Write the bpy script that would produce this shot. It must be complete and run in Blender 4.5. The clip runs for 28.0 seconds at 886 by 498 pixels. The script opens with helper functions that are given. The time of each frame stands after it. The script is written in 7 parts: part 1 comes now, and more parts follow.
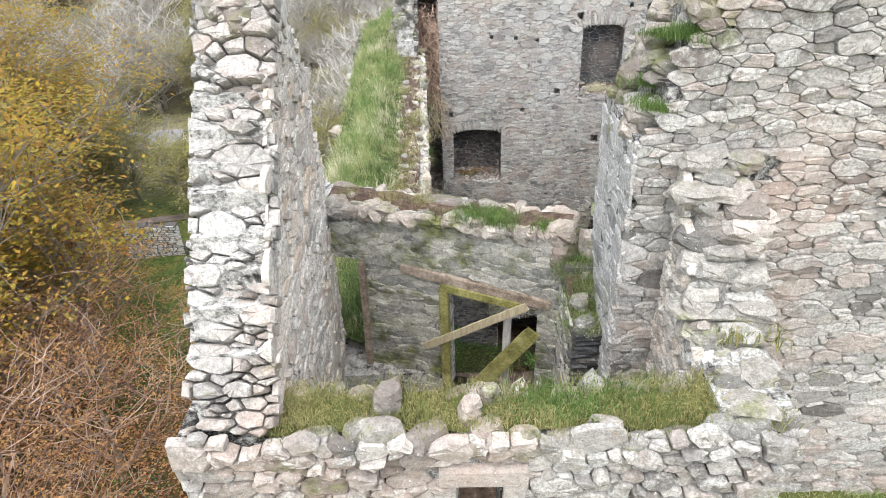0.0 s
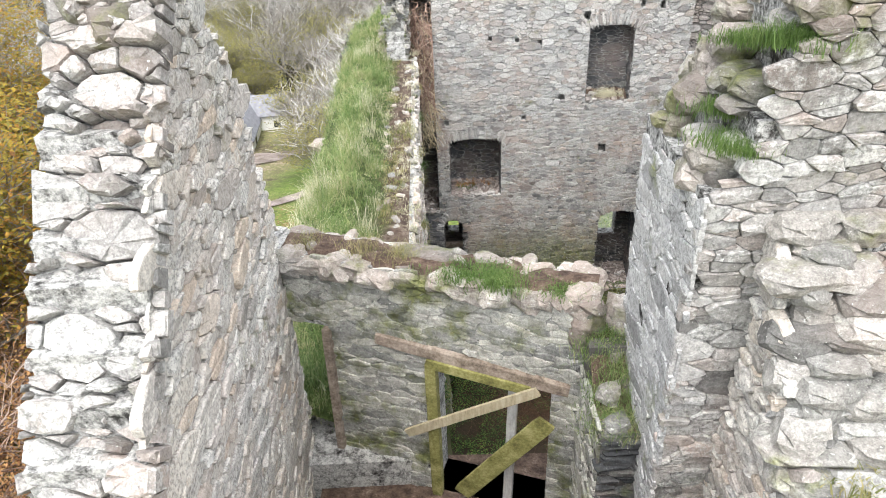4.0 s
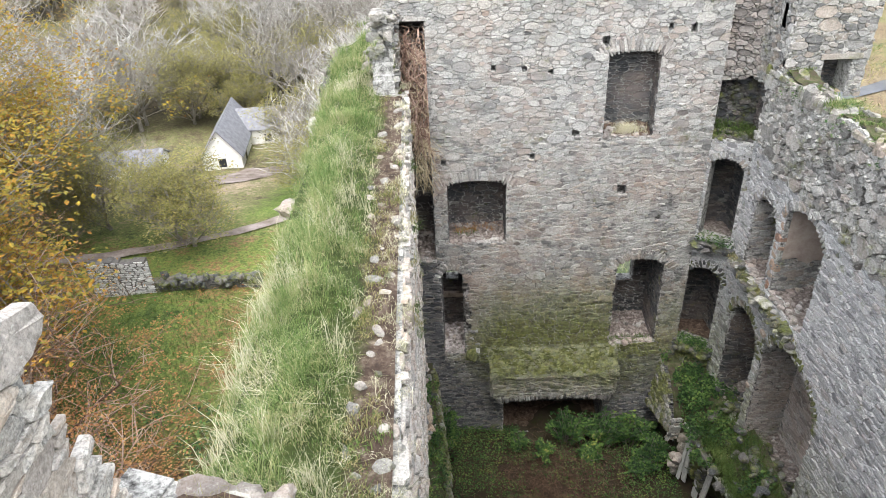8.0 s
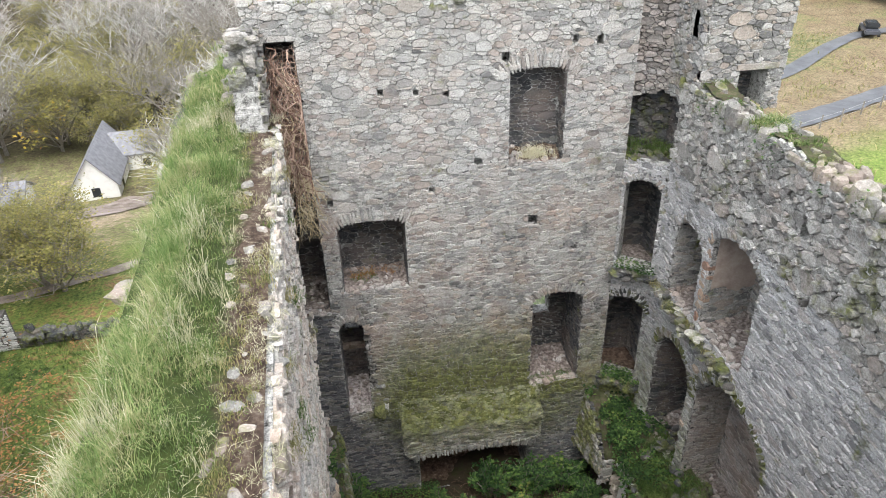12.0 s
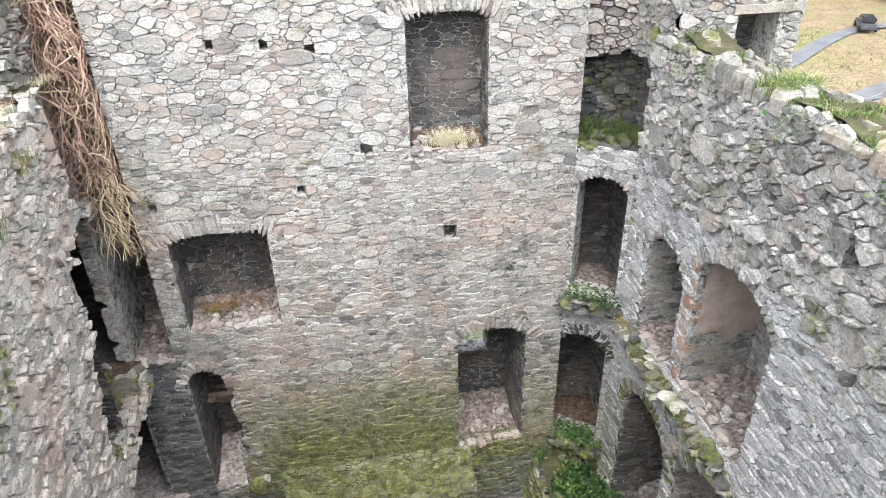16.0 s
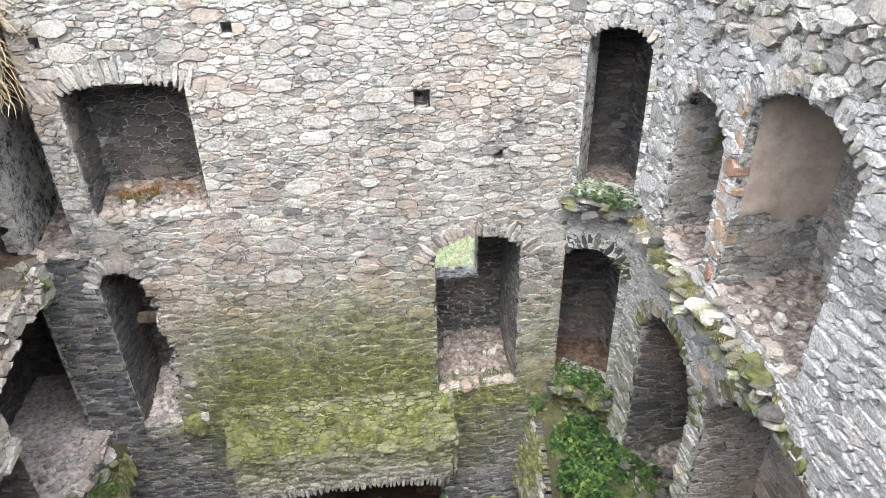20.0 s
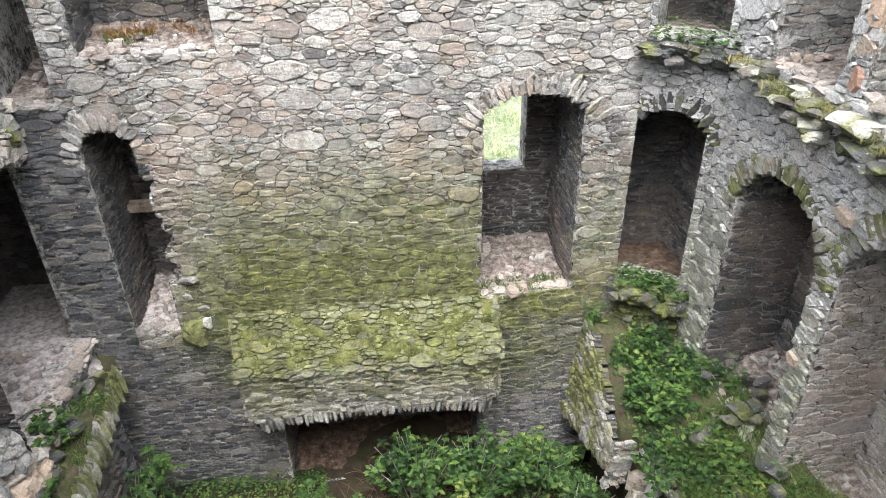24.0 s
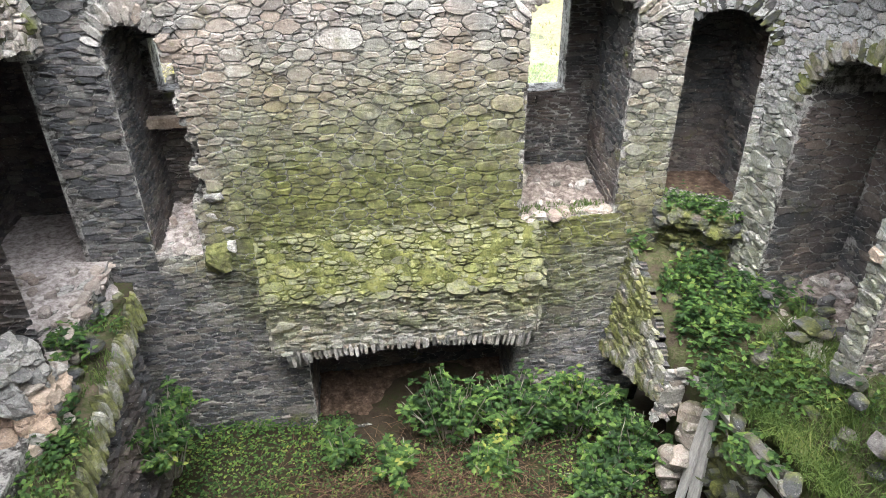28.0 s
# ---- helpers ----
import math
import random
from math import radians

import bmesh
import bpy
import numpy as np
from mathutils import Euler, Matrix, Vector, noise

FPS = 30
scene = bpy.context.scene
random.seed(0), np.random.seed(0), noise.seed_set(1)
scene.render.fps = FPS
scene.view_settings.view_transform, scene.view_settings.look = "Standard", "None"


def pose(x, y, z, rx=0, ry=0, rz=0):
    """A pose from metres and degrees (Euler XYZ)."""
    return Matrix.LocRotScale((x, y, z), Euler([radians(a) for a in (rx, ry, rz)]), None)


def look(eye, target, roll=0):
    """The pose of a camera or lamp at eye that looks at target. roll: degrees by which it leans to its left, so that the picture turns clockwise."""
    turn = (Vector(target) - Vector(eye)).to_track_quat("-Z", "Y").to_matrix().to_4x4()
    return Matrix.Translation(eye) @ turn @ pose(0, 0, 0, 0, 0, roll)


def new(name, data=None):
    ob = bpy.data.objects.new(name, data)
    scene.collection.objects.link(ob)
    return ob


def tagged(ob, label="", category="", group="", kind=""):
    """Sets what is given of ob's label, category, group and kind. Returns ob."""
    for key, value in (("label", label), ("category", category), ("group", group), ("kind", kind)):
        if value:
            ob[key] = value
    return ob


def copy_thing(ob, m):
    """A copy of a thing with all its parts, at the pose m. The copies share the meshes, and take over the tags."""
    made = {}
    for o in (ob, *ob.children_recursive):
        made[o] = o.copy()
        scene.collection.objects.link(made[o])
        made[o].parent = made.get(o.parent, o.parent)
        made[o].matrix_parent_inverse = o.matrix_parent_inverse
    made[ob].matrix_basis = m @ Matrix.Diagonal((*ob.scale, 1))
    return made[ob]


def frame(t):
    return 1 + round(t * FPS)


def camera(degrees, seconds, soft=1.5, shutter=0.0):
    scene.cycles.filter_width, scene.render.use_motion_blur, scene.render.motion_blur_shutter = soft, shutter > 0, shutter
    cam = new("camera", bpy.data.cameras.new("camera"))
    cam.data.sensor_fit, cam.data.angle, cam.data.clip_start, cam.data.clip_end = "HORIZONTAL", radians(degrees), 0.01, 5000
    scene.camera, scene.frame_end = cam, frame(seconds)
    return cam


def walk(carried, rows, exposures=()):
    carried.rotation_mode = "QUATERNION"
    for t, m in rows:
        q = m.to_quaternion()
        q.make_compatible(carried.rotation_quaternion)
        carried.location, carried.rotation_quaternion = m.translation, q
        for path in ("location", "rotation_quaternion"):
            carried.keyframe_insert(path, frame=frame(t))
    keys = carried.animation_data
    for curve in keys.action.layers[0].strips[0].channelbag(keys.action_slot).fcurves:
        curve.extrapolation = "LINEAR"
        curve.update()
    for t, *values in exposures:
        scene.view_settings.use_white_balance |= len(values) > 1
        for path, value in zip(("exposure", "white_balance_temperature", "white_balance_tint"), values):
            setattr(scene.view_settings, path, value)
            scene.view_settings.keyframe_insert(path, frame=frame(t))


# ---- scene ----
cam = camera(65.6, 28.0, soft=0.9)
PATH = [
    (0, (0.847, -21.984, 18.745), (0.801, -20.29, 17.683), -2.2),
    (0.5, (0.87, -21.98, 18.721), (0.824, -20.286, 17.659), -2.2),
    (1, (0.9, -21.977, 18.705), (0.853, -20.282, 17.644), -2.3),
    (1.5, (0.92, -21.87, 18.7), (0.873, -20.176, 17.638), -2.3),
    (2, (0.914, -21.604, 18.675), (0.87, -19.91, 17.612), -2.1),
    (2.5, (0.913, -21.265, 18.606), (0.87, -19.572, 17.542), -2.0),
    (4.5, (0.949, -19.773, 18.218), (0.904, -18.078, 17.157), -2.5),
    (5, (0.948, -19.41, 18.179), (0.905, -17.716, 17.117), -2.3),
    (5.5, (0.948, -19.009, 18.149), (0.904, -17.316, 17.086), -2.4),
    (6, (0.955, -18.595, 18.138), (0.909, -16.9, 17.077), -2.6),
    (6.5, (0.946, -18.147, 18.102), (0.9, -16.449, 17.046), -2.7),
    (7, (0.945, -17.736, 18.104), (0.897, -16.036, 17.051), -2.8),
    (7.5, (0.93, -17.361, 18.076), (0.883, -15.659, 17.026), -2.7),
    (8, (0.917, -17.0, 18.046), (0.882, -15.298, 16.997), -2.7),
    (8.5, (0.894, -16.675, 18.025), (0.875, -14.971, 16.977), -2.7),
    (9, (0.875, -16.352, 18.04), (0.895, -14.648, 16.992), -2.6),
    (9.5, (0.826, -16.067, 18.041), (0.898, -14.365, 16.993), -2.5),
    (10, (0.778, -15.811, 18.002), (0.905, -14.111, 16.956), -2.4),
    (10.5, (0.782, -15.523, 17.949), (0.954, -13.827, 16.903), -2.3),
    (11, (0.868, -15.229, 17.869), (1.086, -13.538, 16.824), -2.1),
    (11.5, (1.029, -14.902, 17.751), (1.269, -13.212, 16.708), -2.0),
    (12, (1.215, -14.453, 17.631), (1.458, -12.763, 16.589), -2.0),
    (12.5, (1.452, -13.838, 17.522), (1.693, -12.146, 16.484), -2.1),
    (14.5, (2.3, -11.569, 16.511), (2.552, -9.868, 15.489), -1.9),
    (15, (2.729, -11.116, 16.2), (2.983, -9.421, 15.171), -1.8),
    (15.5, (3.255, -10.781, 15.813), (3.513, -9.09, 14.777), -1.7),
    (16, (3.731, -10.527, 15.415), (4.003, -8.84, 14.377), -1.3),
    (16.5, (4.188, -10.321, 14.88), (4.463, -8.637, 13.837), -1.1),
    (17, (4.396, -10.193, 14.301), (4.65, -8.516, 13.242), -1.1),
    (17.5, (4.468, -10.145, 13.888), (4.707, -8.458, 12.841), -1.1),
    (18, (4.521, -10.061, 13.679), (4.751, -8.369, 12.637), -1.1),
    (18.5, (4.613, -9.935, 13.447), (4.807, -8.24, 12.403), -1.3),
    (19, (4.674, -9.791, 13.176), (4.855, -8.093, 12.135), -1.2),
    (19.5, (4.739, -9.58, 12.814), (4.919, -7.881, 11.773), -1.2),
    (20, (4.829, -9.292, 12.505), (5.009, -7.595, 11.463), -1.2),
    (20.5, (4.748, -9.002, 12.179), (4.924, -7.305, 11.135), -1.3),
    (22.5, (4.293, -8.632, 10.952), (4.476, -6.927, 9.922), -1.0),
    (23, (4.303, -8.631, 10.613), (4.485, -6.929, 9.579), -1.1),
    (23.5, (4.26, -8.621, 10.272), (4.443, -6.923, 9.233), -1.0),
    (24, (4.193, -8.632, 9.979), (4.373, -6.932, 8.94), -1.1),
    (24.5, (4.017, -8.648, 9.798), (4.198, -6.946, 8.763), -1.1),
    (25, (3.752, -8.664, 9.641), (3.934, -6.96, 8.611), -1.0),
    (25.5, (3.574, -8.64, 9.488), (3.754, -6.941, 8.45), -1.0),
    (26, (3.536, -8.655, 9.322), (3.72, -6.955, 8.286), -0.9),
    (26.5, (3.512, -8.67, 9.154), (3.703, -6.968, 8.122), -0.9),
    (27, (3.514, -8.655, 8.973), (3.705, -6.954, 7.939), -0.9),
    (27.5, (3.528, -8.65, 8.812), (3.719, -6.95, 7.776), -1.0),
    (28, (3.535, -8.645, 8.68), (3.73, -6.945, 7.644), -0.9),
]
EXPOSURES = [(0, 1.42), (4, 1.56), (7, 1.62), (9.5, 1.46), (12.5, 1.42), (16, 2.0), (20, 2.45), (23, 2.62), (25, 2.58), (28, 2.78)]
walk(cam, [(t, look(eye, target, roll)) for t, eye, target, roll in PATH], EXPOSURES)

# ---- sky and sun: a bright overcast autumn day ----
SUN_EL, SUN_AZ = 66.0, 190.0
world = bpy.data.worlds.new("sky")
scene.world = world
world.use_nodes = True
wn, wl = world.node_tree.nodes, world.node_tree.links
sky = wn.new("ShaderNodeTexSky")
sky.sky_type, sky.sun_disc = "NISHITA", False
sky.sun_elevation, sky.sun_rotation = radians(SUN_EL), radians(SUN_AZ)
sky.air_density, sky.dust_density, sky.ozone_density = 1.0, 4.0, 1.0
haze = wn.new("ShaderNodeHueSaturation")
haze.inputs["Saturation"].default_value = 0.32
wl.new(sky.outputs[0], haze.inputs["Color"])
wl.new(haze.outputs[0], wn["Background"].inputs[0])
wn["Background"].inputs[1].default_value = 0.19
sun = new("sun", bpy.data.lights.new("sun", "SUN"))
sun.data.energy, sun.data.angle, sun.data.color = 0.6, radians(120), (0.97, 0.985, 1.0)
az = radians(SUN_AZ)
sun.matrix_world = look((math.sin(az) * 30, math.cos(az) * 30, 40), (math.sin(az) * 30 - math.sin(az) * math.cos(radians(SUN_EL)), math.cos(az) * 30 - math.cos(az) * math.cos(radians(SUN_EL)), 40 - math.sin(radians(SUN_EL))))


# ---- materials ----
class Nodes:
    """A material's node tree with short ways to add nodes."""

    def __init__(self, name, rough=0.9):
        self.mat = bpy.data.materials.new(name)
        self.mat.use_nodes = True
        self.tree = self.mat.node_tree
        self.bsdf = self.tree.nodes["Principled BSDF"]
        self.bsdf.inputs["Roughness"].default_value = rough
        self.bsdf.inputs["Specular IOR Level"].default_value = 0.25
        self.pos = self.add("ShaderNodeNewGeometry").outputs["Position"]

    def add(self, kind, **values):
        n = self.tree.nodes.new(kind)
        for k, v in values.items():
            n.inputs[k].default_value = v
        return n

    def link(self, a, b):
        self.tree.links.new(a, b)
        return b

    def noise(self, scale, detail=4.0, rough=0.6, vec=None, stretch=None):
        n = self.add("ShaderNodeTexNoise", Scale=scale, Detail=detail, Roughness=rough)
        v = vec or self.pos
        if stretch:
            m = self.add("ShaderNodeMapping")
            m.inputs["Scale"].default_value = stretch
            self.link(v, m.inputs["Vector"])
            v = m.outputs[0]
        self.link(v, n.inputs["Vector"])
        return n.outputs["Fac"]

    def ramp(self, fac, stops, ease="LINEAR"):
        n = self.add("ShaderNodeValToRGB")
        n.color_ramp.interpolation = ease
        el = n.color_ramp.elements
        while len(el) < len(stops):
            el.new(0.5)
        for e, (p, c) in zip(el, stops):
            e.position = p
            e.color = (*c, 1) if isinstance(c, tuple) else (c, c, c, 1)
        self.link(fac, n.inputs["Fac"])
        return n.outputs["Color"]

    def math(self, op, a, b=0.5, clamp=False):
        n = self.add("ShaderNodeMath")
        n.operation, n.use_clamp = op, clamp
        for i, v in enumerate((a, b)):
            if isinstance(v, (int, float)):
                n.inputs[i].default_value = v
            else:
                self.link(v, n.inputs[i])
        return n.outputs[0]

    def mix(self, fac, a, b, blend="MIX"):
        n = self.add("ShaderNodeMix")
        n.data_type, n.blend_type = "RGBA", blend
        for sock, v in ((n.inputs[0], fac), (n.inputs[6], a), (n.inputs[7], b)):
            if isinstance(v, tuple):
                sock.default_value = (*v, 1)
            elif isinstance(v, (int, float)):
                sock.default_value = v
            else:
                self.link(v, sock)
        return n.outputs[2]

    def axis(self, which):
        n = self.add("ShaderNodeSeparateXYZ")
        self.link(self.pos, n.inputs[0])
        return n.outputs[which]

    def band(self, value, lo0, lo1, hi0=None, hi1=None):
        """1 between lo1 and hi0, falling to 0 at lo0 and hi1."""
        n = self.add("ShaderNodeMapRange")
        n.inputs["From Min"].default_value, n.inputs["From Max"].default_value = lo0, lo1
        self.link(value, n.inputs["Value"])
        out = n.outputs[0]
        if hi0 is not None:
            n = self.add("ShaderNodeMapRange")
            n.inputs["From Min"].default_value, n.inputs["From Max"].default_value = hi1, hi0
            self.link(value, n.inputs["Value"])
            out = self.math("MULTIPLY", out, n.outputs[0])
        return out

    def each(self):
        """A random number for each piece: for objects and for islands of a joined mesh alike."""
        a, b = self.add("ShaderNodeObjectInfo").outputs["Random"], self.add("ShaderNodeNewGeometry").outputs["Random Per Island"]
        return self.math("FRACT", self.math("ADD", a, b))

    def finish(self, color, height=None, strength=0.5, dist=0.02):
        self.link(color, self.bsdf.inputs["Base Color"])
        if height is not None:
            b = self.add("ShaderNodeBump", Strength=strength, Distance=dist)
            self.link(height, b.inputs["Height"])
            self.link(b.outputs[0], self.bsdf.inputs["Normal"])
        return self.mat


GREY = [(0.0, (0.09, 0.093, 0.098)), (0.12, (0.18, 0.18, 0.182)), (0.32, (0.28, 0.28, 0.272)), (0.48, (0.34, 0.335, 0.318)), (0.62, (0.39, 0.382, 0.36)), (0.73, (0.36, 0.31, 0.265)), (0.82, (0.29, 0.25, 0.22)), (0.92, (0.42, 0.415, 0.4)), (1.0, (0.52, 0.518, 0.505))]
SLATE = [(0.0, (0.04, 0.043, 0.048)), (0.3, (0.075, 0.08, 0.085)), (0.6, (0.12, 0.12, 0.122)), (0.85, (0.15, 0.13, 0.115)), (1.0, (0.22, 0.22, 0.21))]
PALE = [(0.0, (0.1, 0.1, 0.096)), (0.2, (0.21, 0.208, 0.2)), (0.5, (0.33, 0.327, 0.313)), (0.72, (0.34, 0.3, 0.272)), (0.88, (0.4, 0.38, 0.355)), (1.0, (0.49, 0.485, 0.467))]


def crust(k, lichen, lichen_color, pale_at=None):
    """Patches of pale lichen and lime wash that run on over stones and joints alike: how much, and its colour."""
    a, b = k.noise(9.0, 7, 0.78), k.noise(0.7, 3, 0.6)
    f = k.math("ADD", k.math("MULTIPLY", a, 0.75), k.math("MULTIPLY", b, 0.42))
    if pale_at:
        z0, z1, gain = pale_at
        wob = k.math("MULTIPLY", k.math("SUBTRACT", b, 0.5), 9.0)
        f = k.math("ADD", f, k.math("MULTIPLY", k.band(k.math("ADD", k.axis(2), wob), z0, z1), gain))
    edge = 0.80 - 0.36 * lichen
    f = k.ramp(f, [(edge - 0.03, 0.0), (edge + 0.05, 1.0)])
    tint = k.ramp(k.noise(34, 5, 0.75), [(0.36, (0.16, 0.165, 0.16)), (0.45, (0.34, 0.345, 0.33)), (0.54, lichen_color), (0.7, tuple(min(0.8, c * 1.15) for c in lichen_color))])
    return k.math("MULTIPLY", f, 0.6), tint


def stone_material(name, palette, lichen=0.4, moss=0.0, lichen_color=(0.62, 0.62, 0.58), moss_zone=None, warm=0.0, pale_at=None, even=0.18, relief=0.9):
    """Rubble stone: a tone for each stone, grain, crusts of pale lichen and of moss."""
    k = Nodes(name)
    r = k.each()
    col = k.mix(even, k.ramp(r, palette), palette[len(palette) // 2][1])
    grain = k.noise(22, 6, 0.7)
    col = k.mix(0.7, col, k.ramp(grain, [(0.3, 0.38), (0.7, 1.35)]), "MULTIPLY")
    fine = k.noise(75, 4, 0.7)
    col = k.mix(0.6, col, k.ramp(fine, [(0.32, 0.45), (0.68, 1.4)]), "MULTIPLY")
    streak = k.noise(9, 4, 0.6, stretch=(1, 1, 3))
    col = k.mix(0.3, col, k.ramp(streak, [(0.3, 0.6), (0.7, 1.25)]), "MULTIPLY")
    if warm:
        big = k.noise(0.9, 3, 0.5)
        col = k.mix(k.math("MULTIPLY", k.ramp(big, [(0.45, 0.0), (0.65, 1.0)]), warm), col, k.mix(0.6, col, (0.45, 0.32, 0.25)))
    stain = k.noise(1.3, 5, 0.65)
    col = k.mix(0.5, col, k.ramp(stain, [(0.3, 0.6), (0.65, 1.2)]), "MULTIPLY")
    if lichen:
        f, tint = crust(k, lichen, lichen_color, pale_at)
        # some stones take more of it than others
        f = k.math("MULTIPLY", f, k.ramp(k.math("FRACT", k.math("MULTIPLY", r, 7.31)), [(0.0, 0.05), (0.35, 0.45), (0.8, 1.0)]))
        col = k.mix(f, col, tint)
        spots = k.ramp(k.noise(30, 3, 0.6), [(0.66, 0.0), (0.7, 1.0)])
        col = k.mix(k.math("MULTIPLY", spots, 0.6), col, (0.66, 0.67, 0.63))
    dark = k.ramp(k.noise(27, 5, 0.75), [(0.60, 0.0), (0.66, 1.0)])
    col = k.mix(k.math("MULTIPLY", dark, 0.5), col, (0.06, 0.06, 0.058))
    if moss or moss_zone:
        m1, m2 = k.noise(3.2, 6, 0.7), k.noise(0.8, 4, 0.6)
        f = k.math("ADD", k.math("MULTIPLY", m1, 0.6), k.math("MULTIPLY", m2, 0.5))
        f = k.ramp(f, [(0.66 - 0.3 * moss, 0.0), (0.8 - 0.3 * moss, 1.0)])
        if moss_zone:
            z0, z1, z2, z3, x0, x1, x2, x3, force = moss_zone
            wob = k.math("MULTIPLY", k.math("SUBTRACT", m2, 0.5), 1.6)
            zone = k.math("MULTIPLY", k.band(k.math("ADD", k.axis(2), wob), z0, z1, z2, z3), k.band(k.math("ADD", k.axis(0), wob), x0, x1, x2, x3))
            patch = k.ramp(k.math("ADD", k.math("MULTIPLY", zone, force), k.math("MULTIPLY", m1, 0.55)), [(0.45, 0.0), (0.95, 1.0)])
            f = k.math("MAXIMUM", f, patch) if moss else patch
        green = k.ramp(k.noise(9, 6, 0.78), [(0.32, (0.03, 0.038, 0.012)), (0.46, (0.10, 0.115, 0.03)), (0.56, (0.155, 0.17, 0.048)), (0.7, (0.24, 0.255, 0.085))])
        green = k.mix(0.85, green, k.ramp(k.noise(4.0, 5, 0.7), [(0.38, 0.35), (0.62, 1.35)]), "MULTIPLY")
        col = k.mix(k.math("MULTIPLY", f, 0.88), col, green)
    h = k.math("ADD", k.math("ADD", k.math("MULTIPLY", grain, 0.7), k.math("MULTIPLY", streak, 0.5)), k.math("MULTIPLY", fine, 0.25))
    return k.finish(col, h, relief, 0.035)


def mortar_material(name, stops, lichen=0.0, lichen_color=(0.6, 0.6, 0.57), pale_at=None):
    """Crumbling lime mortar: pale where it still fills the joints, the shade of fallen-out ones coloured dark."""
    k = Nodes(name)
    a, b = k.noise(7.0, 6, 0.7), k.noise(32, 4, 0.65)
    f = k.math("ADD", k.math("MULTIPLY", a, 0.75), k.math("MULTIPLY", b, 0.25))
    col = k.ramp(f, stops)
    if lichen:
        c, tint = crust(k, lichen, lichen_color, pale_at)
        col = k.mix(k.math("MULTIPLY", c, k.ramp(f, [(0.38, 0.0), (0.5, 0.9)])), col, tint)
    return k.finish(col, f, 1.0, 0.06)


def plain_material(name, stops, scale=6.0, rough=0.9, bump=0.5, dist=0.02, fine=40.0, stretch=None, each=0.0):
    k = Nodes(name, rough)
    a, b = k.noise(scale, 6, 0.65, stretch=stretch), k.noise(fine, 4, 0.6)
    f = k.math("ADD", k.math("MULTIPLY", a, 0.75), k.math("MULTIPLY", b, 0.25))
    if each:
        f = k.math("ADD", f, k.math("MULTIPLY", k.math("SUBTRACT", k.each(), 0.5), each))
    return k.finish(k.ramp(f, stops), f, bump, dist)


def leaf_material(name, stops, through_light=0.25, rough=0.6):
    """Leaves and blades: a tone for each one, a little light passing through."""
    k = Nodes(name, rough)
    f = k.math("ADD", k.math("MULTIPLY", k.each(), 0.5), k.math("SUBTRACT", k.math("MULTIPLY", k.noise(1.3, 4, 0.65), 1.1), 0.24))
    col = k.ramp(f, stops)
    k.finish(col)
    tr = k.add("ShaderNodeBsdfTranslucent")
    k.link(col, tr.inputs["Color"])
    mx = k.add("ShaderNodeMixShader")
    mx.inputs[0].default_value = through_light
    k.link(k.bsdf.outputs[0], mx.inputs[1])
    k.link(tr.outputs[0], mx.inputs[2])
    k.link(mx.outputs[0], k.tree.nodes["Material Output"].inputs["Surface"])
    return k.mat


# Heights between which the far wall's pale crust increases, and by how much.
PALE_HEIGHTS = (6.0, 11.5, 0.2)
M_FAR = stone_material("stone_far_wall", GREY, 0.47, 0.06, (0.6, 0.6, 0.575), moss_zone=(0.5, 2.4, 3.9, 7.6, 0.0, 2.2, 5.8, 11.0, 0.84), warm=0.55, pale_at=PALE_HEIGHTS)
# Slaty foot of the wall, also darkened in colour for the deep hall's shade.
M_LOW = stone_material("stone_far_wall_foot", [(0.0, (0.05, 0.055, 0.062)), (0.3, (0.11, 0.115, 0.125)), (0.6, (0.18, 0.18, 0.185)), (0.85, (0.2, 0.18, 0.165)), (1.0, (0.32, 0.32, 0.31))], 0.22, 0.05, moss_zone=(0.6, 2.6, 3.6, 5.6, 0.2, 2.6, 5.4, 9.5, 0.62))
M_HALL = stone_material("stone_hall", GREY, 0.5, 0.1, (0.6, 0.61, 0.6))
M_EAST = stone_material("stone_east_wall", [(0.0, (0.13, 0.133, 0.14)), (0.15, (0.24, 0.243, 0.25)), (0.4, (0.38, 0.383, 0.39)), (0.75, (0.47, 0.47, 0.472)), (0.85, (0.42, 0.385, 0.36)), (1.0, (0.6, 0.6, 0.6))], 0.95, 0.08, (0.66, 0.675, 0.685), moss_zone=(-2, -1, 4.5, 8.5, 0, 1, 20, 21, 0.42))
M_CORE = stone_material("stone_wall_core", PALE, 0.75, 0.25, (0.62, 0.63, 0.6))
M_WEST = stone_material("stone_west_wall", [(0.0, (0.22, 0.21, 0.2)), (0.25, (0.38, 0.37, 0.345)), (0.55, (0.52, 0.5, 0.46)), (0.75, (0.5, 0.43, 0.37)), (1.0, (0.64, 0.62, 0.58))], 0.7, 0.16, (0.66, 0.63, 0.57), warm=0.9)
# Dark slate, lowered further: the shade inside recesses is put into its colour.
M_SLATE_SHADED = stone_material("stone_slate_shaded", SLATE, 0.22, 0.05, warm=0.3)
M_FRONT = stone_material("stone_front", PALE, 0.7, 0.06, (0.56, 0.56, 0.535), warm=0.6, relief=0.7)
M_WING = stone_material("stone_wing_inside", [(0.0, (0.26, 0.25, 0.235)), (0.15, (0.4, 0.385, 0.355)), (0.5, (0.56, 0.53, 0.475)), (0.72, (0.58, 0.48, 0.38)), (0.86, (0.42, 0.39, 0.365)), (1.0, (0.66, 0.64, 0.6))], 0.9, 0.02, (0.7, 0.69, 0.64), warm=0.4, relief=0.6)
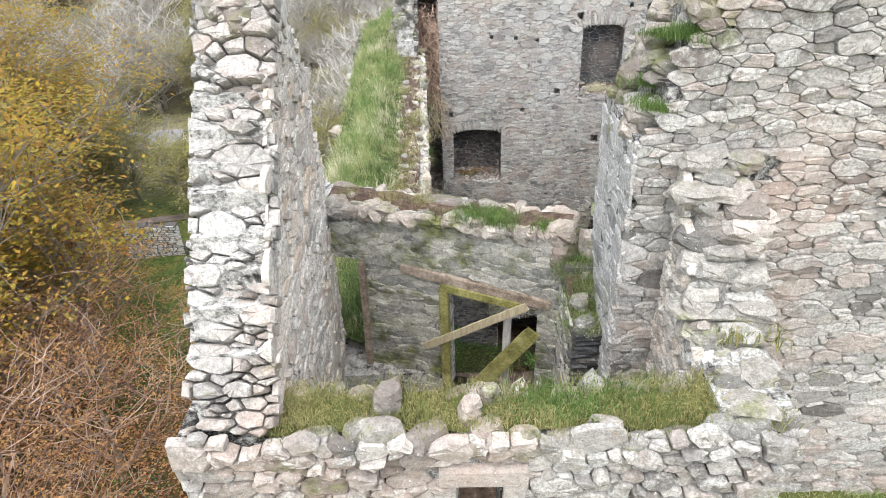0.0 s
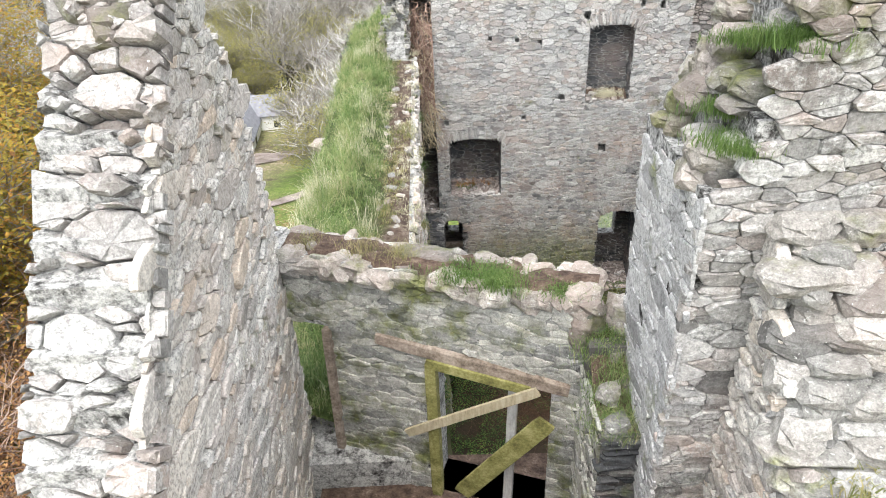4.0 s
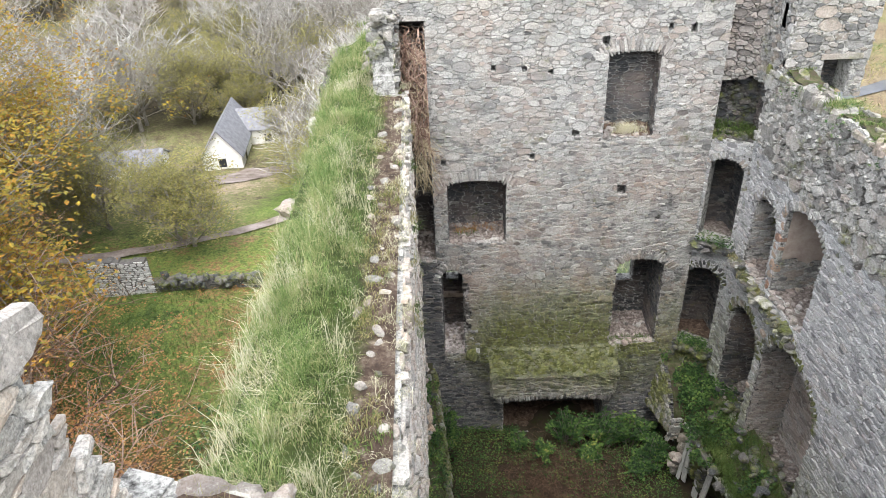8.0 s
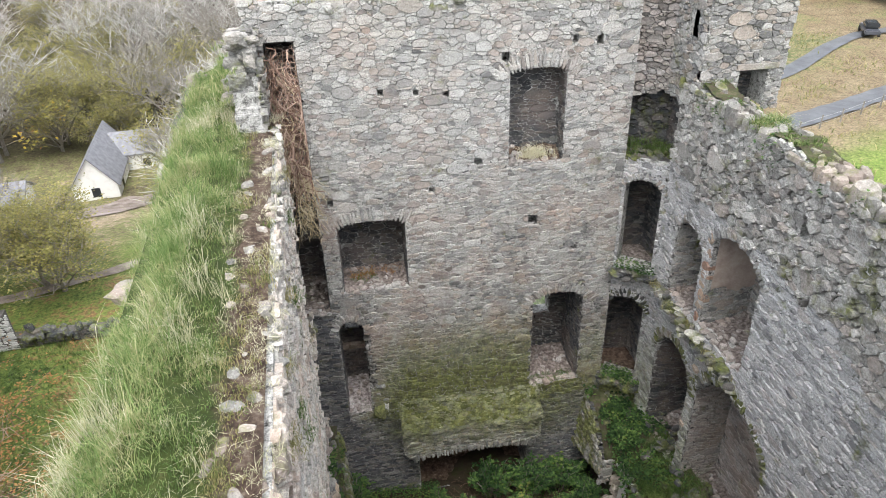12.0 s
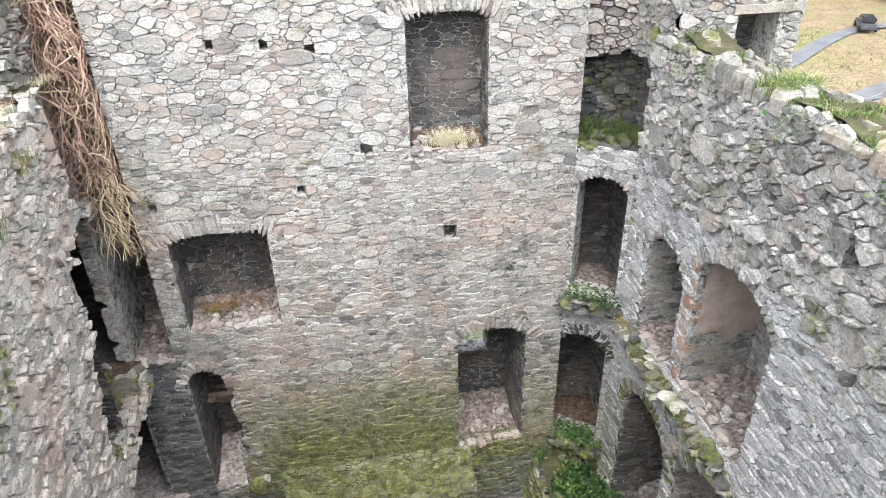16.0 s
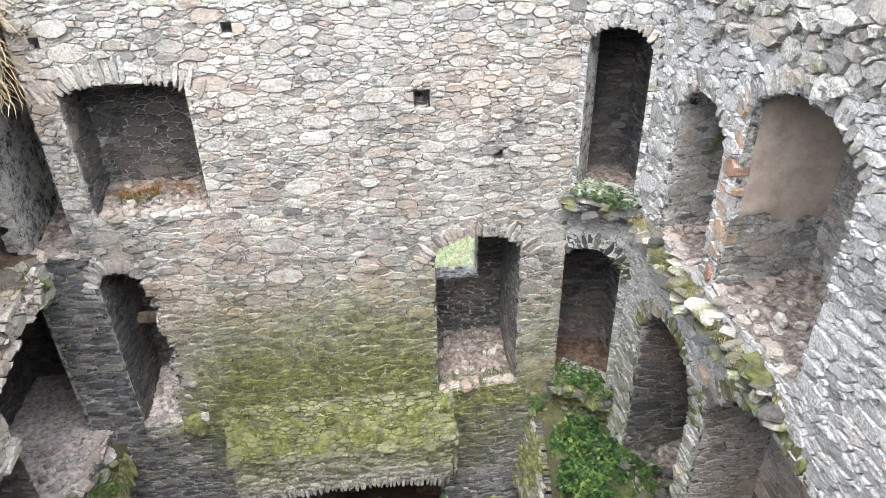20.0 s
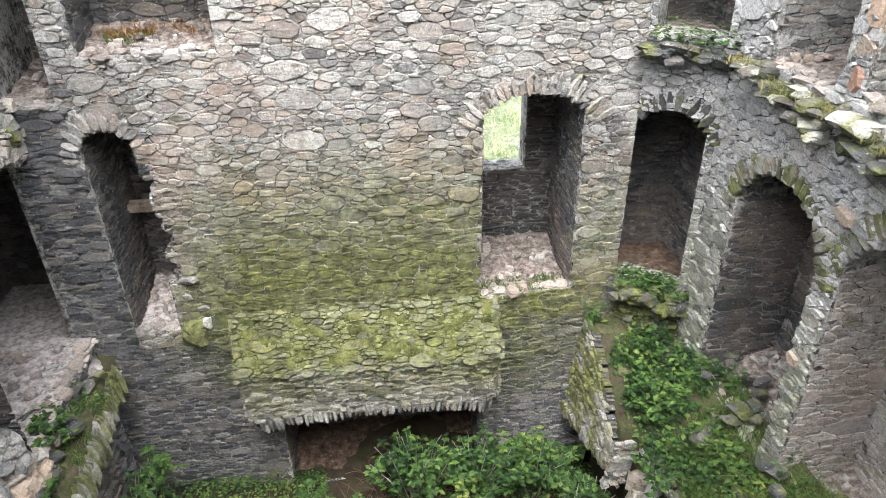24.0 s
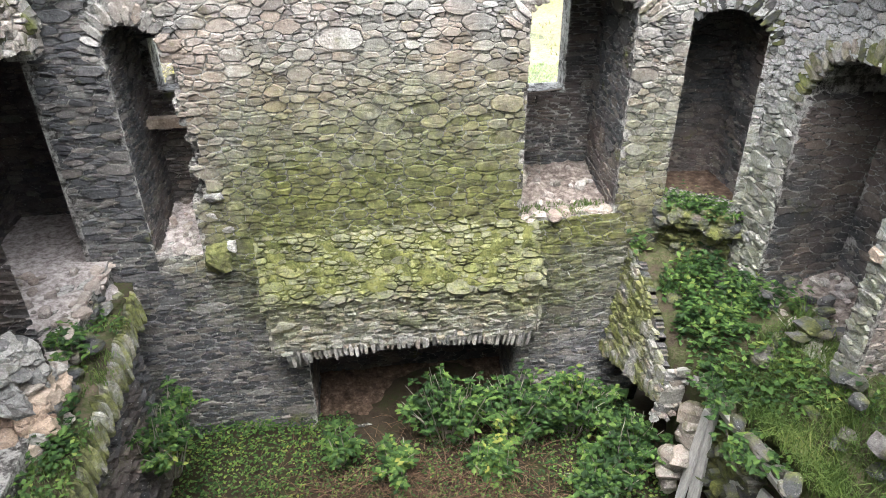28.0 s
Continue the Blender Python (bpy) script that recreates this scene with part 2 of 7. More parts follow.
M_GABLE = stone_material("stone_gable_side", [(0.0, (0.2, 0.2, 0.2)), (0.3, (0.34, 0.34, 0.335)), (0.7, (0.4, 0.396, 0.383)), (1.0, (0.5, 0.5, 0.49))], 0.85, 0.06, (0.62, 0.625, 0.61), relief=0.6)
M_CROSS = stone_material("stone_cross_wall", [(0.0, (0.16, 0.165, 0.16)), (0.3, (0.3, 0.3, 0.285)), (0.7, (0.45, 0.44, 0.39)), (1.0, (0.55, 0.54, 0.49))], 0.6, 0.4, (0.56, 0.565, 0.5), relief=0.6)
M_TOP = stone_material("stone_wall_top", [(0.0, (0.13, 0.13, 0.126)), (0.4, (0.26, 0.26, 0.245)), (0.8, (0.36, 0.34, 0.31)), (1.0, (0.45, 0.45, 0.43))], 0.4, 0.34, (0.56, 0.57, 0.5), warm=0.5)
M_RUBBLE = stone_material("stone_rubble_core", [(0.0, (0.15, 0.14, 0.135)), (0.3, (0.3, 0.275, 0.255)), (0.6, (0.41, 0.37, 0.34)), (0.85, (0.33, 0.325, 0.32)), (1.0, (0.5, 0.47, 0.44))], 0.45, 0.06, warm=0.5)
M_MOSSY = stone_material("stone_mossy", SLATE, 0.25, 0.5)
M_HAUNCH = stone_material("stone_haunch", GREY, 0.3, 0.78)
M_OLDWALL = stone_material("stone_old_wall", [(0.0, (0.2, 0.2, 0.195)), (0.5, (0.5, 0.5, 0.49)), (1.0, (0.68, 0.68, 0.67))], 1.2, 0.0, (0.78, 0.79, 0.79))
M_RED = stone_material("stone_red", [(0.0, (0.34, 0.2, 0.15)), (0.4, (0.46, 0.35, 0.27)), (1.0, (0.5, 0.43, 0.36))], 0.25, 0.0)
M_HOOD = stone_material("stone_hood", GREY, 0.3, 0.12, moss_zone=(1.3, 3.2, 3.6, 5.6, -0.5, 1.5, 6.0, 8.5, 0.62))
M_MORTAR = mortar_material("mortar", [(0.38, (0.025, 0.024, 0.022)), (0.47, (0.085, 0.082, 0.078)), (0.53, (0.28, 0.275, 0.265)), (0.66, (0.46, 0.455, 0.44))], 0.55, pale_at=PALE_HEIGHTS)
M_MORTAR_PALE = mortar_material("lime_mortar", [(0.45, (0.012, 0.011, 0.01)), (0.54, (0.05, 0.047, 0.043)), (0.6, (0.28, 0.275, 0.265)), (0.7, (0.5, 0.495, 0.48))], 0.7, (0.68, 0.68, 0.66))
# Darker copy of the mortar; carries the shade of stair, vaults and passage.
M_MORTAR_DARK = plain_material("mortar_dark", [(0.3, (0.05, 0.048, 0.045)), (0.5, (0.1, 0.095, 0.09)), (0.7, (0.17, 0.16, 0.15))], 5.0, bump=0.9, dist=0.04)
M_PLASTER = plain_material("old_plaster", [(0.3, (0.26, 0.21, 0.18)), (0.5, (0.4, 0.335, 0.29)), (0.7, (0.52, 0.47, 0.42))], 3.0, bump=0.6, dist=0.03)
M_DUST_PALE = plain_material("pale_dust", [(0.36, (0.14, 0.12, 0.115)), (0.46, (0.28, 0.25, 0.24)), (0.54, (0.42, 0.385, 0.375)), (0.66, (0.58, 0.55, 0.54))], 11.0, bump=0.9, dist=0.04)
M_DUST = plain_material("rubble_dust", [(0.36, (0.05, 0.04, 0.034)), (0.46, (0.12, 0.1, 0.09)), (0.54, (0.2, 0.172, 0.158)), (0.68, (0.38, 0.35, 0.33))], 11.0, bump=0.8, dist=0.03)
M_EARTH = plain_material("bare_earth", [(0.34, (0.03, 0.02, 0.014)), (0.46, (0.07, 0.046, 0.034)), (0.57, (0.12, 0.085, 0.064)), (0.7, (0.26, 0.21, 0.165))], 9.0, bump=1.0, dist=0.06)
M_MOSS = plain_material("moss", [(0.3, (0.02, 0.024, 0.008)), (0.41, (0.038, 0.044, 0.015)), (0.5, (0.085, 0.094, 0.03)), (0.6, (0.145, 0.152, 0.052)), (0.72, (0.22, 0.205, 0.1))], 5.0, bump=1.0, dist=0.05, fine=45.0)
M_TURF = plain_material("turf_soil", [(0.3, (0.04, 0.045, 0.015)), (0.5, (0.09, 0.10, 0.03)), (0.7, (0.15, 0.13, 0.05))], 4.0, bump=0.8, dist=0.03)
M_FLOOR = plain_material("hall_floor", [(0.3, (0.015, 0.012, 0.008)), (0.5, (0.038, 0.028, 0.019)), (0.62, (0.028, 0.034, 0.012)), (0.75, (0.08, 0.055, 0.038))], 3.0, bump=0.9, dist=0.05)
M_WOOD = plain_material("weathered_wood", [(0.3, (0.22, 0.18, 0.11)), (0.5, (0.36, 0.31, 0.21)), (0.7, (0.48, 0.43, 0.32))], 5.0, stretch=(6, 6, 1), bump=0.4, dist=0.01)
M_WOOD_GREEN = plain_material("algae_wood", [(0.36, (0.10, 0.095, 0.03)), (0.5, (0.2, 0.19, 0.065)), (0.64, (0.33, 0.31, 0.14))], 5.0, bump=0.4, dist=0.01)
M_WOOD_GREY = plain_material("grey_wood", [(0.3, (0.25, 0.25, 0.24)), (0.5, (0.4, 0.4, 0.39)), (0.7, (0.55, 0.55, 0.53))], 5.0, stretch=(6, 6, 1), bump=0.4, dist=0.01)
M_WOOD_BROWN = plain_material("old_brown_wood", [(0.36, (0.11, 0.085, 0.065)), (0.5, (0.24, 0.195, 0.155)), (0.64, (0.38, 0.325, 0.275))], 5.0, bump=0.4, dist=0.01)
M_GRASS = leaf_material("long_grass", [(0.1, (0.04, 0.075, 0.02)), (0.33, (0.1, 0.17, 0.045)), (0.52, (0.17, 0.25, 0.08)), (0.66, (0.27, 0.31, 0.13)), (0.82, (0.42, 0.39, 0.22)), (1.0, (0.56, 0.52, 0.37))])
M_GRASS_BANK = leaf_material("bank_grass", [(0.1, (0.03, 0.055, 0.012)), (0.5, (0.07, 0.12, 0.03)), (0.8, (0.13, 0.18, 0.05)), (1.0, (0.26, 0.25, 0.11))])
M_GRASS_DRY = leaf_material("dry_grass", [(0.1, (0.075, 0.1, 0.03)), (0.4, (0.16, 0.18, 0.06)), (0.65, (0.29, 0.26, 0.115)), (1.0, (0.45, 0.38, 0.22))])
M_GRASS_PALE = leaf_material("bleached_grass", [(0.1, (0.28, 0.3, 0.16)), (0.4, (0.46, 0.45, 0.29)), (0.7, (0.6, 0.57, 0.42)), (1.0, (0.7, 0.67, 0.54))])
M_GRASS_FRESH = leaf_material("fresh_grass", [(0.1, (0.04, 0.075, 0.018)), (0.5, (0.085, 0.15, 0.035)), (0.8, (0.16, 0.23, 0.07)), (1.0, (0.32, 0.32, 0.14))])
M_LEAF = leaf_material("shrub_leaf", [(0.12, (0.008, 0.02, 0.008)), (0.36, (0.022, 0.052, 0.018)), (0.58, (0.052, 0.11, 0.03)), (0.8, (0.12, 0.2, 0.05)), (1.0, (0.3, 0.31, 0.08))], 0.3)
M_VINE = plain_material("dry_vine", [(0.25, (0.12, 0.07, 0.05)), (0.5, (0.28, 0.185, 0.145)), (0.75, (0.47, 0.35, 0.28))], 8.0, each=0.5)
M_STRAW = plain_material("dry_straw", [(0.25, (0.24, 0.19, 0.11)), (0.5, (0.42, 0.35, 0.22)), (0.75, (0.58, 0.51, 0.36))], 8.0, each=0.5)
M_BARK = plain_material("bark", [(0.3, (0.10, 0.09, 0.075)), (0.5, (0.2, 0.185, 0.16)), (0.7, (0.32, 0.3, 0.27))], 3.0)
M_TWIG = plain_material("pale_twigs", [(0.3, (0.2, 0.185, 0.165)), (0.5, (0.32, 0.305, 0.28)), (0.7, (0.46, 0.445, 0.42))], 1.0, each=0.5)
M_TWIG_RED = plain_material("russet_twigs", [(0.3, (0.1, 0.062, 0.045)), (0.5, (0.2, 0.135, 0.1)), (0.7, (0.34, 0.26, 0.21))], 1.0, each=0.5)
M_AUTUMN = leaf_material("autumn_leaf", [(0.1, (0.09, 0.045, 0.018)), (0.28, (0.24, 0.115, 0.025)), (0.42, (0.34, 0.19, 0.025)), (0.52, (0.17, 0.165, 0.035)), (0.66, (0.38, 0.26, 0.032)), (0.8, (0.14, 0.155, 0.035)), (1.0, (0.34, 0.17, 0.035))], 0.4)
M_RUSSET = leaf_material("russet_leaf", [(0.1, (0.12, 0.05, 0.02)), (0.4, (0.25, 0.12, 0.045)), (0.7, (0.34, 0.19, 0.08)), (1.0, (0.36, 0.26, 0.08))], 0.3)
M_OLIVE = leaf_material("olive_leaf", [(0.1, (0.075, 0.08, 0.03)), (0.4, (0.17, 0.17, 0.055)), (0.7, (0.29, 0.265, 0.09)), (1.0, (0.42, 0.35, 0.13))], 0.35)
M_BRACKEN = plain_material("dead_bracken", [(0.25, (0.035, 0.02, 0.014)), (0.5, (0.09, 0.055, 0.036)), (0.75, (0.18, 0.12, 0.08))], 8.0, each=0.5)
M_PINE = leaf_material("conifer_needles", [(0.1, (0.012, 0.022, 0.01)), (0.5, (0.03, 0.045, 0.02)), (1.0, (0.06, 0.08, 0.03))], 0.1)
M_SLATE_ROOF = plain_material("roof_slate", [(0.3, (0.13, 0.135, 0.15)), (0.5, (0.2, 0.205, 0.225)), (0.7, (0.28, 0.285, 0.3))], 2.0, rough=0.6)
M_WHITE = plain_material("white_render", [(0.3, (0.62, 0.62, 0.6)), (0.5, (0.76, 0.76, 0.74)), (0.7, (0.82, 0.82, 0.8))], 1.0, bump=0.2)
M_GLASS_DARK = plain_material("dark_window", [(0.3, (0.02, 0.022, 0.025)), (0.7, (0.05, 0.055, 0.06))], 1.0, rough=0.15, bump=0.0)
M_DRIVE = plain_material("gravel_drive", [(0.35, (0.11, 0.09, 0.07)), (0.5, (0.22, 0.185, 0.165)), (0.65, (0.33, 0.29, 0.275))], 0.6, fine=8.0)
M_ROAD = plain_material("asphalt", [(0.3, (0.065, 0.07, 0.078)), (0.5, (0.1, 0.106, 0.116)), (0.7, (0.14, 0.147, 0.158))], 0.6, rough=0.8, fine=8.0)
M_CAR = plain_material("car_paint", [(0.3, (0.05, 0.055, 0.065)), (0.7, (0.09, 0.095, 0.11))], 1.0, rough=0.3, bump=0.0)
M_RUBBER = plain_material("rubber", [(0.3, 0.015), (0.7, 0.03)], 4.0)

M_BANK = plain_material("bank_earth", [(0.28, (0.02, 0.017, 0.012)), (0.42, (0.06, 0.047, 0.034)), (0.52, (0.05, 0.062, 0.022)), (0.62, (0.11, 0.088, 0.066)), (0.75, (0.2, 0.165, 0.14))], 3.5, bump=1.0, dist=0.08, fine=20.0)


def ground_material():
    """Grass, leaf litter and rough pasture in broad patches."""
    k = Nodes("ground")
    big, mid, fine = k.noise(0.09, 4, 0.6), k.noise(0.5, 6, 0.75), k.noise(2.6, 6, 0.75)
    f = k.math("ADD", k.math("MULTIPLY", big, 0.3), k.math("ADD", k.math("MULTIPLY", mid, 0.35), k.math("MULTIPLY", fine, 0.35)))
    lawn = k.ramp(f, [(0.40, (0.03, 0.05, 0.014)), (0.455, (0.075, 0.11, 0.025)), (0.505, (0.12, 0.15, 0.035)), (0.54, (0.15, 0.11, 0.045)), (0.6, (0.21, 0.115, 0.055))])
    pasture = k.ramp(f, [(0.40, (0.06, 0.08, 0.028)), (0.46, (0.12, 0.125, 0.055)), (0.5, (0.2, 0.155, 0.09)), (0.53, (0.11, 0.145, 0.045)), (0.6, (0.18, 0.13, 0.08))])
    pasture = k.mix(k.math("MULTIPLY", k.ramp(big, [(0.46, 0.0), (0.54, 1.0)]), 0.75), pasture, k.ramp(f, [(0.42, (0.08, 0.055, 0.035)), (0.5, (0.15, 0.105, 0.07)), (0.58, (0.22, 0.17, 0.115))]))
    mown = k.ramp(f, [(0.42, (0.07, 0.115, 0.022)), (0.5, (0.115, 0.17, 0.035)), (0.58, (0.17, 0.2, 0.06))])
    wob = k.math("MULTIPLY", k.math("SUBTRACT", mid, 0.5), 8.0)
    x, y = k.math("ADD", k.axis(0), wob), k.math("ADD", k.axis(1), wob)
    litter = k.ramp(f, [(0.41, (0.07, 0.065, 0.035)), (0.46, (0.15, 0.125, 0.075)), (0.495, (0.13, 0.15, 0.045)), (0.53, (0.22, 0.185, 0.12)), (0.58, (0.3, 0.24, 0.17))])
    lawn = k.mix(k.band(y, 30, 44), lawn, litter)
    # Woodland floor, coloured dark to stand for shaded gaps between the trees.
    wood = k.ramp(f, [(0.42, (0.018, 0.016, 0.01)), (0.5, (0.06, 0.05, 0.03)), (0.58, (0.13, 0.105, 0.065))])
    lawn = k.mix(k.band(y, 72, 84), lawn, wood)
    col = k.mix(k.band(x, 8, 12), lawn, pasture)
    col = k.mix(k.math("MULTIPLY", k.band(x, 15, 17, 60, 66), k.band(k.math("SUBTRACT", y, k.math("MULTIPLY", x, 0.4)), -40, -34, 11, 15)), col, mown)
    slope = k.ramp(f, [(0.42, (0.05, 0.06, 0.035)), (0.5, (0.11, 0.125, 0.08)), (0.58, (0.17, 0.175, 0.12))])
    col = k.mix(k.math("MULTIPLY", k.band(x, 2, 5, 14, 20), k.band(y, 2, 5, 60, 70)), col, slope)
    # Russet litter; its darkest stop stands for shade under the trees.
    red = k.ramp(f, [(0.41, (0.02, 0.016, 0.008)), (0.46, (0.10, 0.045, 0.022)), (0.5, (0.05, 0.065, 0.018)), (0.54, (0.18, 0.07, 0.032)), (0.58, (0.24, 0.1, 0.045))])
    col = k.mix(k.math("MULTIPLY", k.band(x, -60, -50, -7, -3), k.band(y, -60, -50, 6, 13)), col, red)
    col = k.mix(k.math("MULTIPLY", k.band(x, -19, -16, -11, -8), k.band(y, 34, 38, 60, 66)), col, mown)
    col = k.mix(0.8, col, k.ramp(k.noise(5, 6, 0.8), [(0.36, 0.3), (0.64, 1.6)]), "MULTIPLY")
    return k.finish(col, f, 1.0, 0.1)


M_GROUND = ground_material()


# ---- building tools ----
Z = Vector((0, 0, 1))


class Geo:
    """Vertices and faces gathered for one mesh."""

    def __init__(self):
        self.v, self.f = [], []

    def add(self, verts, faces):
        n = len(self.v)
        self.v.extend(verts)
        self.f.extend([tuple(i + n for i in f) for f in faces])

    def box(self, a, b):
        (x0, y0, z0), (x1, y1, z1) = a, b
        self.add([(x0, y0, z0), (x1, y0, z0), (x1, y1, z0), (x0, y1, z0), (x0, y0, z1), (x1, y0, z1), (x1, y1, z1), (x0, y1, z1)],
                 [(0, 3, 2, 1), (4, 5, 6, 7), (0, 1, 5, 4), (1, 2, 6, 5), (2, 3, 7, 6), (3, 0, 4, 7)])

    def tube(self, pts, radii, sides=4):
        """A tube along pts, closed at its end."""
        start = len(self.v)
        for i, p in enumerate(pts):
            p = Vector(p)
            d = Vector(pts[min(i + 1, len(pts) - 1)]) - Vector(pts[max(i - 1, 0)])
            if d.length < 1e-6:
                d = Z.copy()
            d.normalize()
            a = d.cross(Vector((0.3, 0.9, 0.2))).normalized()
            b = d.cross(a)
            for k in range(sides):
                t = 2 * math.pi * k / sides
                self.v.append(tuple(p + (a * math.cos(t) + b * math.sin(t)) * radii[i]))
        for i in range(len(pts) - 1):
            for k in range(sides):
                o, q = start + i * sides, (k + 1) % sides
                self.f.append((o + k, o + q, o + sides + q, o + sides + k))
        self.f.append(tuple(start + (len(pts) - 1) * sides + k for k in range(sides)))

    def mesh(self, name, mat, smooth=False):
        me = bpy.data.meshes.new(name)
        me.from_pydata([tuple(p) for p in self.v], [], self.f)
        if mat:
            me.materials.append(mat)
        if smooth:
            me.polygons.foreach_set("use_smooth", [True] * len(me.polygons))
        me.update()
        return me


def part(name, geo, mat, parent=None, label="", smooth=False, kind=""):
    """Links gathered geometry, or a bmesh, as one mesh object under a thing."""
    if isinstance(geo, Geo):
        me = geo.mesh(name, mat, smooth)
    else:
        me = bpy.data.meshes.new(name)
        geo.to_mesh(me)
        geo.free()
        me.materials.append(mat)
    ob = new(name, me)
    ob.parent = parent
    return tagged(ob, label, kind=kind)


def thing(name, label, category, at=(0, 0, 0), group="", kind=""):
    """An Empty that holds a thing's parts."""
    ob = new(name)
    ob.location = at
    return tagged(ob, label, category, group, kind)


def wobble(x, y=0.0, z=0.0):
    return noise.noise(Vector((x, y, z)))


def unit_stone(seed):
    """An irregular stone face that fills a unit square, 1 proud of its bed, with broken edges."""
    r = random.Random(seed)
    n = r.choice((6, 7, 7, 8, 8, 9))
    ring = []
    for i in range(n):
        a = 2 * math.pi * (i + r.uniform(-0.28, 0.28)) / n + 0.4
        c, s = math.cos(a), math.sin(a)
        k = 0.5 / max(abs(c), abs(s)) ** r.uniform(0.62, 0.98) * r.uniform(0.86, 1.02)
        ring.append((max(-0.52, min(0.52, c * k)), max(-0.52, min(0.52, s * k))))
    tx, ty = r.uniform(-0.35, 0.35), r.uniform(-0.35, 0.35)
    v, f = [], []
    for z, k in ((-1.0, 1.0), (0.45, 0.96), (1.0, r.uniform(0.72, 0.86))):
        for x, y in ring:
            j = r.uniform(-0.10, 0.10) if z > 0 else 0
            v.append((x * k, y * k, z + (tx * x + ty * y) * (1.2 if z > 0 else 0) + j))
    for b in (0, n):
        for i in range(n):
            j = (i + 1) % n
            f.append((b + i, b + j, b + n + j, b + n + i))
    f.append(tuple(range(2 * n, 3 * n)))
    return v, f


STONES = [unit_stone(100 + i) for i in range(22)]
STONE_MESHES = {}


def stone_mesh(i, mat):
    key = (i, mat.name)
    if key not in STONE_MESHES:
        me = bpy.data.meshes.new("stone")
        me.from_pydata(STONES[i][0], [], STONES[i][1])
        me.materials.append(mat)
        STONE_MESHES[key] = me
    return STONE_MESHES[key]


def lay(cells, mat, parent, singles, near, name="stone"):
    """Lays stones: the ones nearest to a spot of the wall as objects, the rest joined. A cell: spot, across, up, out (scaled axes), place on the wall."""
    order = sorted(range(len(cells)), key=lambda i: (cells[i][4] - near[0]) ** 2 + (cells[i][5] - near[1]) ** 2) if singles else []
    chosen = set(order[:singles])
    rest = Geo()
    for i, (o, a, b, c, _, _, shape) in enumerate(cells):
        if i in chosen:
            ob = new(name, stone_mesh(shape, mat))
            m = Matrix((a, b, c)).transposed().to_4x4()
            m.translation = o
            ob.matrix_world = m
            if parent:
                ob.parent = parent
                ob.matrix_parent_inverse = parent.matrix_world.inverted()
        else:
            v, f = STONES[shape]
            rest.add([tuple(o + a * x + b * y + c * z) for x, y, z in v], f)
    if rest.v:
        ob = part("rubble", rest, mat, parent, kind="stuff")
        if parent:
            ob.matrix_parent_inverse = parent.matrix_world.inverted()


class Face:
    """A plane of masonry: a corner, the way across and the way up; it looks along across x up."""

    def __init__(self, o, u, v=(0, 0, 1)):
        self.o, self.u, self.v = Vector(o), Vector(u).normalized(), Vector(v).normalized()
        self.n = self.u.cross(self.v)

    def at(self, u, v, d=0.0):
        return self.o + self.u * u + self.v * v + self.n * d


def arch(u0, u1, v0, spring, rise, depth=None, n=8):
    """An arched hole as columns: (u0, u1, v0, v1, depth); depth None goes right through."""
    out, w = [], (u1 - u0) / n
    for i in range(n):
        t = ((i + 0.5) / n - 0.5) * 2
        out.append((u0 + i * w, u0 + (i + 1) * w, v0, spring + rise * math.sqrt(max(0.0, 1 - t * t)), depth))
    return out


def cells_for(face, u0, u1, v0, v1, size, holes=(), top=None, lift=(0.012, 0.045), seed=1, ragged=0.0, wave=0.07, lean=4.0, big=0.1):
    """Irregular courses of stones over a face, with holes left free."""
    r = random.Random(seed)
    wmin, wmax, hmin, hmax = size
    out, v = [], v0
    while v < v1 - 0.02:
        h = min(r.uniform(hmin, hmax), v1 - v)
        if v1 - v - h < hmin * 0.6:
            h = v1 - v
        mid = v + h / 2
        cuts = sorted([(max(a, u0), min(b, u1)) for a, b, c, d, *_ in holes if c - 0.02 < mid < d + 0.02 and b > u0 and a < u1])
        spans, x = [], u0
        for a, b in cuts:
            if a - x > 0.03:
                spans.append((x, a))
            x = max(x, b)
        if u1 - x > 0.03:
            spans.append((x, u1))
        for a, b in spans:
            x = a - (r.uniform(0, ragged) if ragged else 0)
            b += r.uniform(0, ragged) if ragged else 0
            while x < b - 0.015:
                w = min(r.uniform(wmin, wmax) * (1 + 1.2 * (r.random() < 0.12)), b - x)
                if b - x - w < wmin * 0.6:
                    w = b - x
                c = x + w / 2
                if top is None or mid < top(c):
                    parts = [(v, h)] if h < hmin * 1.5 or r.random() > 0.45 else [(v, h * 0.52), (v + h * 0.52, h * 0.48)]
                    for pv, ph in parts:
                        grow = 1.0
                        if r.random() < big:
                            grow = r.uniform(1.15, 1.45)
                        dv = wave * wobble(c * 0.9, (pv + ph) * 0.8, seed) + wave * 0.5 * wobble(c * 3.1, pv * 2.0, seed + 7)
                        ang = radians(r.gauss(0, lean) + 10 * wave * wobble(c * 0.9, pv, seed + 3))
                        ca, sa = math.cos(ang), math.sin(ang)
                        d = r.uniform(*lift) * (1.3 if grow > 1 else 1.0)
                        across, up = face.u * ca + face.v * sa, face.v * ca - face.u * sa
                        out.append((face.at(c, pv + ph / 2 + dv), across * (w * 0.99 * grow - 0.006), up * (ph * 0.99 * grow - 0.006), face.n * d, c, pv, r.randrange(len(STONES))))
                x += w
        v += h
    return out


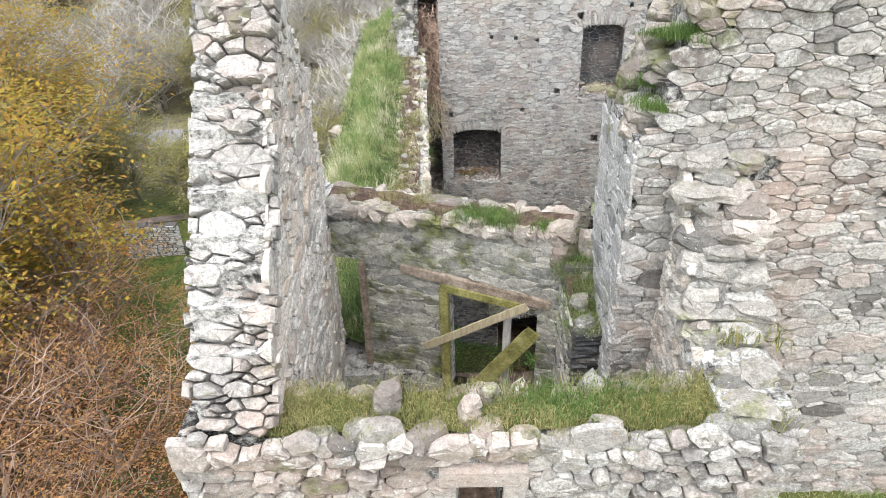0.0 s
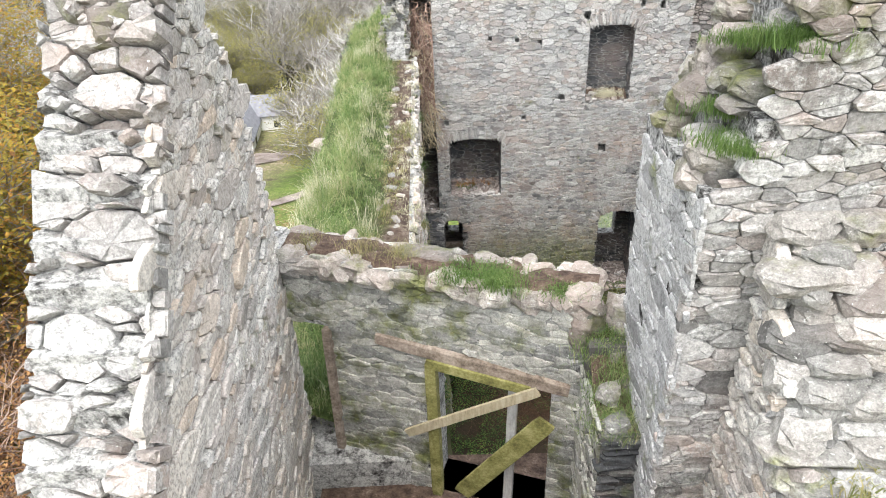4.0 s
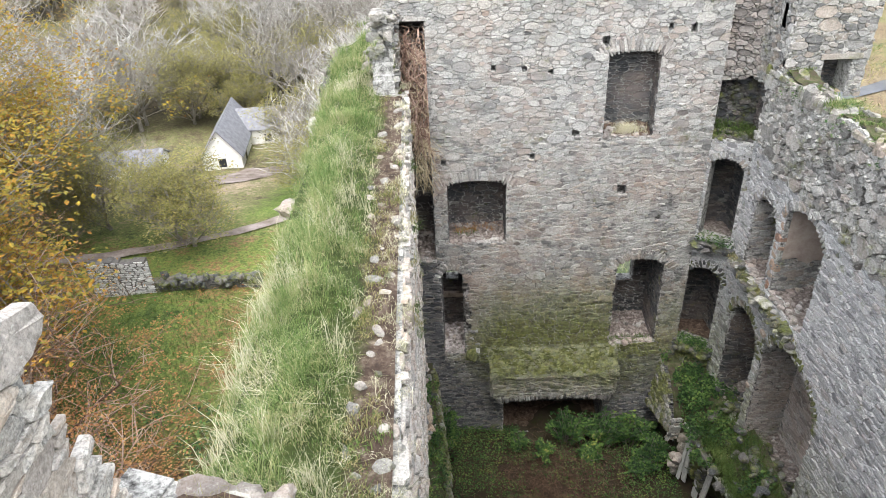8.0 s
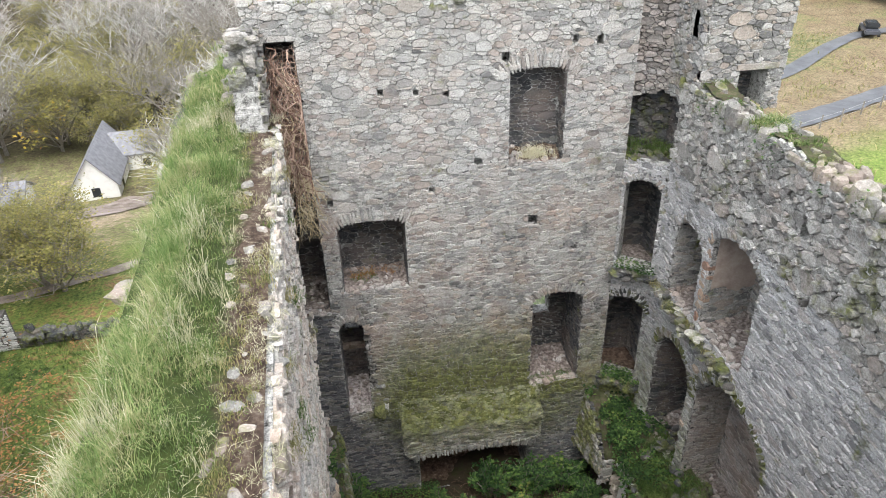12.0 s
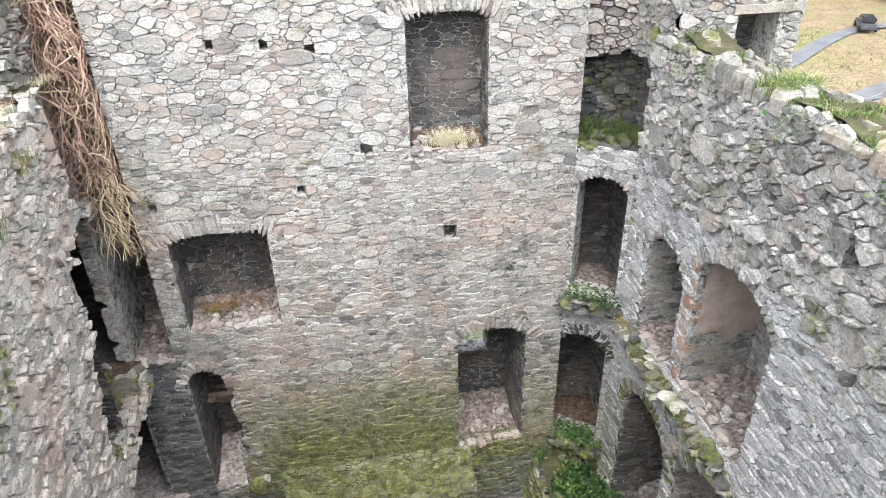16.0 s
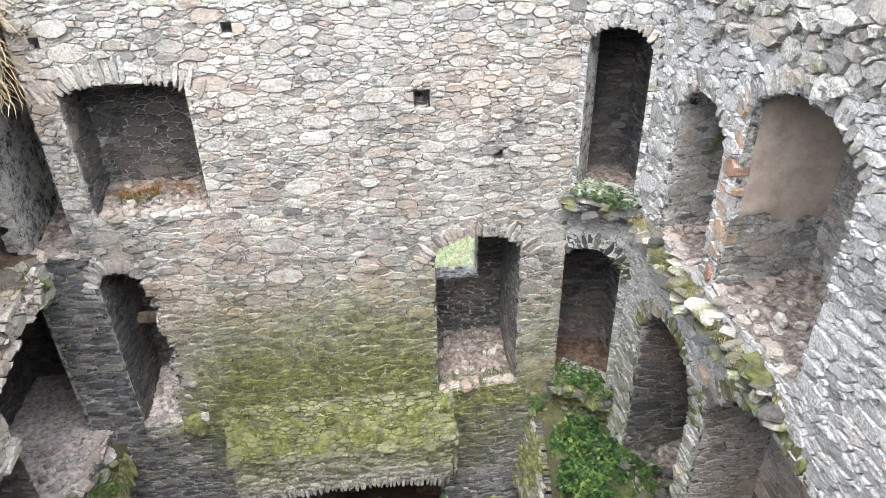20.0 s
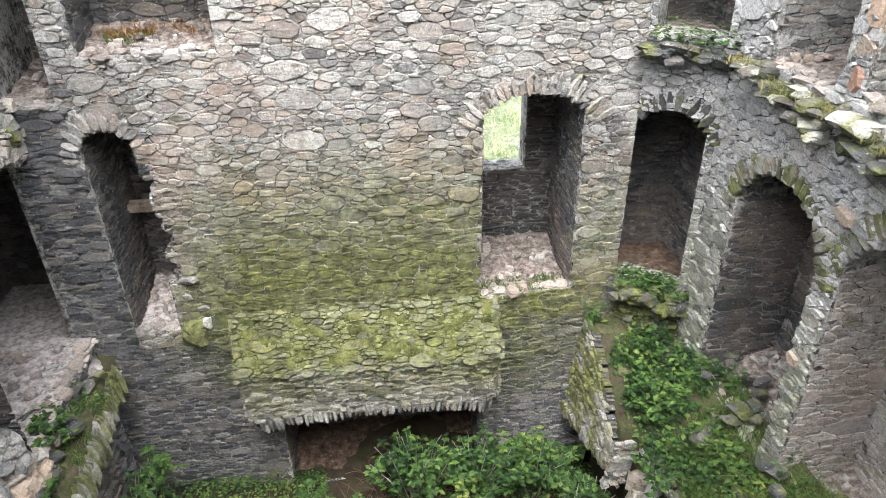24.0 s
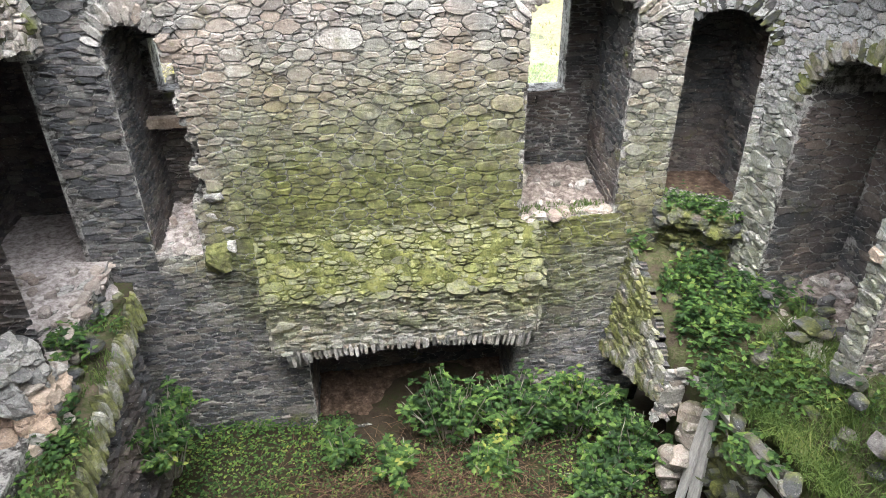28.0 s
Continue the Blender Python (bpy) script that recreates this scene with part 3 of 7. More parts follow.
def clip(poly, px, py, nx, ny):
    """The part of a convex outline on the side of a line that its normal points away from."""
    out = []
    d = [(x - px) * nx + (y - py) * ny for x, y in poly]
    for i, (x, y) in enumerate(poly):
        j = (i + 1) % len(poly)
        if d[i] <= 0:
            out.append((x, y))
        if (d[i] < 0) != (d[j] < 0) and d[i] != d[j]:
            k = d[i] / (d[i] - d[j])
            out.append((x + (poly[j][0] - x) * k, y + (poly[j][1] - y) * k))
    return out


def rubble_plan(u0, u1, v0, v1, pitch, flat, seed, keep):
    """Outlines of close-fitting stones of many sizes: large ones are set first, small ones fill in between."""
    r = random.Random(seed)
    q = math.sqrt(flat)
    base = pitch / q * 0.47
    x0, x1, y0, y1 = u0 / q, u1 / q, v0 * q, v1 * q
    cell, grid, pts = base * 2.2, {}, []

    def around(x, y, n=1):
        i, j = int(math.floor(x / cell)), int(math.floor(y / cell))
        for a in range(i - n, i + n + 1):
            for b in range(j - n, j + n + 1):
                yield from grid.get((a, b), ())

    area = (x1 - x0) * (y1 - y0)
    for size, share, close, n in ((2.3, 0.025, 0.9, 3), (1.75, 0.06, 0.95, 2), (1.35, 0.22, 0.9, 2), (0.95, 1.1, 0.86, 2), (0.68, 1.7, 0.82, 1), (0.46, 1.3, 0.76, 1)):
        for _ in range(int(share * area / (base * base * size * size) * 0.5) + 1):
            x, y, k = r.uniform(x0, x1), r.uniform(y0, y1), base * size * r.uniform(0.85, 1.15)
            for px, py, pk in around(x, y, n):
                if (x - px) ** 2 + (y - py) ** 2 < (close * (k + pk)) ** 2:
                    break
            else:
                pts.append((x, y, k))
                grid.setdefault((int(math.floor(x / cell)), int(math.floor(y / cell))), []).append(pts[-1])
    out = []
    for x, y, k in pts:
        if not keep(x * q, y / q):
            continue
        e = k * 1.75
        poly = [(x - e, y - e * 0.9), (x + e, y - e * 0.9), (x + e, y + e * 0.9), (x - e, y + e * 0.9)]
        for px, py, pk in around(x, y, 3 if k > base * 2 else 2):
            dx, dy = px - x, py - y
            d = math.hypot(dx, dy)
            if d < 1e-6 or d > e * 1.45 + pk * 1.75:
                continue
            t = (d * d + k * k - pk * pk) / (2 * d)
            poly = clip(poly, x + dx / d * t, y + dy / d * t, dx, dy)
            if len(poly) < 3:
                break
        if len(poly) < 3:
            continue
        cut = []
        for i, (px, py) in enumerate(poly):
            nx, ny = poly[(i + 1) % len(poly)]
            ln = math.hypot(nx - px, ny - py)
            if ln < k * 0.3:
                cut.append(((px + nx) / 2, (py + ny) / 2))
                continue
            a, b = r.uniform(0.04, 0.2), r.uniform(0.8, 0.96)
            cut.append((px + (nx - px) * a, py + (ny - py) * a))
            cut.append((px + (nx - px) * b, py + (ny - py) * b))
        if len(cut) >= 4:
            out.append([(px * q, py / q) for px, py in cut])
    return out


def random_rubble(face, u0, u1, v0, v1, pitch, mat, parent, holes=(), top=None, lift=(0.006, 0.04), seed=1, singles=300, near=(0, 0), flat=1.9, gap=0.006, ragged=0.0, close=False):
    """Rubble walling: close-fitting stones of many sizes with rounded corners and open joints."""
    r = random.Random(seed + 5000)
    k = pitch / flat * 0.5

    def warp(u, v):
        return (u + k * wobble(u * 1.1, v * 1.1, seed) + 0.3 * k * wobble(u * 7, v * 7, seed + 2),
                v + k * wobble(u * 0.8, v * 1.3, seed + 5) + 0.4 * k * wobble(u * 5, v * 8, seed + 8))

    stones = []
    def keep(u, v):
        e = pitch * 0.45
        return not (top and v > top(u) + pitch * 0.6) and not any(x0 + e < u < x1 - e and y0 + e < v < y1 - e for x0, x1, y0, y1, *_ in holes)

    for poly in rubble_plan(u0 - ragged - 0.15, u1 + ragged + 0.15, v0 - 0.15, v1 + 0.15, pitch, flat, seed, keep):
        poly = [warp(*p) for p in poly]
        u, v = sum(p[0] for p in poly) / len(poly), sum(p[1] for p in poly) / len(poly)
        if not (u0 - ragged - 0.03 <= u <= u1 + ragged + 0.03 and v0 - 0.05 <= v <= v1 + 0.05) or (top and v > top(u)):
            continue
        if any(x0 < u < x1 and y0 < v < y1 for x0, x1, y0, y1, *_ in holes):
            continue
        # keep clear of the openings and of the ends of the wall
        lo, hi = min(x for x, _ in poly), max(x for x, _ in poly)
        bot, cap = min(y for _, y in poly), max(y for _, y in poly)
        for x0, x1, y0, y1, *_ in holes:
            if lo < x1 and hi > x0 and bot < y1 and cap > y0:
                if y0 < v < y1:
                    poly = clip(poly, x0, 0, 1, 0) if u <= x0 else clip(poly, x1, 0, -1, 0)
                elif x0 < u < x1:
                    poly = clip(poly, 0, y0, 0, 1) if v <= y0 else clip(poly, 0, y1, 0, -1)
                if len(poly) < 3:
                    break
        if len(poly) >= 3:
            poly = clip(clip(poly, u0 - ragged * r.random(), 0, -1, 0), u1 + ragged * r.random(), 0, 1, 0)
        if len(poly) >= 3:
            stones.append(poly)
    order = sorted(range(len(stones)), key=lambda i: (stones[i][0][0] - near[0]) ** 2 + (stones[i][0][1] - near[1]) ** 2)
    chosen = set(order[:singles])
    rest = Geo()
    for i, poly in enumerate(stones):
        m = len(poly)
        cx, cy = sum(p[0] for p in poly) / m, sum(p[1] for p in poly) / m
        reach = min(math.hypot(x - cx, y - cy) for x, y in poly)
        d = r.uniform(*lift)
        tx, ty = r.uniform(-0.1, 0.1), r.uniform(-0.1, 0.1)
        verts, soft = [], min(reach * 0.35, r.uniform(0.006, 0.018))
        rings = ((-0.015, gap * 0.4), (d * 0.82, gap * 0.6), (d, gap * 0.6 + soft)) if close else ((-0.015, gap * 0.4), (d, gap * 0.6 + soft))
        for depth, inset in rings:
            for x, y in poly:
                dx, dy = x - cx, y - cy
                ln = math.hypot(dx, dy) or 1e-6
                s = max(0.25, (ln - inset * r.uniform(0.6, 1.4)) / ln)
                e = (dx * tx + dy * ty) * 0.8 + r.uniform(-0.14, 0.14) * abs(d) if depth > -0.01 else 0
                verts.append(face.at(cx + dx * s, cy + dy * s, depth + e))
        verts.append(face.at(cx + reach * r.uniform(-0.4, 0.4), cy + reach * r.uniform(-0.4, 0.4), d * r.uniform(0.95, 1.12)))
        faces, b = [], 0
        for b in range(0, (len(rings) - 1) * m, m):
            faces += [(b + q, b + (q + 1) % m, b + m + (q + 1) % m, b + m + q) for q in range(m)]
        faces += [(b + m + q, b + m + (q + 1) % m, b + 2 * m) for q in range(m)]
        if i in chosen:
            g = Geo()
            g.add([tuple(p) for p in verts], faces)
            ob = part("stone", g, mat, parent)
            if parent:
                ob.matrix_parent_inverse = parent.matrix_world.inverted()
        else:
            rest.add([tuple(p) for p in verts], faces)
    if rest.v:
        ob = part("rubble", rest, mat, parent, kind="stuff")
        if parent:
            ob.matrix_parent_inverse = parent.matrix_world.inverted()


def core(name, face, u0, u1, v0, v1, thick, holes=(), top=None, mat=None, step=0.45, label="", kind="structure", parent=None, category=""):
    """The body of a wall behind its facing stones: holes go through it or into it, its top may be broken."""
    us, vs = {u0, u1}, {v0, v1}
    for a, b, c, d, *_ in holes:
        us.update(x for x in (a, b) if u0 < x < u1)
        vs.update(x for x in (c, d) if v0 < x < v1)
    if top:
        us.update(u0 + i * step for i in range(1, int((u1 - u0) / step)))
    us, vs = sorted(us), sorted(vs)
    g = Geo()

    def depth(i, j):
        if not (0 <= i < len(us) - 1 and 0 <= j < len(vs) - 1):
            return thick
        cu, cv = (us[i] + us[i + 1]) / 2, (vs[j] + vs[j + 1]) / 2
        for a, b, c, d, *e in holes:
            if a < cu < b and c < cv < d:
                return thick if not e or e[0] is None else e[0]
        return 0.0

    def quad(*p):
        g.add([tuple(face.at(u, v, -d)) for u, v, d in p], [(0, 1, 2, 3)])

    for i in range(len(us) - 1):
        a, b = us[i], us[i + 1]
        for j in range(len(vs) - 1):
            c, d = vs[j], vs[j + 1]
            last = j == len(vs) - 2
            if top and last:
                d = max(c + 0.02, min(top(a + 0.01), top(b - 0.01)))
            k = depth(i, j)
            if k >= thick:
                continue
            quad((a, c, k), (b, c, k), (b, d, k), (a, d, k))
            quad((b, c, thick), (a, c, thick), (a, d, thick), (b, d, thick))
            for di, dj, p, q in ((-1, 0, (a, d), (a, c)), (1, 0, (b, c), (b, d)), (0, -1, (a, c), (b, c)), (0, 1, (b, d), (a, d))):
                e = depth(i + di, j + dj)
                if top and last and dj == 0 and 0 <= i + di < len(us) - 1:
                    e = thick
                if e > k:
                    quad((*p, k), (*p, e), (*q, e), (*q, k))
    ob = part(name, g, mat or M_MORTAR, parent, kind=kind)
    return tagged(ob, label, category)


def line_recess(face, hole, parent, mat, depth, size=(0.12, 0.4, 0.06, 0.16), back=True, back_mat=None, sill_mat=None, seed=5, left=True, right=True, back_hole=(), rise=0.2, debris=True):
    """Facing stones on the sides and the back of a recess, and dust on its sill. hole: (u0, u1, v0, spring, crown)."""
    u0, u1, v0, spring, crown = hole
    pitch, flat = (size[0] + size[1]) / 2, (size[0] + size[1]) / (size[2] + size[3])
    if left:
        random_rubble(Face(face.at(u0, 0), -face.n, face.v), 0.02, depth, v0, spring, pitch, mat, parent, lift=(0.008, 0.026), seed=seed, singles=0, flat=flat)
    if right:
        random_rubble(Face(face.at(u1, 0, -depth), face.n, face.v), 0.0, depth - 0.02, v0, spring, pitch, mat, parent, lift=(0.008, 0.026), seed=seed + 1, singles=0, flat=flat)
    if back:
        mid, half = (u0 + u1) / 2, (u1 - u0) / 2
        lim = lambda u: spring + (crown - spring) * math.sqrt(max(0.0, 1 - ((u - mid) / half) ** 2)) + 0.03
        random_rubble(Face(face.at(0, 0, -depth), face.u, face.v), u0, u1, v0, crown, pitch, back_mat or mat, parent, back_hole, lim, (0.008, 0.03), seed + 2, 0, flat=flat)
    if sill_mat:
        g, n = Geo(), 14
        for i in range(n):
            for j in range(n):
                q = [(u0 + (u1 - u0) * a / n, depth * b / n) for a, b in ((i, j), (i + 1, j), (i + 1, j + 1), (i, j + 1))]
                g.add([tuple(face.at(u, v0 + 0.01 + 0.06 * wobble(u * 4, d * 4, seed) + 0.04 * wobble(u * 11, d * 11, seed) + rise * (d / depth) ** 2, -d)) for u, d in q], [(3, 2, 1, 0)])
        part("rubble_sill", g, sill_mat, parent, smooth=True)
        if not debris:
            return
        r, deb = random.Random(seed + 9), []
        for _ in range(int(24 * (u1 - u0))):
            p = face.at(r.uniform(u0 + 0.08, u1 - 0.08), v0, -depth * r.random() ** 0.8)
            d = -(p - face.o).dot(face.n)
            q = r.uniform(0.3, 1.0)
            deb.append((p.x, p.y, v0 + 0.02 + rise * 0.9 * (d / depth) ** 2, q * r.uniform(0.08, 0.24), q * r.uniform(0.08, 0.2), q * r.uniform(0.05, 0.13), r.uniform(0, 180)))
        for i in range(int((u1 - u0) / 0.2)):
            p = face.at(u0 + 0.1 + 0.2 * i, v0 - 0.03, r.uniform(-0.12, 0.0))
            deb.append((p.x, p.y, p.z, r.uniform(0.14, 0.3), r.uniform(0.12, 0.26), r.uniform(0.05, 0.13), r.uniform(0, 180)))
        loose_stones(deb, M_RUBBLE, parent, name="fallen_stone")


def voussoirs(face, u0, u1, spring, rise, length, mat, parent, seed=1, thick=0.085, lift=(0.02, 0.06), over=0.12):
    """Thin stones on edge that fan over an arched opening."""
    r = random.Random(seed)
    w = (u1 - u0) / 2
    rad = (w * w + rise * rise) / (2 * rise)
    cy, cx = spring + rise - rad, (u0 + u1) / 2
    half = math.asin(min(1.0, w / rad)) + over / rad
    n = max(4, int(2 * half * rad / thick))
    cells = []
    for i in range(n):
        a = -half + 2 * half * (i + 0.5) / n + r.uniform(-0.1, 0.1) / n
        ln = length * r.uniform(0.75, 1.15)
        up = face.u * math.sin(a) + face.v * math.cos(a)
        across = face.u * math.cos(a) - face.v * math.sin(a)
        o = face.at(cx, cy) + up * (rad + ln / 2 - 0.01 + r.uniform(-0.03, 0.02))
        cells.append((o, across * (2 * half * (rad + ln * 0.5) / n) * r.uniform(0.8, 1.0), up * ln, face.n * r.uniform(*lift), cx, cy, r.randrange(len(STONES))))
    lay(cells, mat, parent, len(cells), (cx, cy), "arch_stone")


def boulder(r):
    """A loose lump of stone with flat broken faces: a rough block with its corners knocked off."""
    cuts = []
    for ax in range(3):
        for sign in (-1, 1):
            n = Vector((r.gauss(0, 0.2), r.gauss(0, 0.2), r.gauss(0, 0.2)))
            n[ax] = sign
            cuts.append((n.normalized(), r.uniform(0.4, 0.52)))
    for _ in range(7):
        n = Vector((r.choice((-1, 1)) * r.uniform(0.4, 1), r.choice((-1, 1)) * r.uniform(0.4, 1), r.uniform(-1, 1))).normalized()
        cuts.append((n, r.uniform(0.5, 0.6)))
    v, f = [], []
    n, rows = 12, 7
    for j in range(rows):
        p = (j + 0.5) / rows * math.pi
        for i in range(n):
            t = 2 * math.pi * (i + 0.5 * (j % 2)) / n
            d = Vector((math.sin(p) * math.cos(t), math.sin(p) * math.sin(t), math.cos(p)))
            k = min(h / max(0.2, d.dot(c)) for c, h in cuts) * r.uniform(0.97, 1.02)
            v.append((d.x * k, d.y * k, d.z * k * 1.1 + 0.35))
    f.append(tuple(range(n)))
    for j in range(rows - 1):
        for i in range(n):
            q = (i + 1) % n
            f.append((j * n + i, (j + 1) * n + i, (j + 1) * n + q, j * n + q))
    f.append(tuple((rows - 1) * n + i for i in reversed(range(n))))
    return v, f


BOULDERS = [boulder(random.Random(60 + i)) for i in range(14)]
BOULDER_MESHES = {}


def loose_stones(spots, mat, parent, label="", name="coping_stone"):
    """Lumps along a broken wall top: (x, y, z, length, width, height, turn)."""
    for k, (x, y, z, a, b, c, turn) in enumerate(spots):
        i = (k * 7 + 3) % len(BOULDERS)
        key = (i, mat.name)
        if key not in BOULDER_MESHES:
            me = bpy.data.meshes.new("loose_stone")
            me.from_pydata(BOULDERS[i][0], [], BOULDERS[i][1])
            me.materials.append(mat)
            BOULDER_MESHES[key] = me
        ob = new(name, BOULDER_MESHES[key])
        ob.matrix_world = pose(x, y, z, 0, 0, turn) @ Matrix.Diagonal((a, b, c, 1))
        ob.parent = parent
        ob.matrix_parent_inverse = parent.matrix_world.inverted()


def blades(g, r, x, y, z, h, w, lean, bend=0.5):
    """One blade of grass in two pieces, bending over."""
    a, t = r.uniform(0, 2 * math.pi), r.uniform(0, 2 * math.pi)
    dx, dy = math.cos(a) * w / 2, math.sin(a) * w / 2
    lx, ly = math.cos(t) * lean * h, math.sin(t) * lean * h
    g.add([(x - dx, y - dy, z - 0.02), (x + dx, y + dy, z - 0.02), (x + dx * 0.8 + lx * 0.4, y + dy * 0.8 + ly * 0.4, z + h * 0.6), (x - dx * 0.8 + lx * 0.4, y - dy * 0.8 + ly * 0.4, z + h * 0.6),
           (x + lx * (1 + bend), y + ly * (1 + bend), z + h * (1 - 0.35 * lean))], [(0, 1, 2, 3), (3, 2, 4)])


def grass(name, spots, n, h, mat, parent, label, seed=1, w=(0.006, 0.014), lean=0.6, clump=0.12, wind=(0, 0)):
    """Tufted grass: spots is a function of the random source that gives (x, y, z, vigour)."""
    r, g = random.Random(seed), Geo()
    tufts = max(1, n // 22)
    for _ in range(tufts):
        x, y, z, k = spots(r)
        if k <= 0:
            continue
        tall = r.uniform(0.55, 1.25) * k
        for _ in range(22):
            px, py = x + r.gauss(0, clump * 0.5), y + r.gauss(0, clump * 0.5)
            blades(g, r, px, py, z, r.uniform(*h) * tall, r.uniform(*w), r.uniform(0.1, lean * 1.3))
    ob = part(name, g, mat, parent, label, kind="stuff")
    return ob


def leaf(g, r, p, size, tilt=0.6):
    """One leaf: two halves folded along the rib."""
    a = r.uniform(0, 2 * math.pi)
    d = Vector((math.cos(a), math.sin(a), r.uniform(-tilt, tilt * 0.6))).normalized()
    s = d.cross(Z).normalized() * size * 0.32
    up = s.cross(d).normalized() * size * 0.08
    b = Vector(p)
    g.add([tuple(b), tuple(b + d * size * 0.5 + s + up), tuple(b + d * size), tuple(b + d * size * 0.5 - s + up), tuple(b + d * size * 0.5)], [(0, 1, 4), (1, 2, 4), (2, 3, 4), (3, 0, 4)])


# ---- the land ----
def smooth(a, b, x):
    t = max(0.0, min(1.0, (x - a) / (b - a)))
    return t * t * (3 - 2 * t)


def land(x, y):
    """Height of the ground: the castle's knoll, the low meadow west of it, pasture rising to the east."""
    west = smooth(14, -6, x)
    low = -4.0 - 6.0 * west + 3.0 * smooth(70, 160, x) - 7.5 * west * smooth(28, 66, y) + (14.0 + 8 * west) * smooth(115, 240, y) + 30 * smooth(240, 500, math.hypot(x, y))
    out = max(-3.6 - x, x - 11.5, 0.0), max(-19.2 - y, y - 3.0, 0.0)
    k = 1 - smooth(0.0, 7.5, math.hypot(*out))
    low = low + (-0.6 - low) * k
    return low + 0.35 * wobble(x * 0.09, y * 0.09) + 0.12 * wobble(x * 0.5, y * 0.5)


def build_ground():
    xs = sorted({round(s * v, 3) for s in (-1, 1) for v in [i * 1.5 for i in range(0, 40)] + [60 * 1.22 ** i for i in range(19)]})
    ys = [y for y in xs]
    g = Geo()
    for y in ys:
        for x in xs:
            inside = -2.4 < x < 10 and -16.5 < y < 1.6
            g.v.append((x, y, (-0.6 if inside else land(x, y)) if abs(x) + abs(y) < 900 else land(x, y) - 4))
    n = len(xs)
    for j in range(len(ys) - 1):
        for i in range(n - 1):
            g.f.append((j * n + i, j * n + i + 1, (j + 1) * n + i + 1, (j + 1) * n + i))
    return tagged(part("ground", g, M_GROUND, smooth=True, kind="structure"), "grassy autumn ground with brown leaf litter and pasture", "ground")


build_ground()


def strip(name, pts, width, mat, label, lift=0.06):
    g = Geo()
    for i, (x, y) in enumerate(pts):
        a, b = pts[max(i - 1, 0)], pts[min(i + 1, len(pts) - 1)]
        d = Vector((b[0] - a[0], b[1] - a[1])).normalized()
        for s in (-0.5, 0, 0.5):
            px, py = x - d.y * s * width, y + d.x * s * width
            g.v.append((px, py, land(px, py) + lift))
    for i in range(len(pts) - 1):
        for k in (0, 1):
            g.f.append((i * 3 + k, i * 3 + k + 1, i * 3 + k + 4, i * 3 + k + 3)[::-1])
    return tagged(part(name, g, mat, smooth=True, kind="structure"), label, "road")


def curve_points(keys, n=14):
    out = []
    for a, b, c, d in zip([keys[0]] + keys[:-2], keys[:-1], keys[1:], keys[2:] + [keys[-1]]):
        for i in range(n):
            t = i / n
            out.append(tuple(0.5 * (2 * q + (r - p) * t + (2 * p - 5 * q + 4 * r - s) * t * t + (3 * q - p - 3 * r + s) * t ** 3) for p, q, r, s in zip(a, b, c, d)))
    return out + [keys[-1]]


ROAD = curve_points([(12.0, 23.0), (22.0, 28.0), (30.0, 31.2), (38.8, 34.5), (44.2, 36.7), (50.0, 39.1), (70.0, 47.0), (110.0, 62.0)])
strip("road", ROAD, 2.3, M_ROAD, "narrow grey asphalt lane through rough pasture", 0.12)
strip("track", curve_points([(-60, 24.0), (-34, 28.0), (-24.0, 30.3), (-18.5, 32.0), (-14.0, 35.5), (-11.0, 44.0)]), 1.3, M_DRIVE, "pale gravel track behind the ruined wall", 0.1)
strip("driveway", curve_points([(-62.0, 54.0), (-44.0, 52.5), (-34.0, 53.0), (-25.0, 56.0), (-20.5, 62.0)]), 6.0, M_DRIVE, "pinkish gravel drive beside the cottage", 0.1)
LANE = curve_points([(22.0, 34.0), (33.0, 40.5), (44.9, 46.5), (58.0, 56.0), (63.5, 58.0), (75.0, 60.0), (110.0, 65.0)])
strip("lane", LANE, 1.7, M_ROAD, "narrow grey farm lane on the slope", 0.12)


# ---- the ruined tower house: far wall ----
RUBBLE = (0.09, 0.36, 0.055, 0.17)
COARSE = (0.14, 0.5, 0.08, 0.22)
THIN = (0.10, 0.30, 0.04, 0.10)


def jag(base, amount, seed, freq=1.3):
    return lambda u: base + amount * wobble(u * freq, seed * 3.7, 0.5) + amount * 0.6 * wobble(u * freq * 3.3, seed, 1.5)


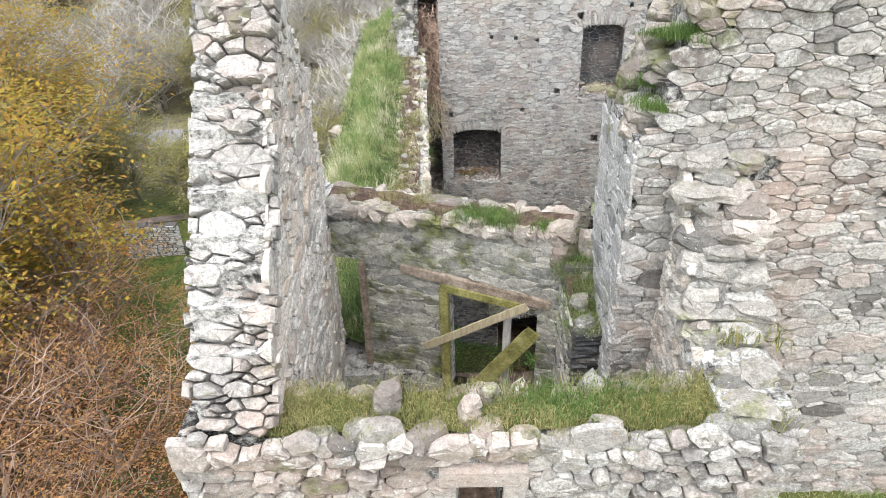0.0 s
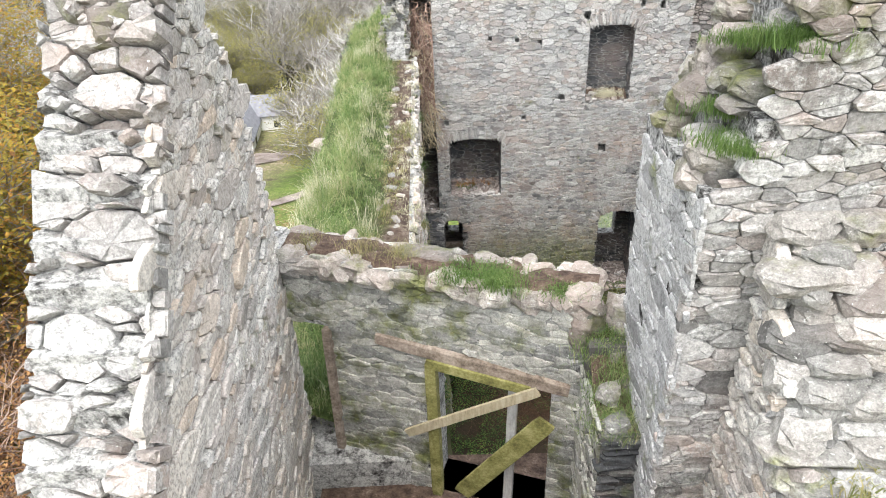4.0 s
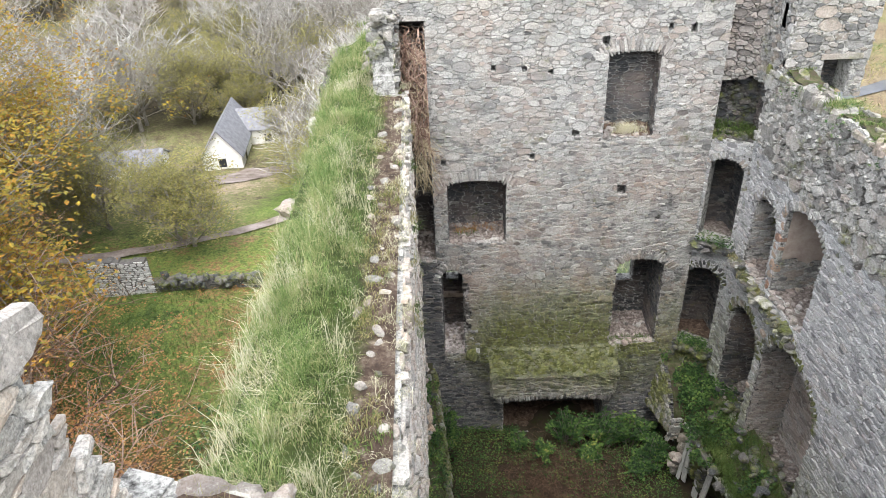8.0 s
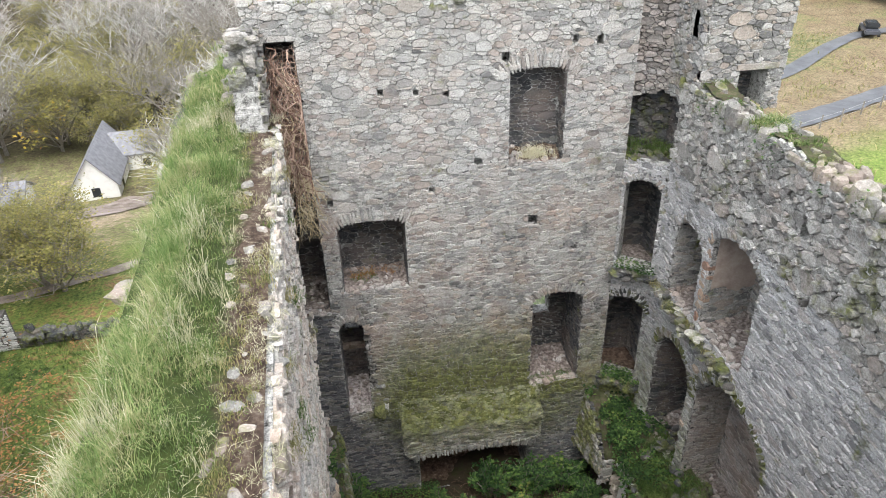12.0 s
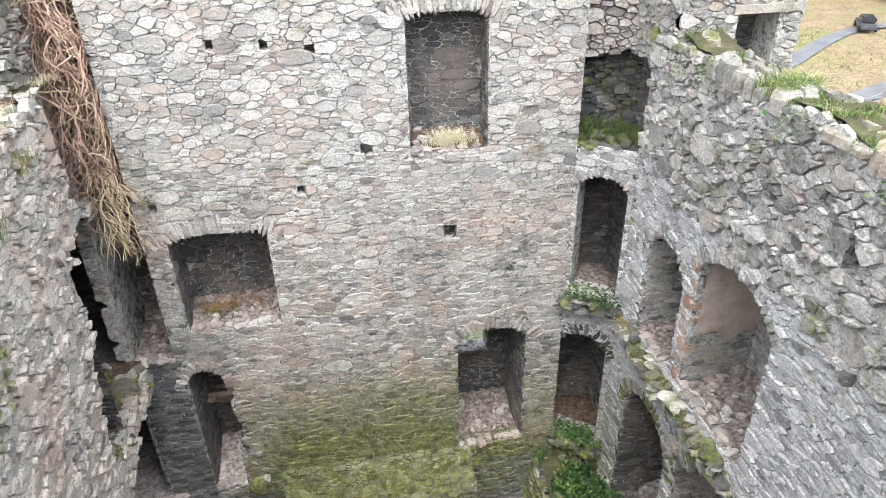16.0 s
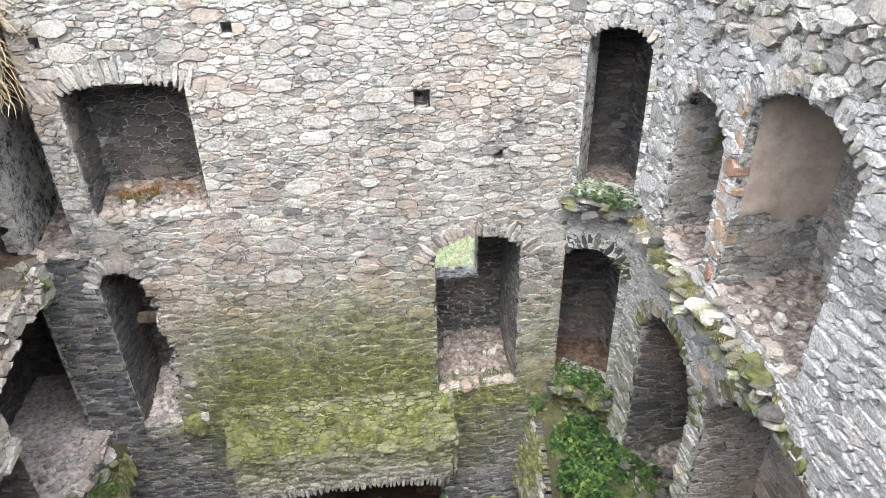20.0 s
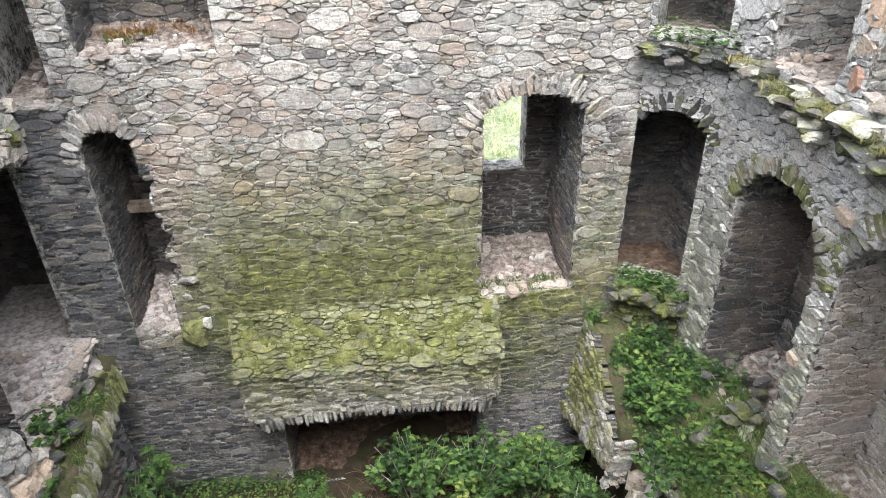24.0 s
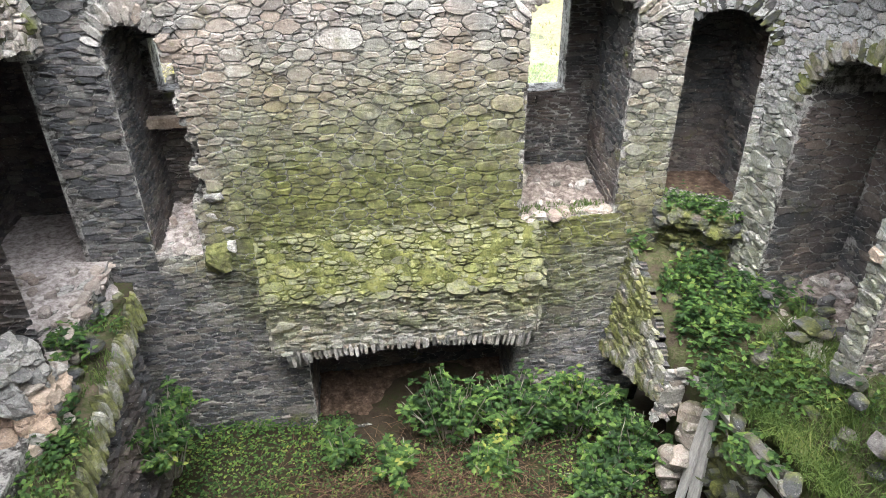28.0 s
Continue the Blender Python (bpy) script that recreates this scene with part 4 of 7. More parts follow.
def far_wall():
    f = Face((0, 0, 0), (1, 0, 0))
    SLIT_LIGHT = (0.6, 0.98, 5.55, 6.3)
    niche, upper, slit = (0.75, 2.39, 7.75, 9.55, 9.72), (4.92, 6.23, 10.85, 12.95, 13.1), (0.47, 1.12, 3.62, 6.6, 6.8)
    window, hearth = (5.68, 7.08, 3.82, 6.7, 7.0), (2.35, 5.7, 0.0, 1.95, 2.0)
    holes = [(niche[0], niche[1], niche[2], niche[4], 0.85), (upper[0], upper[1], upper[2], upper[4], 0.55)]
    holes += arch(slit[0], slit[1], slit[2], slit[3], 0.2) + [(1.12, 1.2 + 0.3 * (1 - q / 16) * (0.55 + 0.45 * math.sin(q * 2.4)) + 0.06 * math.sin(q * 5.1), 3.62 + q * 0.17, 3.79 + q * 0.17, 0.55) for q in range(5, 16)]
    holes += arch(window[0], window[1], window[2], window[3], 0.3, 1.45)
    holes += [(hearth[0], hearth[1], hearth[2], 2.4, 1.25)]
    holes += [(5.45, 5.68, 9.16, 9.42, 0.3), (0.62, 0.75, 10.2, 10.36, 0.3), (3.0, 3.14, 10.3, 10.45, 0.25), (6.6, 6.75, 8.3, 8.45, 0.25), (1.98, 2.1, 12.75, 12.9, 0.3), (2.75, 2.87, 12.7, 12.86, 0.3), (3.4, 3.55, 12.6, 12.75, 0.3), (4.72, 4.9, 13.25, 13.5, 0.35), (6.85, 7.0, 13.5, 13.75, 0.3), (6.3, 6.42, 13.6, 13.75, 0.3), (4.1, 4.3, 10.9, 11.1, 0.25)]
    holes += [(-0.35, 0.36, 7.2, 14.05, 1.4)]
    # the outside opening of the lower window, the light slit and the far side of the stair well
    outer = [(5.72, 6.3, 5.75, 6.85), (0.62, 0.95, 5.1, 6.3)]
    top = jag(14.8, 0.16, 2)
    w = core("wall_north", f, -0.47, 7.82, -0.6, 14.7, 1.45, holes, top, label="tall inner wall of grey rubble stone, greened low down by moss", category="wall")
    clear = [h[:4] for h in holes if not (h[4] == 0.0)] + [(1.9, 5.9, 1.9, 3.7)]
    random_rubble(f, -0.62, 7.82, 3.3, 10.7, 0.24, M_FAR, w, clear + [(-0.7, 0.47, 3.0, 7.1)], None, (0.01, 0.042), 11, 300, (4.0, 5.0), flat=2.0)
    random_rubble(f, -0.62, 7.82, 10.7, 14.9, 0.26, M_FAR, w, clear, top, (0.006, 0.05), 8, 160, (4.0, 11.0), flat=1.8, gap=0.006)
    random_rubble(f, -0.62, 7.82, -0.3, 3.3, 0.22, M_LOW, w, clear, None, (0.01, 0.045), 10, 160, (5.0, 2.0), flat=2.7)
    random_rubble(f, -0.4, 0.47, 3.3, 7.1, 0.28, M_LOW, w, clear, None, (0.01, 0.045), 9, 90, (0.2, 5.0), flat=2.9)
    line_recess(f, niche, w, M_SLATE_SHADED, 0.85, sill_mat=M_DUST, seed=21)
    line_recess(f, upper, w, M_SLATE_SHADED, 0.55, sill_mat=M_EARTH, seed=31)
    line_recess(f, slit, w, M_SLATE_SHADED, 1.4, size=THIN, sill_mat=M_DUST_PALE, seed=41, right=False, back_hole=[SLIT_LIGHT])
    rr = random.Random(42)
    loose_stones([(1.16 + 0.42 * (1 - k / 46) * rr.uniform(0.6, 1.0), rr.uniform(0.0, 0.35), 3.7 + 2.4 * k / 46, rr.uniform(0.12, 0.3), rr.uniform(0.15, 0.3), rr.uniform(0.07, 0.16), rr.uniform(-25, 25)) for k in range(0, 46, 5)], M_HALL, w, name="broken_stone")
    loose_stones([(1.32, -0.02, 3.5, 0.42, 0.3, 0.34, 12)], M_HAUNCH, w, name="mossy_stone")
    line_recess(f, window, w, M_SLATE_SHADED, 1.45, back=False, sill_mat=M_DUST, seed=51)
    line_recess(f, (2.35, 5.7, 0.0, 2.3, 2.4), w, M_SLATE_SHADED, 1.25, sill_mat=M_EARTH, seed=61, debris=False)
    line_recess(f, (-0.35, 0.36, 7.2, 14.0, 14.05), w, M_SLATE_SHADED, 1.4, sill_mat=M_DUST, seed=71, left=False)
    # the outer skin, pierced by the lower window
    WX = 6.62
    fo = Face((0, 1.45, 0), (1, 0, 0))
    sk = core("wall_north_skin", fo, -0.6, 10.3, -0.9, 14.5, 0.4, [(5.74, WX, 5.25, 7.0), SLIT_LIGHT], label="outer skin of the rubble wall", category="wall")
    lay(cells_for(fo, 5.66, 7.1, 3.82, 7.0, THIN, [(5.6, WX, 5.25, 7.1)], seed=52), M_SLATE_SHADED, sk, 0, (0, 0))
    g = Geo()
    g.box((0.44, 0.95, 5.16), (1.12, 1.1, 5.3))
    tagged(part("timber_lintel", g, M_WOOD_BROWN), "old timber across the deep slit window", "timber")
    for h, rise, ln in ((niche, 0.17, 0.42), (upper, 0.15, 0.42), (slit, 0.2, 0.3), (window, 0.3, 0.34)):
        voussoirs(f, h[0], h[1], h[3], rise, ln, M_FAR, w, seed=int(h[0] * 10), over=0.22)
    # blocked lower half of the lower window: a low parapet across its outer end
    grass("niche_plants", lambda r: (r.uniform(1.0, 2.2), r.uniform(0.45, 0.8), 7.85, 0.9), 420, (0.06, 0.24), M_RUSSET, w, "brown dead plants in the niche", 96, w=(0.006, 0.014), lean=1.1)
    grass("niche_plants", lambda r: (r.gauss(1.35, 0.2), r.uniform(0.3, 0.8), 7.83, 0.7), 300, (0.06, 0.2), M_GRASS_BANK, w, "green plants in the niche", 97, w=(0.006, 0.014), lean=1.1)
    grass("sill_tuft", lambda r: (r.gauss(5.55, 0.16), r.uniform(0.08, 0.4), 10.92, 1.0), 900, (0.12, 0.34), M_GRASS_PALE, w, "dead grass tuft on the window sill", 98, w=(0.003, 0.007), lean=1.0)
    grass("sill_moss", lambda r: (r.uniform(5.75, 7.0), r.uniform(0.02, 0.3), 3.86, 0.5), 700, (0.04, 0.12), M_GRASS_BANK, w, "thin moss and grass on the sill", 99, lean=1.2)
    cap = cells_for(Face((-0.6, 0.0, 14.62), (1, 0, 0), (0, 1, 0)), 0.0, 8.4, 0.0, 1.85, (0.15, 0.45, 0.12, 0.3), seed=14, lift=(0.05, 0.26))
    lay(cap, M_TOP, w, 60, (4, 0))
    r = random.Random(5)
    loose_stones([(x / 10 + r.uniform(-0.1, 0.1) - 0.5, r.uniform(0.0, 0.5), 14.6, r.uniform(0.2, 0.5), r.uniform(0.2, 0.4), r.uniform(0.12, 0.3), r.uniform(0, 90)) for x in range(0, 85, 4)], M_TOP, w)
    grass("wall_top_grass", lambda r: (r.uniform(-0.5, 7.7), r.uniform(0.0, 1.2), 14.8, 0.3 + 0.7 * max(0.0, wobble(r.random() * 30, 2) + 0.3)), 5000, (0.06, 0.2), M_GRASS_DRY, w, "grass on the wall top", 94)
    return w


far_wall()


def fireplace():
    """The mossy stone hood over the great hearth."""
    t = thing("fireplace", "wide mossy stone fireplace hood with a flat arch of thin stones", "fireplace", (3.7, 0, 1.85))
    t.matrix_world = pose(3.7, 0, 1.85)
    bpy.context.view_layer.update()
    f = Face((0, -0.55, 0), (1, 0, 0))
    g = Geo()
    lo, mid, hi = [(2.2, 1.95), (5.66, 2.0)], [(1.93, 3.0), (5.88, 3.05)], [(1.82, 3.8), (5.95, 3.8)]
    n = 16
    rows = [(-0.5, lo, -0.1), (-0.54, [(1.95, 2.3), (5.86, 2.3)], 0), (-0.56, mid, 0), (-0.32, [(1.87, 3.4), (5.92, 3.42)], 0.02), (0.02, hi, 0.02)]
    for y, ((xa, za), (xb, zb)), bow in rows:
        for i in range(n + 1):
            k = i / n
            sag = 0.13 * (1 - (2 * k - 1) ** 2) if bow < 0 else 0.05 * wobble(k * 6, y * 4)
            g.v.append((xa + (xb - xa) * k - 3.7, y + 0.03 * wobble(k * 9, za * 3), za + (zb - za) * k + sag - 1.85))
    for i in range(n + 1):
        g.v.append((2.2 + 3.46 * i / n - 3.7, 0.02, 2.1 - 1.85))
    for j in range(4):
        for i in range(n):
            a = j * (n + 1) + i
            g.f.append((a, a + 1, a + n + 2, a + n + 1))
    for i in range(n):
        g.f.append((5 * (n + 1) + i, 5 * (n + 1) + i + 1, i + 1, i))
    for s, side in ((0, 0), (n, 1)):
        g.f.append(tuple(j * (n + 1) + s for j in range(5)) + (5 * (n + 1) + s,))
    part("hood", g, M_HOOD, t, "hood of mossy rubble")
    fr = Face((0, -0.53, 0), (1, 0, 0.0))
    random_rubble(fr, 1.96, 5.86, 2.2, 3.05, 0.19, M_HOOD, t, (), None, (0.02, 0.09), 81, 120, (3.7, 2.4), flat=2.6)
    for side, x in ((-1, 1.93), (1, 5.9)):
        fe = Face((x, 0.0, 0), (0, -1, 0)) if side < 0 else Face((x, -0.54, 0), (0, 1, 0))
        random_rubble(fe, 0.0, 0.54, 2.2, 3.7, 0.2, M_HOOD, t, (), (lambda u: 3.7 - 1.1 * u) if side < 0 else (lambda u: 3.1 + 1.1 * u), (0.01, 0.05), 84 + side, 0, flat=2.4)
    sl = Face((0, -0.57, 3.05), (1, 0, 0), (0, 0.57, 0.75))
    random_rubble(sl, 1.9, 5.92, 0.0, 0.95, 0.2, M_HOOD, t, (), None, (0.02, 0.09), 82, 160, (3.7, 0.2), flat=2.0, gap=0.006, ragged=0.07)
    g, nu, nv = Geo(), 110, 26
    for j in range(nv + 1):
        for i in range(nu + 1):
            u, v = 1.88 + 4.06 * i / nu, -0.03 + 1.02 * j / nv
            lump = 0.05 * wobble(u * 2.6, v * 4.2, 3) + 0.05 * wobble(u * 6.5, v * 8, 6) + 0.022 * wobble(u * 15, v * 17, 9)
            rim = min(u - 1.88, 5.94 - u, (v + 0.03) * 0.8, (0.99 - v) * 1.5) + 0.1 * wobble(u * 3.3, v * 3.3, 12)
            g.v.append(tuple(sl.at(u, v, 0.035 + 1.25 * lump - 0.14 * smooth(0.16, -0.02, rim)) - Vector((3.7, 0, 1.85))))
    for j in range(nv):
        for i in range(nu):
            q = j * (nu + 1) + i
            g.f.append((q, q + 1, q + nu + 2, q + nu + 1))
    part("moss", g, M_MOSS, t, "thick cushions of yellow-green moss", smooth=True)
    voussoirs(Face((0, -0.52, 0), (1, 0, 0)), 2.25, 5.65, 1.92, 0.14, 0.28, M_HALL, t, seed=83, thick=0.075, lift=(0.05, 0.1))


fireplace()


# ---- corner stair and east wall ----
def east_wall():
    f = Face((8.7, 0, 0), (0, -1, 0))
    recs = [(1.4, 2.62, 7.72, 9.45, 9.85), (2.98, 4.75, 7.82, 10.02, 10.4), (1.36, 3.1, 3.25, 5.95, 6.6), (3.45, 6.2, 3.1, 6.2, 7.15)]
    holes = [h for (a, b, c, s, t), d in zip(recs, (1.1, 1.15, 1.15, 1.0)) for h in arch(a, b, c, s, t - s, d)]
    holes += [(5.35, 5.6, 11.5, 11.78, 0.3), (8.3, 8.5, 8.05, 8.3, 0.35), (9.4, 9.6, 9.0, 9.2, 0.3)]
    top = jag(12.7, 0.22, 7)
    w = core("wall_east", f, 0.62, 15.2, -0.6, 11.45, 1.5, [h for h in holes if h[3] < 11.4], None, label="thick east wall of grey lichened rubble with arched recesses", category="wall")
    core("wall_east_top", f, 0.62, 15.2, 11.45, 12.7, 0.62, [h for h in holes if h[3] > 11.4], top, label="thin broken upper edge of the east wall", category="wall")
    edge = lambda u: 10.9 + 0.5 * wobble(u * 0.7, 3) + 0.25 * wobble(u * 2.3, 6) - 0.08 * u
    random_rubble(f, 0.62, 9.5, 2.5, 11.6, 0.25, M_EAST, w, holes, edge, (0.01, 0.055), 12, 300, (3.6, 6.5), flat=2.3)
    # above it the facing has fallen and the rough core shows
    bare = holes + [(q * 0.3, q * 0.3 + 0.31, 0.0, edge(q * 0.3 + 0.15)) for q in range(1, 33)]
    random_rubble(f, 0.62, 9.5, 9.6, 12.8, 0.27, M_CORE, w, bare, top, (0.0, 0.1), 7, 160, (3.6, 11.5), flat=1.6, gap=0.014)
    lay(cells_for(f, 9.5, 15.0, 7.0, 12.8, COARSE, (), top, seed=12), M_EAST, w, 0, (0, 0))
    for i, (h, m, d) in enumerate(zip(recs, (M_HALL, M_HALL, M_SLATE_SHADED, M_RUBBLE), (1.1, 1.15, 1.15, 1.0))):
        line_recess(f, h, w, m, d, sill_mat=M_DUST, seed=200 + 10 * i, size=(0.12, 0.42, 0.06, 0.15), left=i != 1)
        voussoirs(f, h[0], h[1], h[3], h[4] - h[3], 0.3, M_HALL if i < 2 else M_HAUNCH, w, seed=90 + i, thick=0.11, lift=(0.03, 0.055), over=0.05 if i == 3 else 0.12)
    # the side of the larger upper recess: old plaster above, bare rubble where it has fallen
    fb = Face(f.at(2.98, 0), -f.n, f.v)
    fallen = lambda u: 8.75 + 0.25 * wobble(u * 1.9, 4) + 0.12 * wobble(u * 6, 9)
    random_rubble(fb, 0.02, 1.15, 7.8, 9.3, 0.24, M_HALL, w, (), fallen, (0.006, 0.03), 251, 0, flat=2.2)
    g = Geo()
    nu, nv = 26, 24
    for j in range(nv + 1):
        for i in range(nu + 1):
            u = 0.1 + 1.05 * i / nu
            lo = fallen(u) - 0.03
            v = lo + (10.42 - lo) * j / nv
            g.v.append(tuple(fb.at(u, v, 0.035 + 0.025 * wobble(u * 2.2, v * 2.2, 3) + 0.012 * wobble(u * 8, v * 8, 5) - (0.03 if j == 0 else 0))))
    for j in range(nv):
        for i in range(nu):
            q = j * (nu + 1) + i
            g.f.append((q, q + 1, q + nu + 2, q + nu + 1))
    part("plaster", g, M_PLASTER, w, "patch of old pinkish plaster", smooth=True)
    # red dressed corner stones between the recesses
    r = random.Random(9)
    cells, z = [], 7.8
    while z < 10.0:
        h = r.uniform(0.2, 0.42)
        cells.append((f.at(2.86 + r.uniform(-0.03, 0.03), z + h / 2, -0.05), f.u * r.uniform(0.24, 0.32), f.v * h * 0.99, f.n * r.uniform(0.07, 0.1), 2.9, z, r.randrange(len(STONES))))
        z += h
    lay(cells, M_RED, w, 20, (2.9, 8), "quoin")
    cells = [(f.at(3.3, 6.75, 0.0), f.u * 0.3, f.v * 0.16, f.n * 0.1, 0, 0, 2), (f.at(3.2, 4.9), f.u * 0.24, f.v * 0.14, f.n * 0.08, 0, 0, 4)]
    lay(cells, M_RED, w, 5, (0, 0), "quoin")
    # rough ledges of broken floor under the upper recesses
    led = [(8.62 + r.uniform(-0.12, 0.1), -y / 10, 7.45 + r.uniform(-0.1, 0.22), r.uniform(0.12, 0.4), r.uniform(0.12, 0.35), r.uniform(0.06, 0.16), r.uniform(0, 180)) for y in [12 + q * 0.5 for q in range(72)]]
    loose_stones(led[::3], M_MOSSY, w, name="ledge_stone")
    loose_stones([(x, y, z - 0.03, a * 1.2, b, c * 0.7, q) for x, y, z, a, b, c, q in led[1::3]], M_CROSS, w, name="ledge_stone")
    loose_stones([(x, y, z - 0.03, a * 1.2, b, c * 0.7, q) for x, y, z, a, b, c, q in led[2::3]], M_MOSSY, w, name="ledge_stone")
    grass("ledge_grass", lambda r: (8.62 + r.gauss(0, 0.08), r.uniform(-4.6, -0.8), 7.6, 0.7), 1600, (0.06, 0.16), M_GRASS_DRY, w, "thin grass and moss on the ledge", 91, lean=1.1)
    cap = cells_for(Face((8.62, 0.0, 12.72), (0, -1, 0), (1, 0, 0)), 0.6, 15, 0.0, 0.66, (0.15, 0.4, 0.12, 0.3), seed=15, lift=(0.02, 0.16))
    lay(cap, M_TOP, w, 90, (4, 0))
    g = Geo()
    for jy in range(50):
        for i in range(8):
            y, x = -0.65 - 14.5 * jy / 49, 8.74 + 0.56 * i / 7
            g.v.append((x, y, max(top(-y - 0.2), top(-y), top(-y + 0.2)) + 0.04 + 0.05 * wobble(x * 3, y * 3)))
    for jy in range(49):
        for i in range(7):
            a = jy * 8 + i
            g.f.append((a, a + 8, a + 9, a + 1))
    part("earth", g, M_BANK, w, "earth on the wall top", smooth=True)

    def wild(r):
        u = r.uniform(1.0, 11)
        return 8.75 + 0.55 * r.random(), -u, top(u) + 0.06, 1.6 * max(0.0, wobble(u * 1.3, 5) + 0.15)

    grass("wall_top_grass", wild, 12000, (0.08, 0.26), M_GRASS_BANK, w, "grass along the broken wall top", 92, lean=1.0)
    grass("wall_top_grass", wild, 9000, (0.1, 0.26), M_GRASS, w, "paler grass on the wall top", 95, lean=1.0)
    ivy, ri = Geo(), random.Random(93)
    for _ in range(2600):
        u = ri.uniform(1.0, 10.5)
        if wobble(u * 1.1, 8) > 0.0:
            leaf(ivy, ri, (8.72 + ri.gauss(0.1, 0.16), -u, 12.62 + ri.gauss(0.0, 0.14)), ri.uniform(0.05, 0.1))
    part("ivy", ivy, M_LEAF, w, "green creepers on the wall top", kind="stuff")
    # higher block at the far corner, with a small window
    fb = Face((8.7, -1.3, 0), (1, 0, 0))
    win = (0.86, 1.5, 12.25, 13.12)
    tb = jag(16.2, 0.2, 3)
    b = core("wall_corner", fb, 0.0, 1.85, 12.3, 16.0, 0.62, [win], tb, label="standing corner of pale rubble with a small square window", category="wall")
    random_rubble(fb, 0.0, 1.85, 12.3, 16.2, 0.26, M_HALL, b, [win], tb, (0.01, 0.05), 16, 40, (0.9, 13), ragged=0.03)
    fs = Face((8.7, 1.4, 0), (0, -1, 0))
    core("wall_corner_side", fs, 0.0, 2.69, 12.3, 16.0, 0.6, (), tb, label="side of the standing corner", category="wall")
    random_rubble(fs, 0.0, 2.7, 12.3, 16.2, 0.26, M_HALL, b, [(1.9, 2.3, 13.75, 14.25)], tb, (0.01, 0.06), 17, 30, (2, 13))
    g = Geo()
    g.box((9.46, -1.36, 13.12), (10.4, -0.9, 13.24))
    part("lintel", g, M_TOP, b, "pale stone lintel")
    g = Geo()
    g.box((9.3, -0.72, 12.2), (10.4, -0.66, 13.4))
    part("window_back", g, M_SLATE_SHADED, b)
    fw = Face((9.3, -0.72, 0), (1, 0, 0))
    lay(cells_for(fw, 0.0, 1.1, 12.2, 13.3, THIN, seed=18), M_SLATE_SHADED, b, 0, (0, 0))
    return w


east_wall()


def corner_stair():
    """The broken stair well in the corner with its two doorways, one over the other."""
    back = Face((7.6, 1.05, 0), (1, -0.12, 0))
    # Mortar and slate are coloured dark here for the shade in the well.
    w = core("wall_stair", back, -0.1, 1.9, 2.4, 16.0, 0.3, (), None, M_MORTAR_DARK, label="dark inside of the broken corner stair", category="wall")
    random_rubble(back, 0.0, 1.8, 2.9, 10.6, 0.22, M_SLATE_SHADED, w, (), None, (0.01, 0.04), 301, 60, (0.6, 8), flat=2.4)
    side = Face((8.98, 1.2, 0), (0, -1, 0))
    random_rubble(side, 0.0, 1.9, 2.9, 14.8, 0.22, M_SLATE_SHADED, w, (), None, (0.01, 0.04), 302, 30, (0.6, 8), flat=2.4)
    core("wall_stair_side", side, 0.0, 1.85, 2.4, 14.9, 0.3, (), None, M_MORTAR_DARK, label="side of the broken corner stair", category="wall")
    # the slanting face of the doorways
    d = Face((7.82, 0.02, 0), (0.86, -0.66, 0))
    ln = math.hypot(0.86, 0.66)
    up, lo = (0.1, 0.98, 7.75, 10.0, 10.22), (0.0, 0.95, 4.0, 6.45, 6.75)
    holes = arch(up[0], up[1], up[2], up[3], 0.22) + arch(lo[0], lo[1], lo[2], lo[3], 0.3) + [(0.0, ln, 10.75, 16)]
    p = core("wall_doorways", d, 0.0, ln, 1.6, 10.75, 0.42, holes, None, label="slanting corner wall with two dark doorways", category="wall")
    random_rubble(d, 0.0, ln, 3.95, 10.75, 0.19, M_EAST, p, holes, None, (0.01, 0.04), 303, 100, (0.5, 7))
    random_rubble(d, 0.0, ln, 2.4, 3.95, 0.26, M_HAUNCH, p, (), None, (0.02, 0.2), 308, 20, (0.5, 3.5), flat=2.4, gap=0.012)
    voussoirs(d, up[0], up[1], up[3], 0.22, 0.28, M_HALL, p, 304)
    voussoirs(d, lo[0], lo[1], lo[3], 0.3, 0.3, M_MOSSY, p, 305)
    # ledge stones with moss at the thresholds
    r = random.Random(7)
    spots = []
    for z, n in ((7.5, 26), (3.75, 30)):
        for i in range(n):
            k = r.uniform(0, 1)
            spots.append((7.75 + 0.95 * k, -0.05 - 0.62 * k - r.uniform(0, 0.2), z + r.uniform(-0.08, 0.1), r.uniform(0.15, 0.42), r.uniform(0.12, 0.3), r.uniform(0.06, 0.16), r.uniform(0, 180)))
    loose_stones(spots, M_MOSSY, p, name="threshold_stone")
    for z, n, q in ((7.68, 420, 306), (3.94, 800, 307)):
        ivy, ri = Geo(), random.Random(q)
        for _ in range(n):
            k = ri.random()
            leaf(ivy, ri, (7.85 + 0.8 * k + ri.gauss(0, 0.08), -0.05 - 0.55 * k + ri.uniform(-0.22, 0.3), z + abs(ri.gauss(0, 0.09))), ri.uniform(0.04, 0.1), 0.6)
        part("plants", ivy, M_LEAF, p, "low green plants on the threshold", kind="stuff")
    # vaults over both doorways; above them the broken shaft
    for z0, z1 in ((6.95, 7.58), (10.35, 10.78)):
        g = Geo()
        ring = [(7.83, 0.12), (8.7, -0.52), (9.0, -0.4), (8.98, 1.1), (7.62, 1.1)]
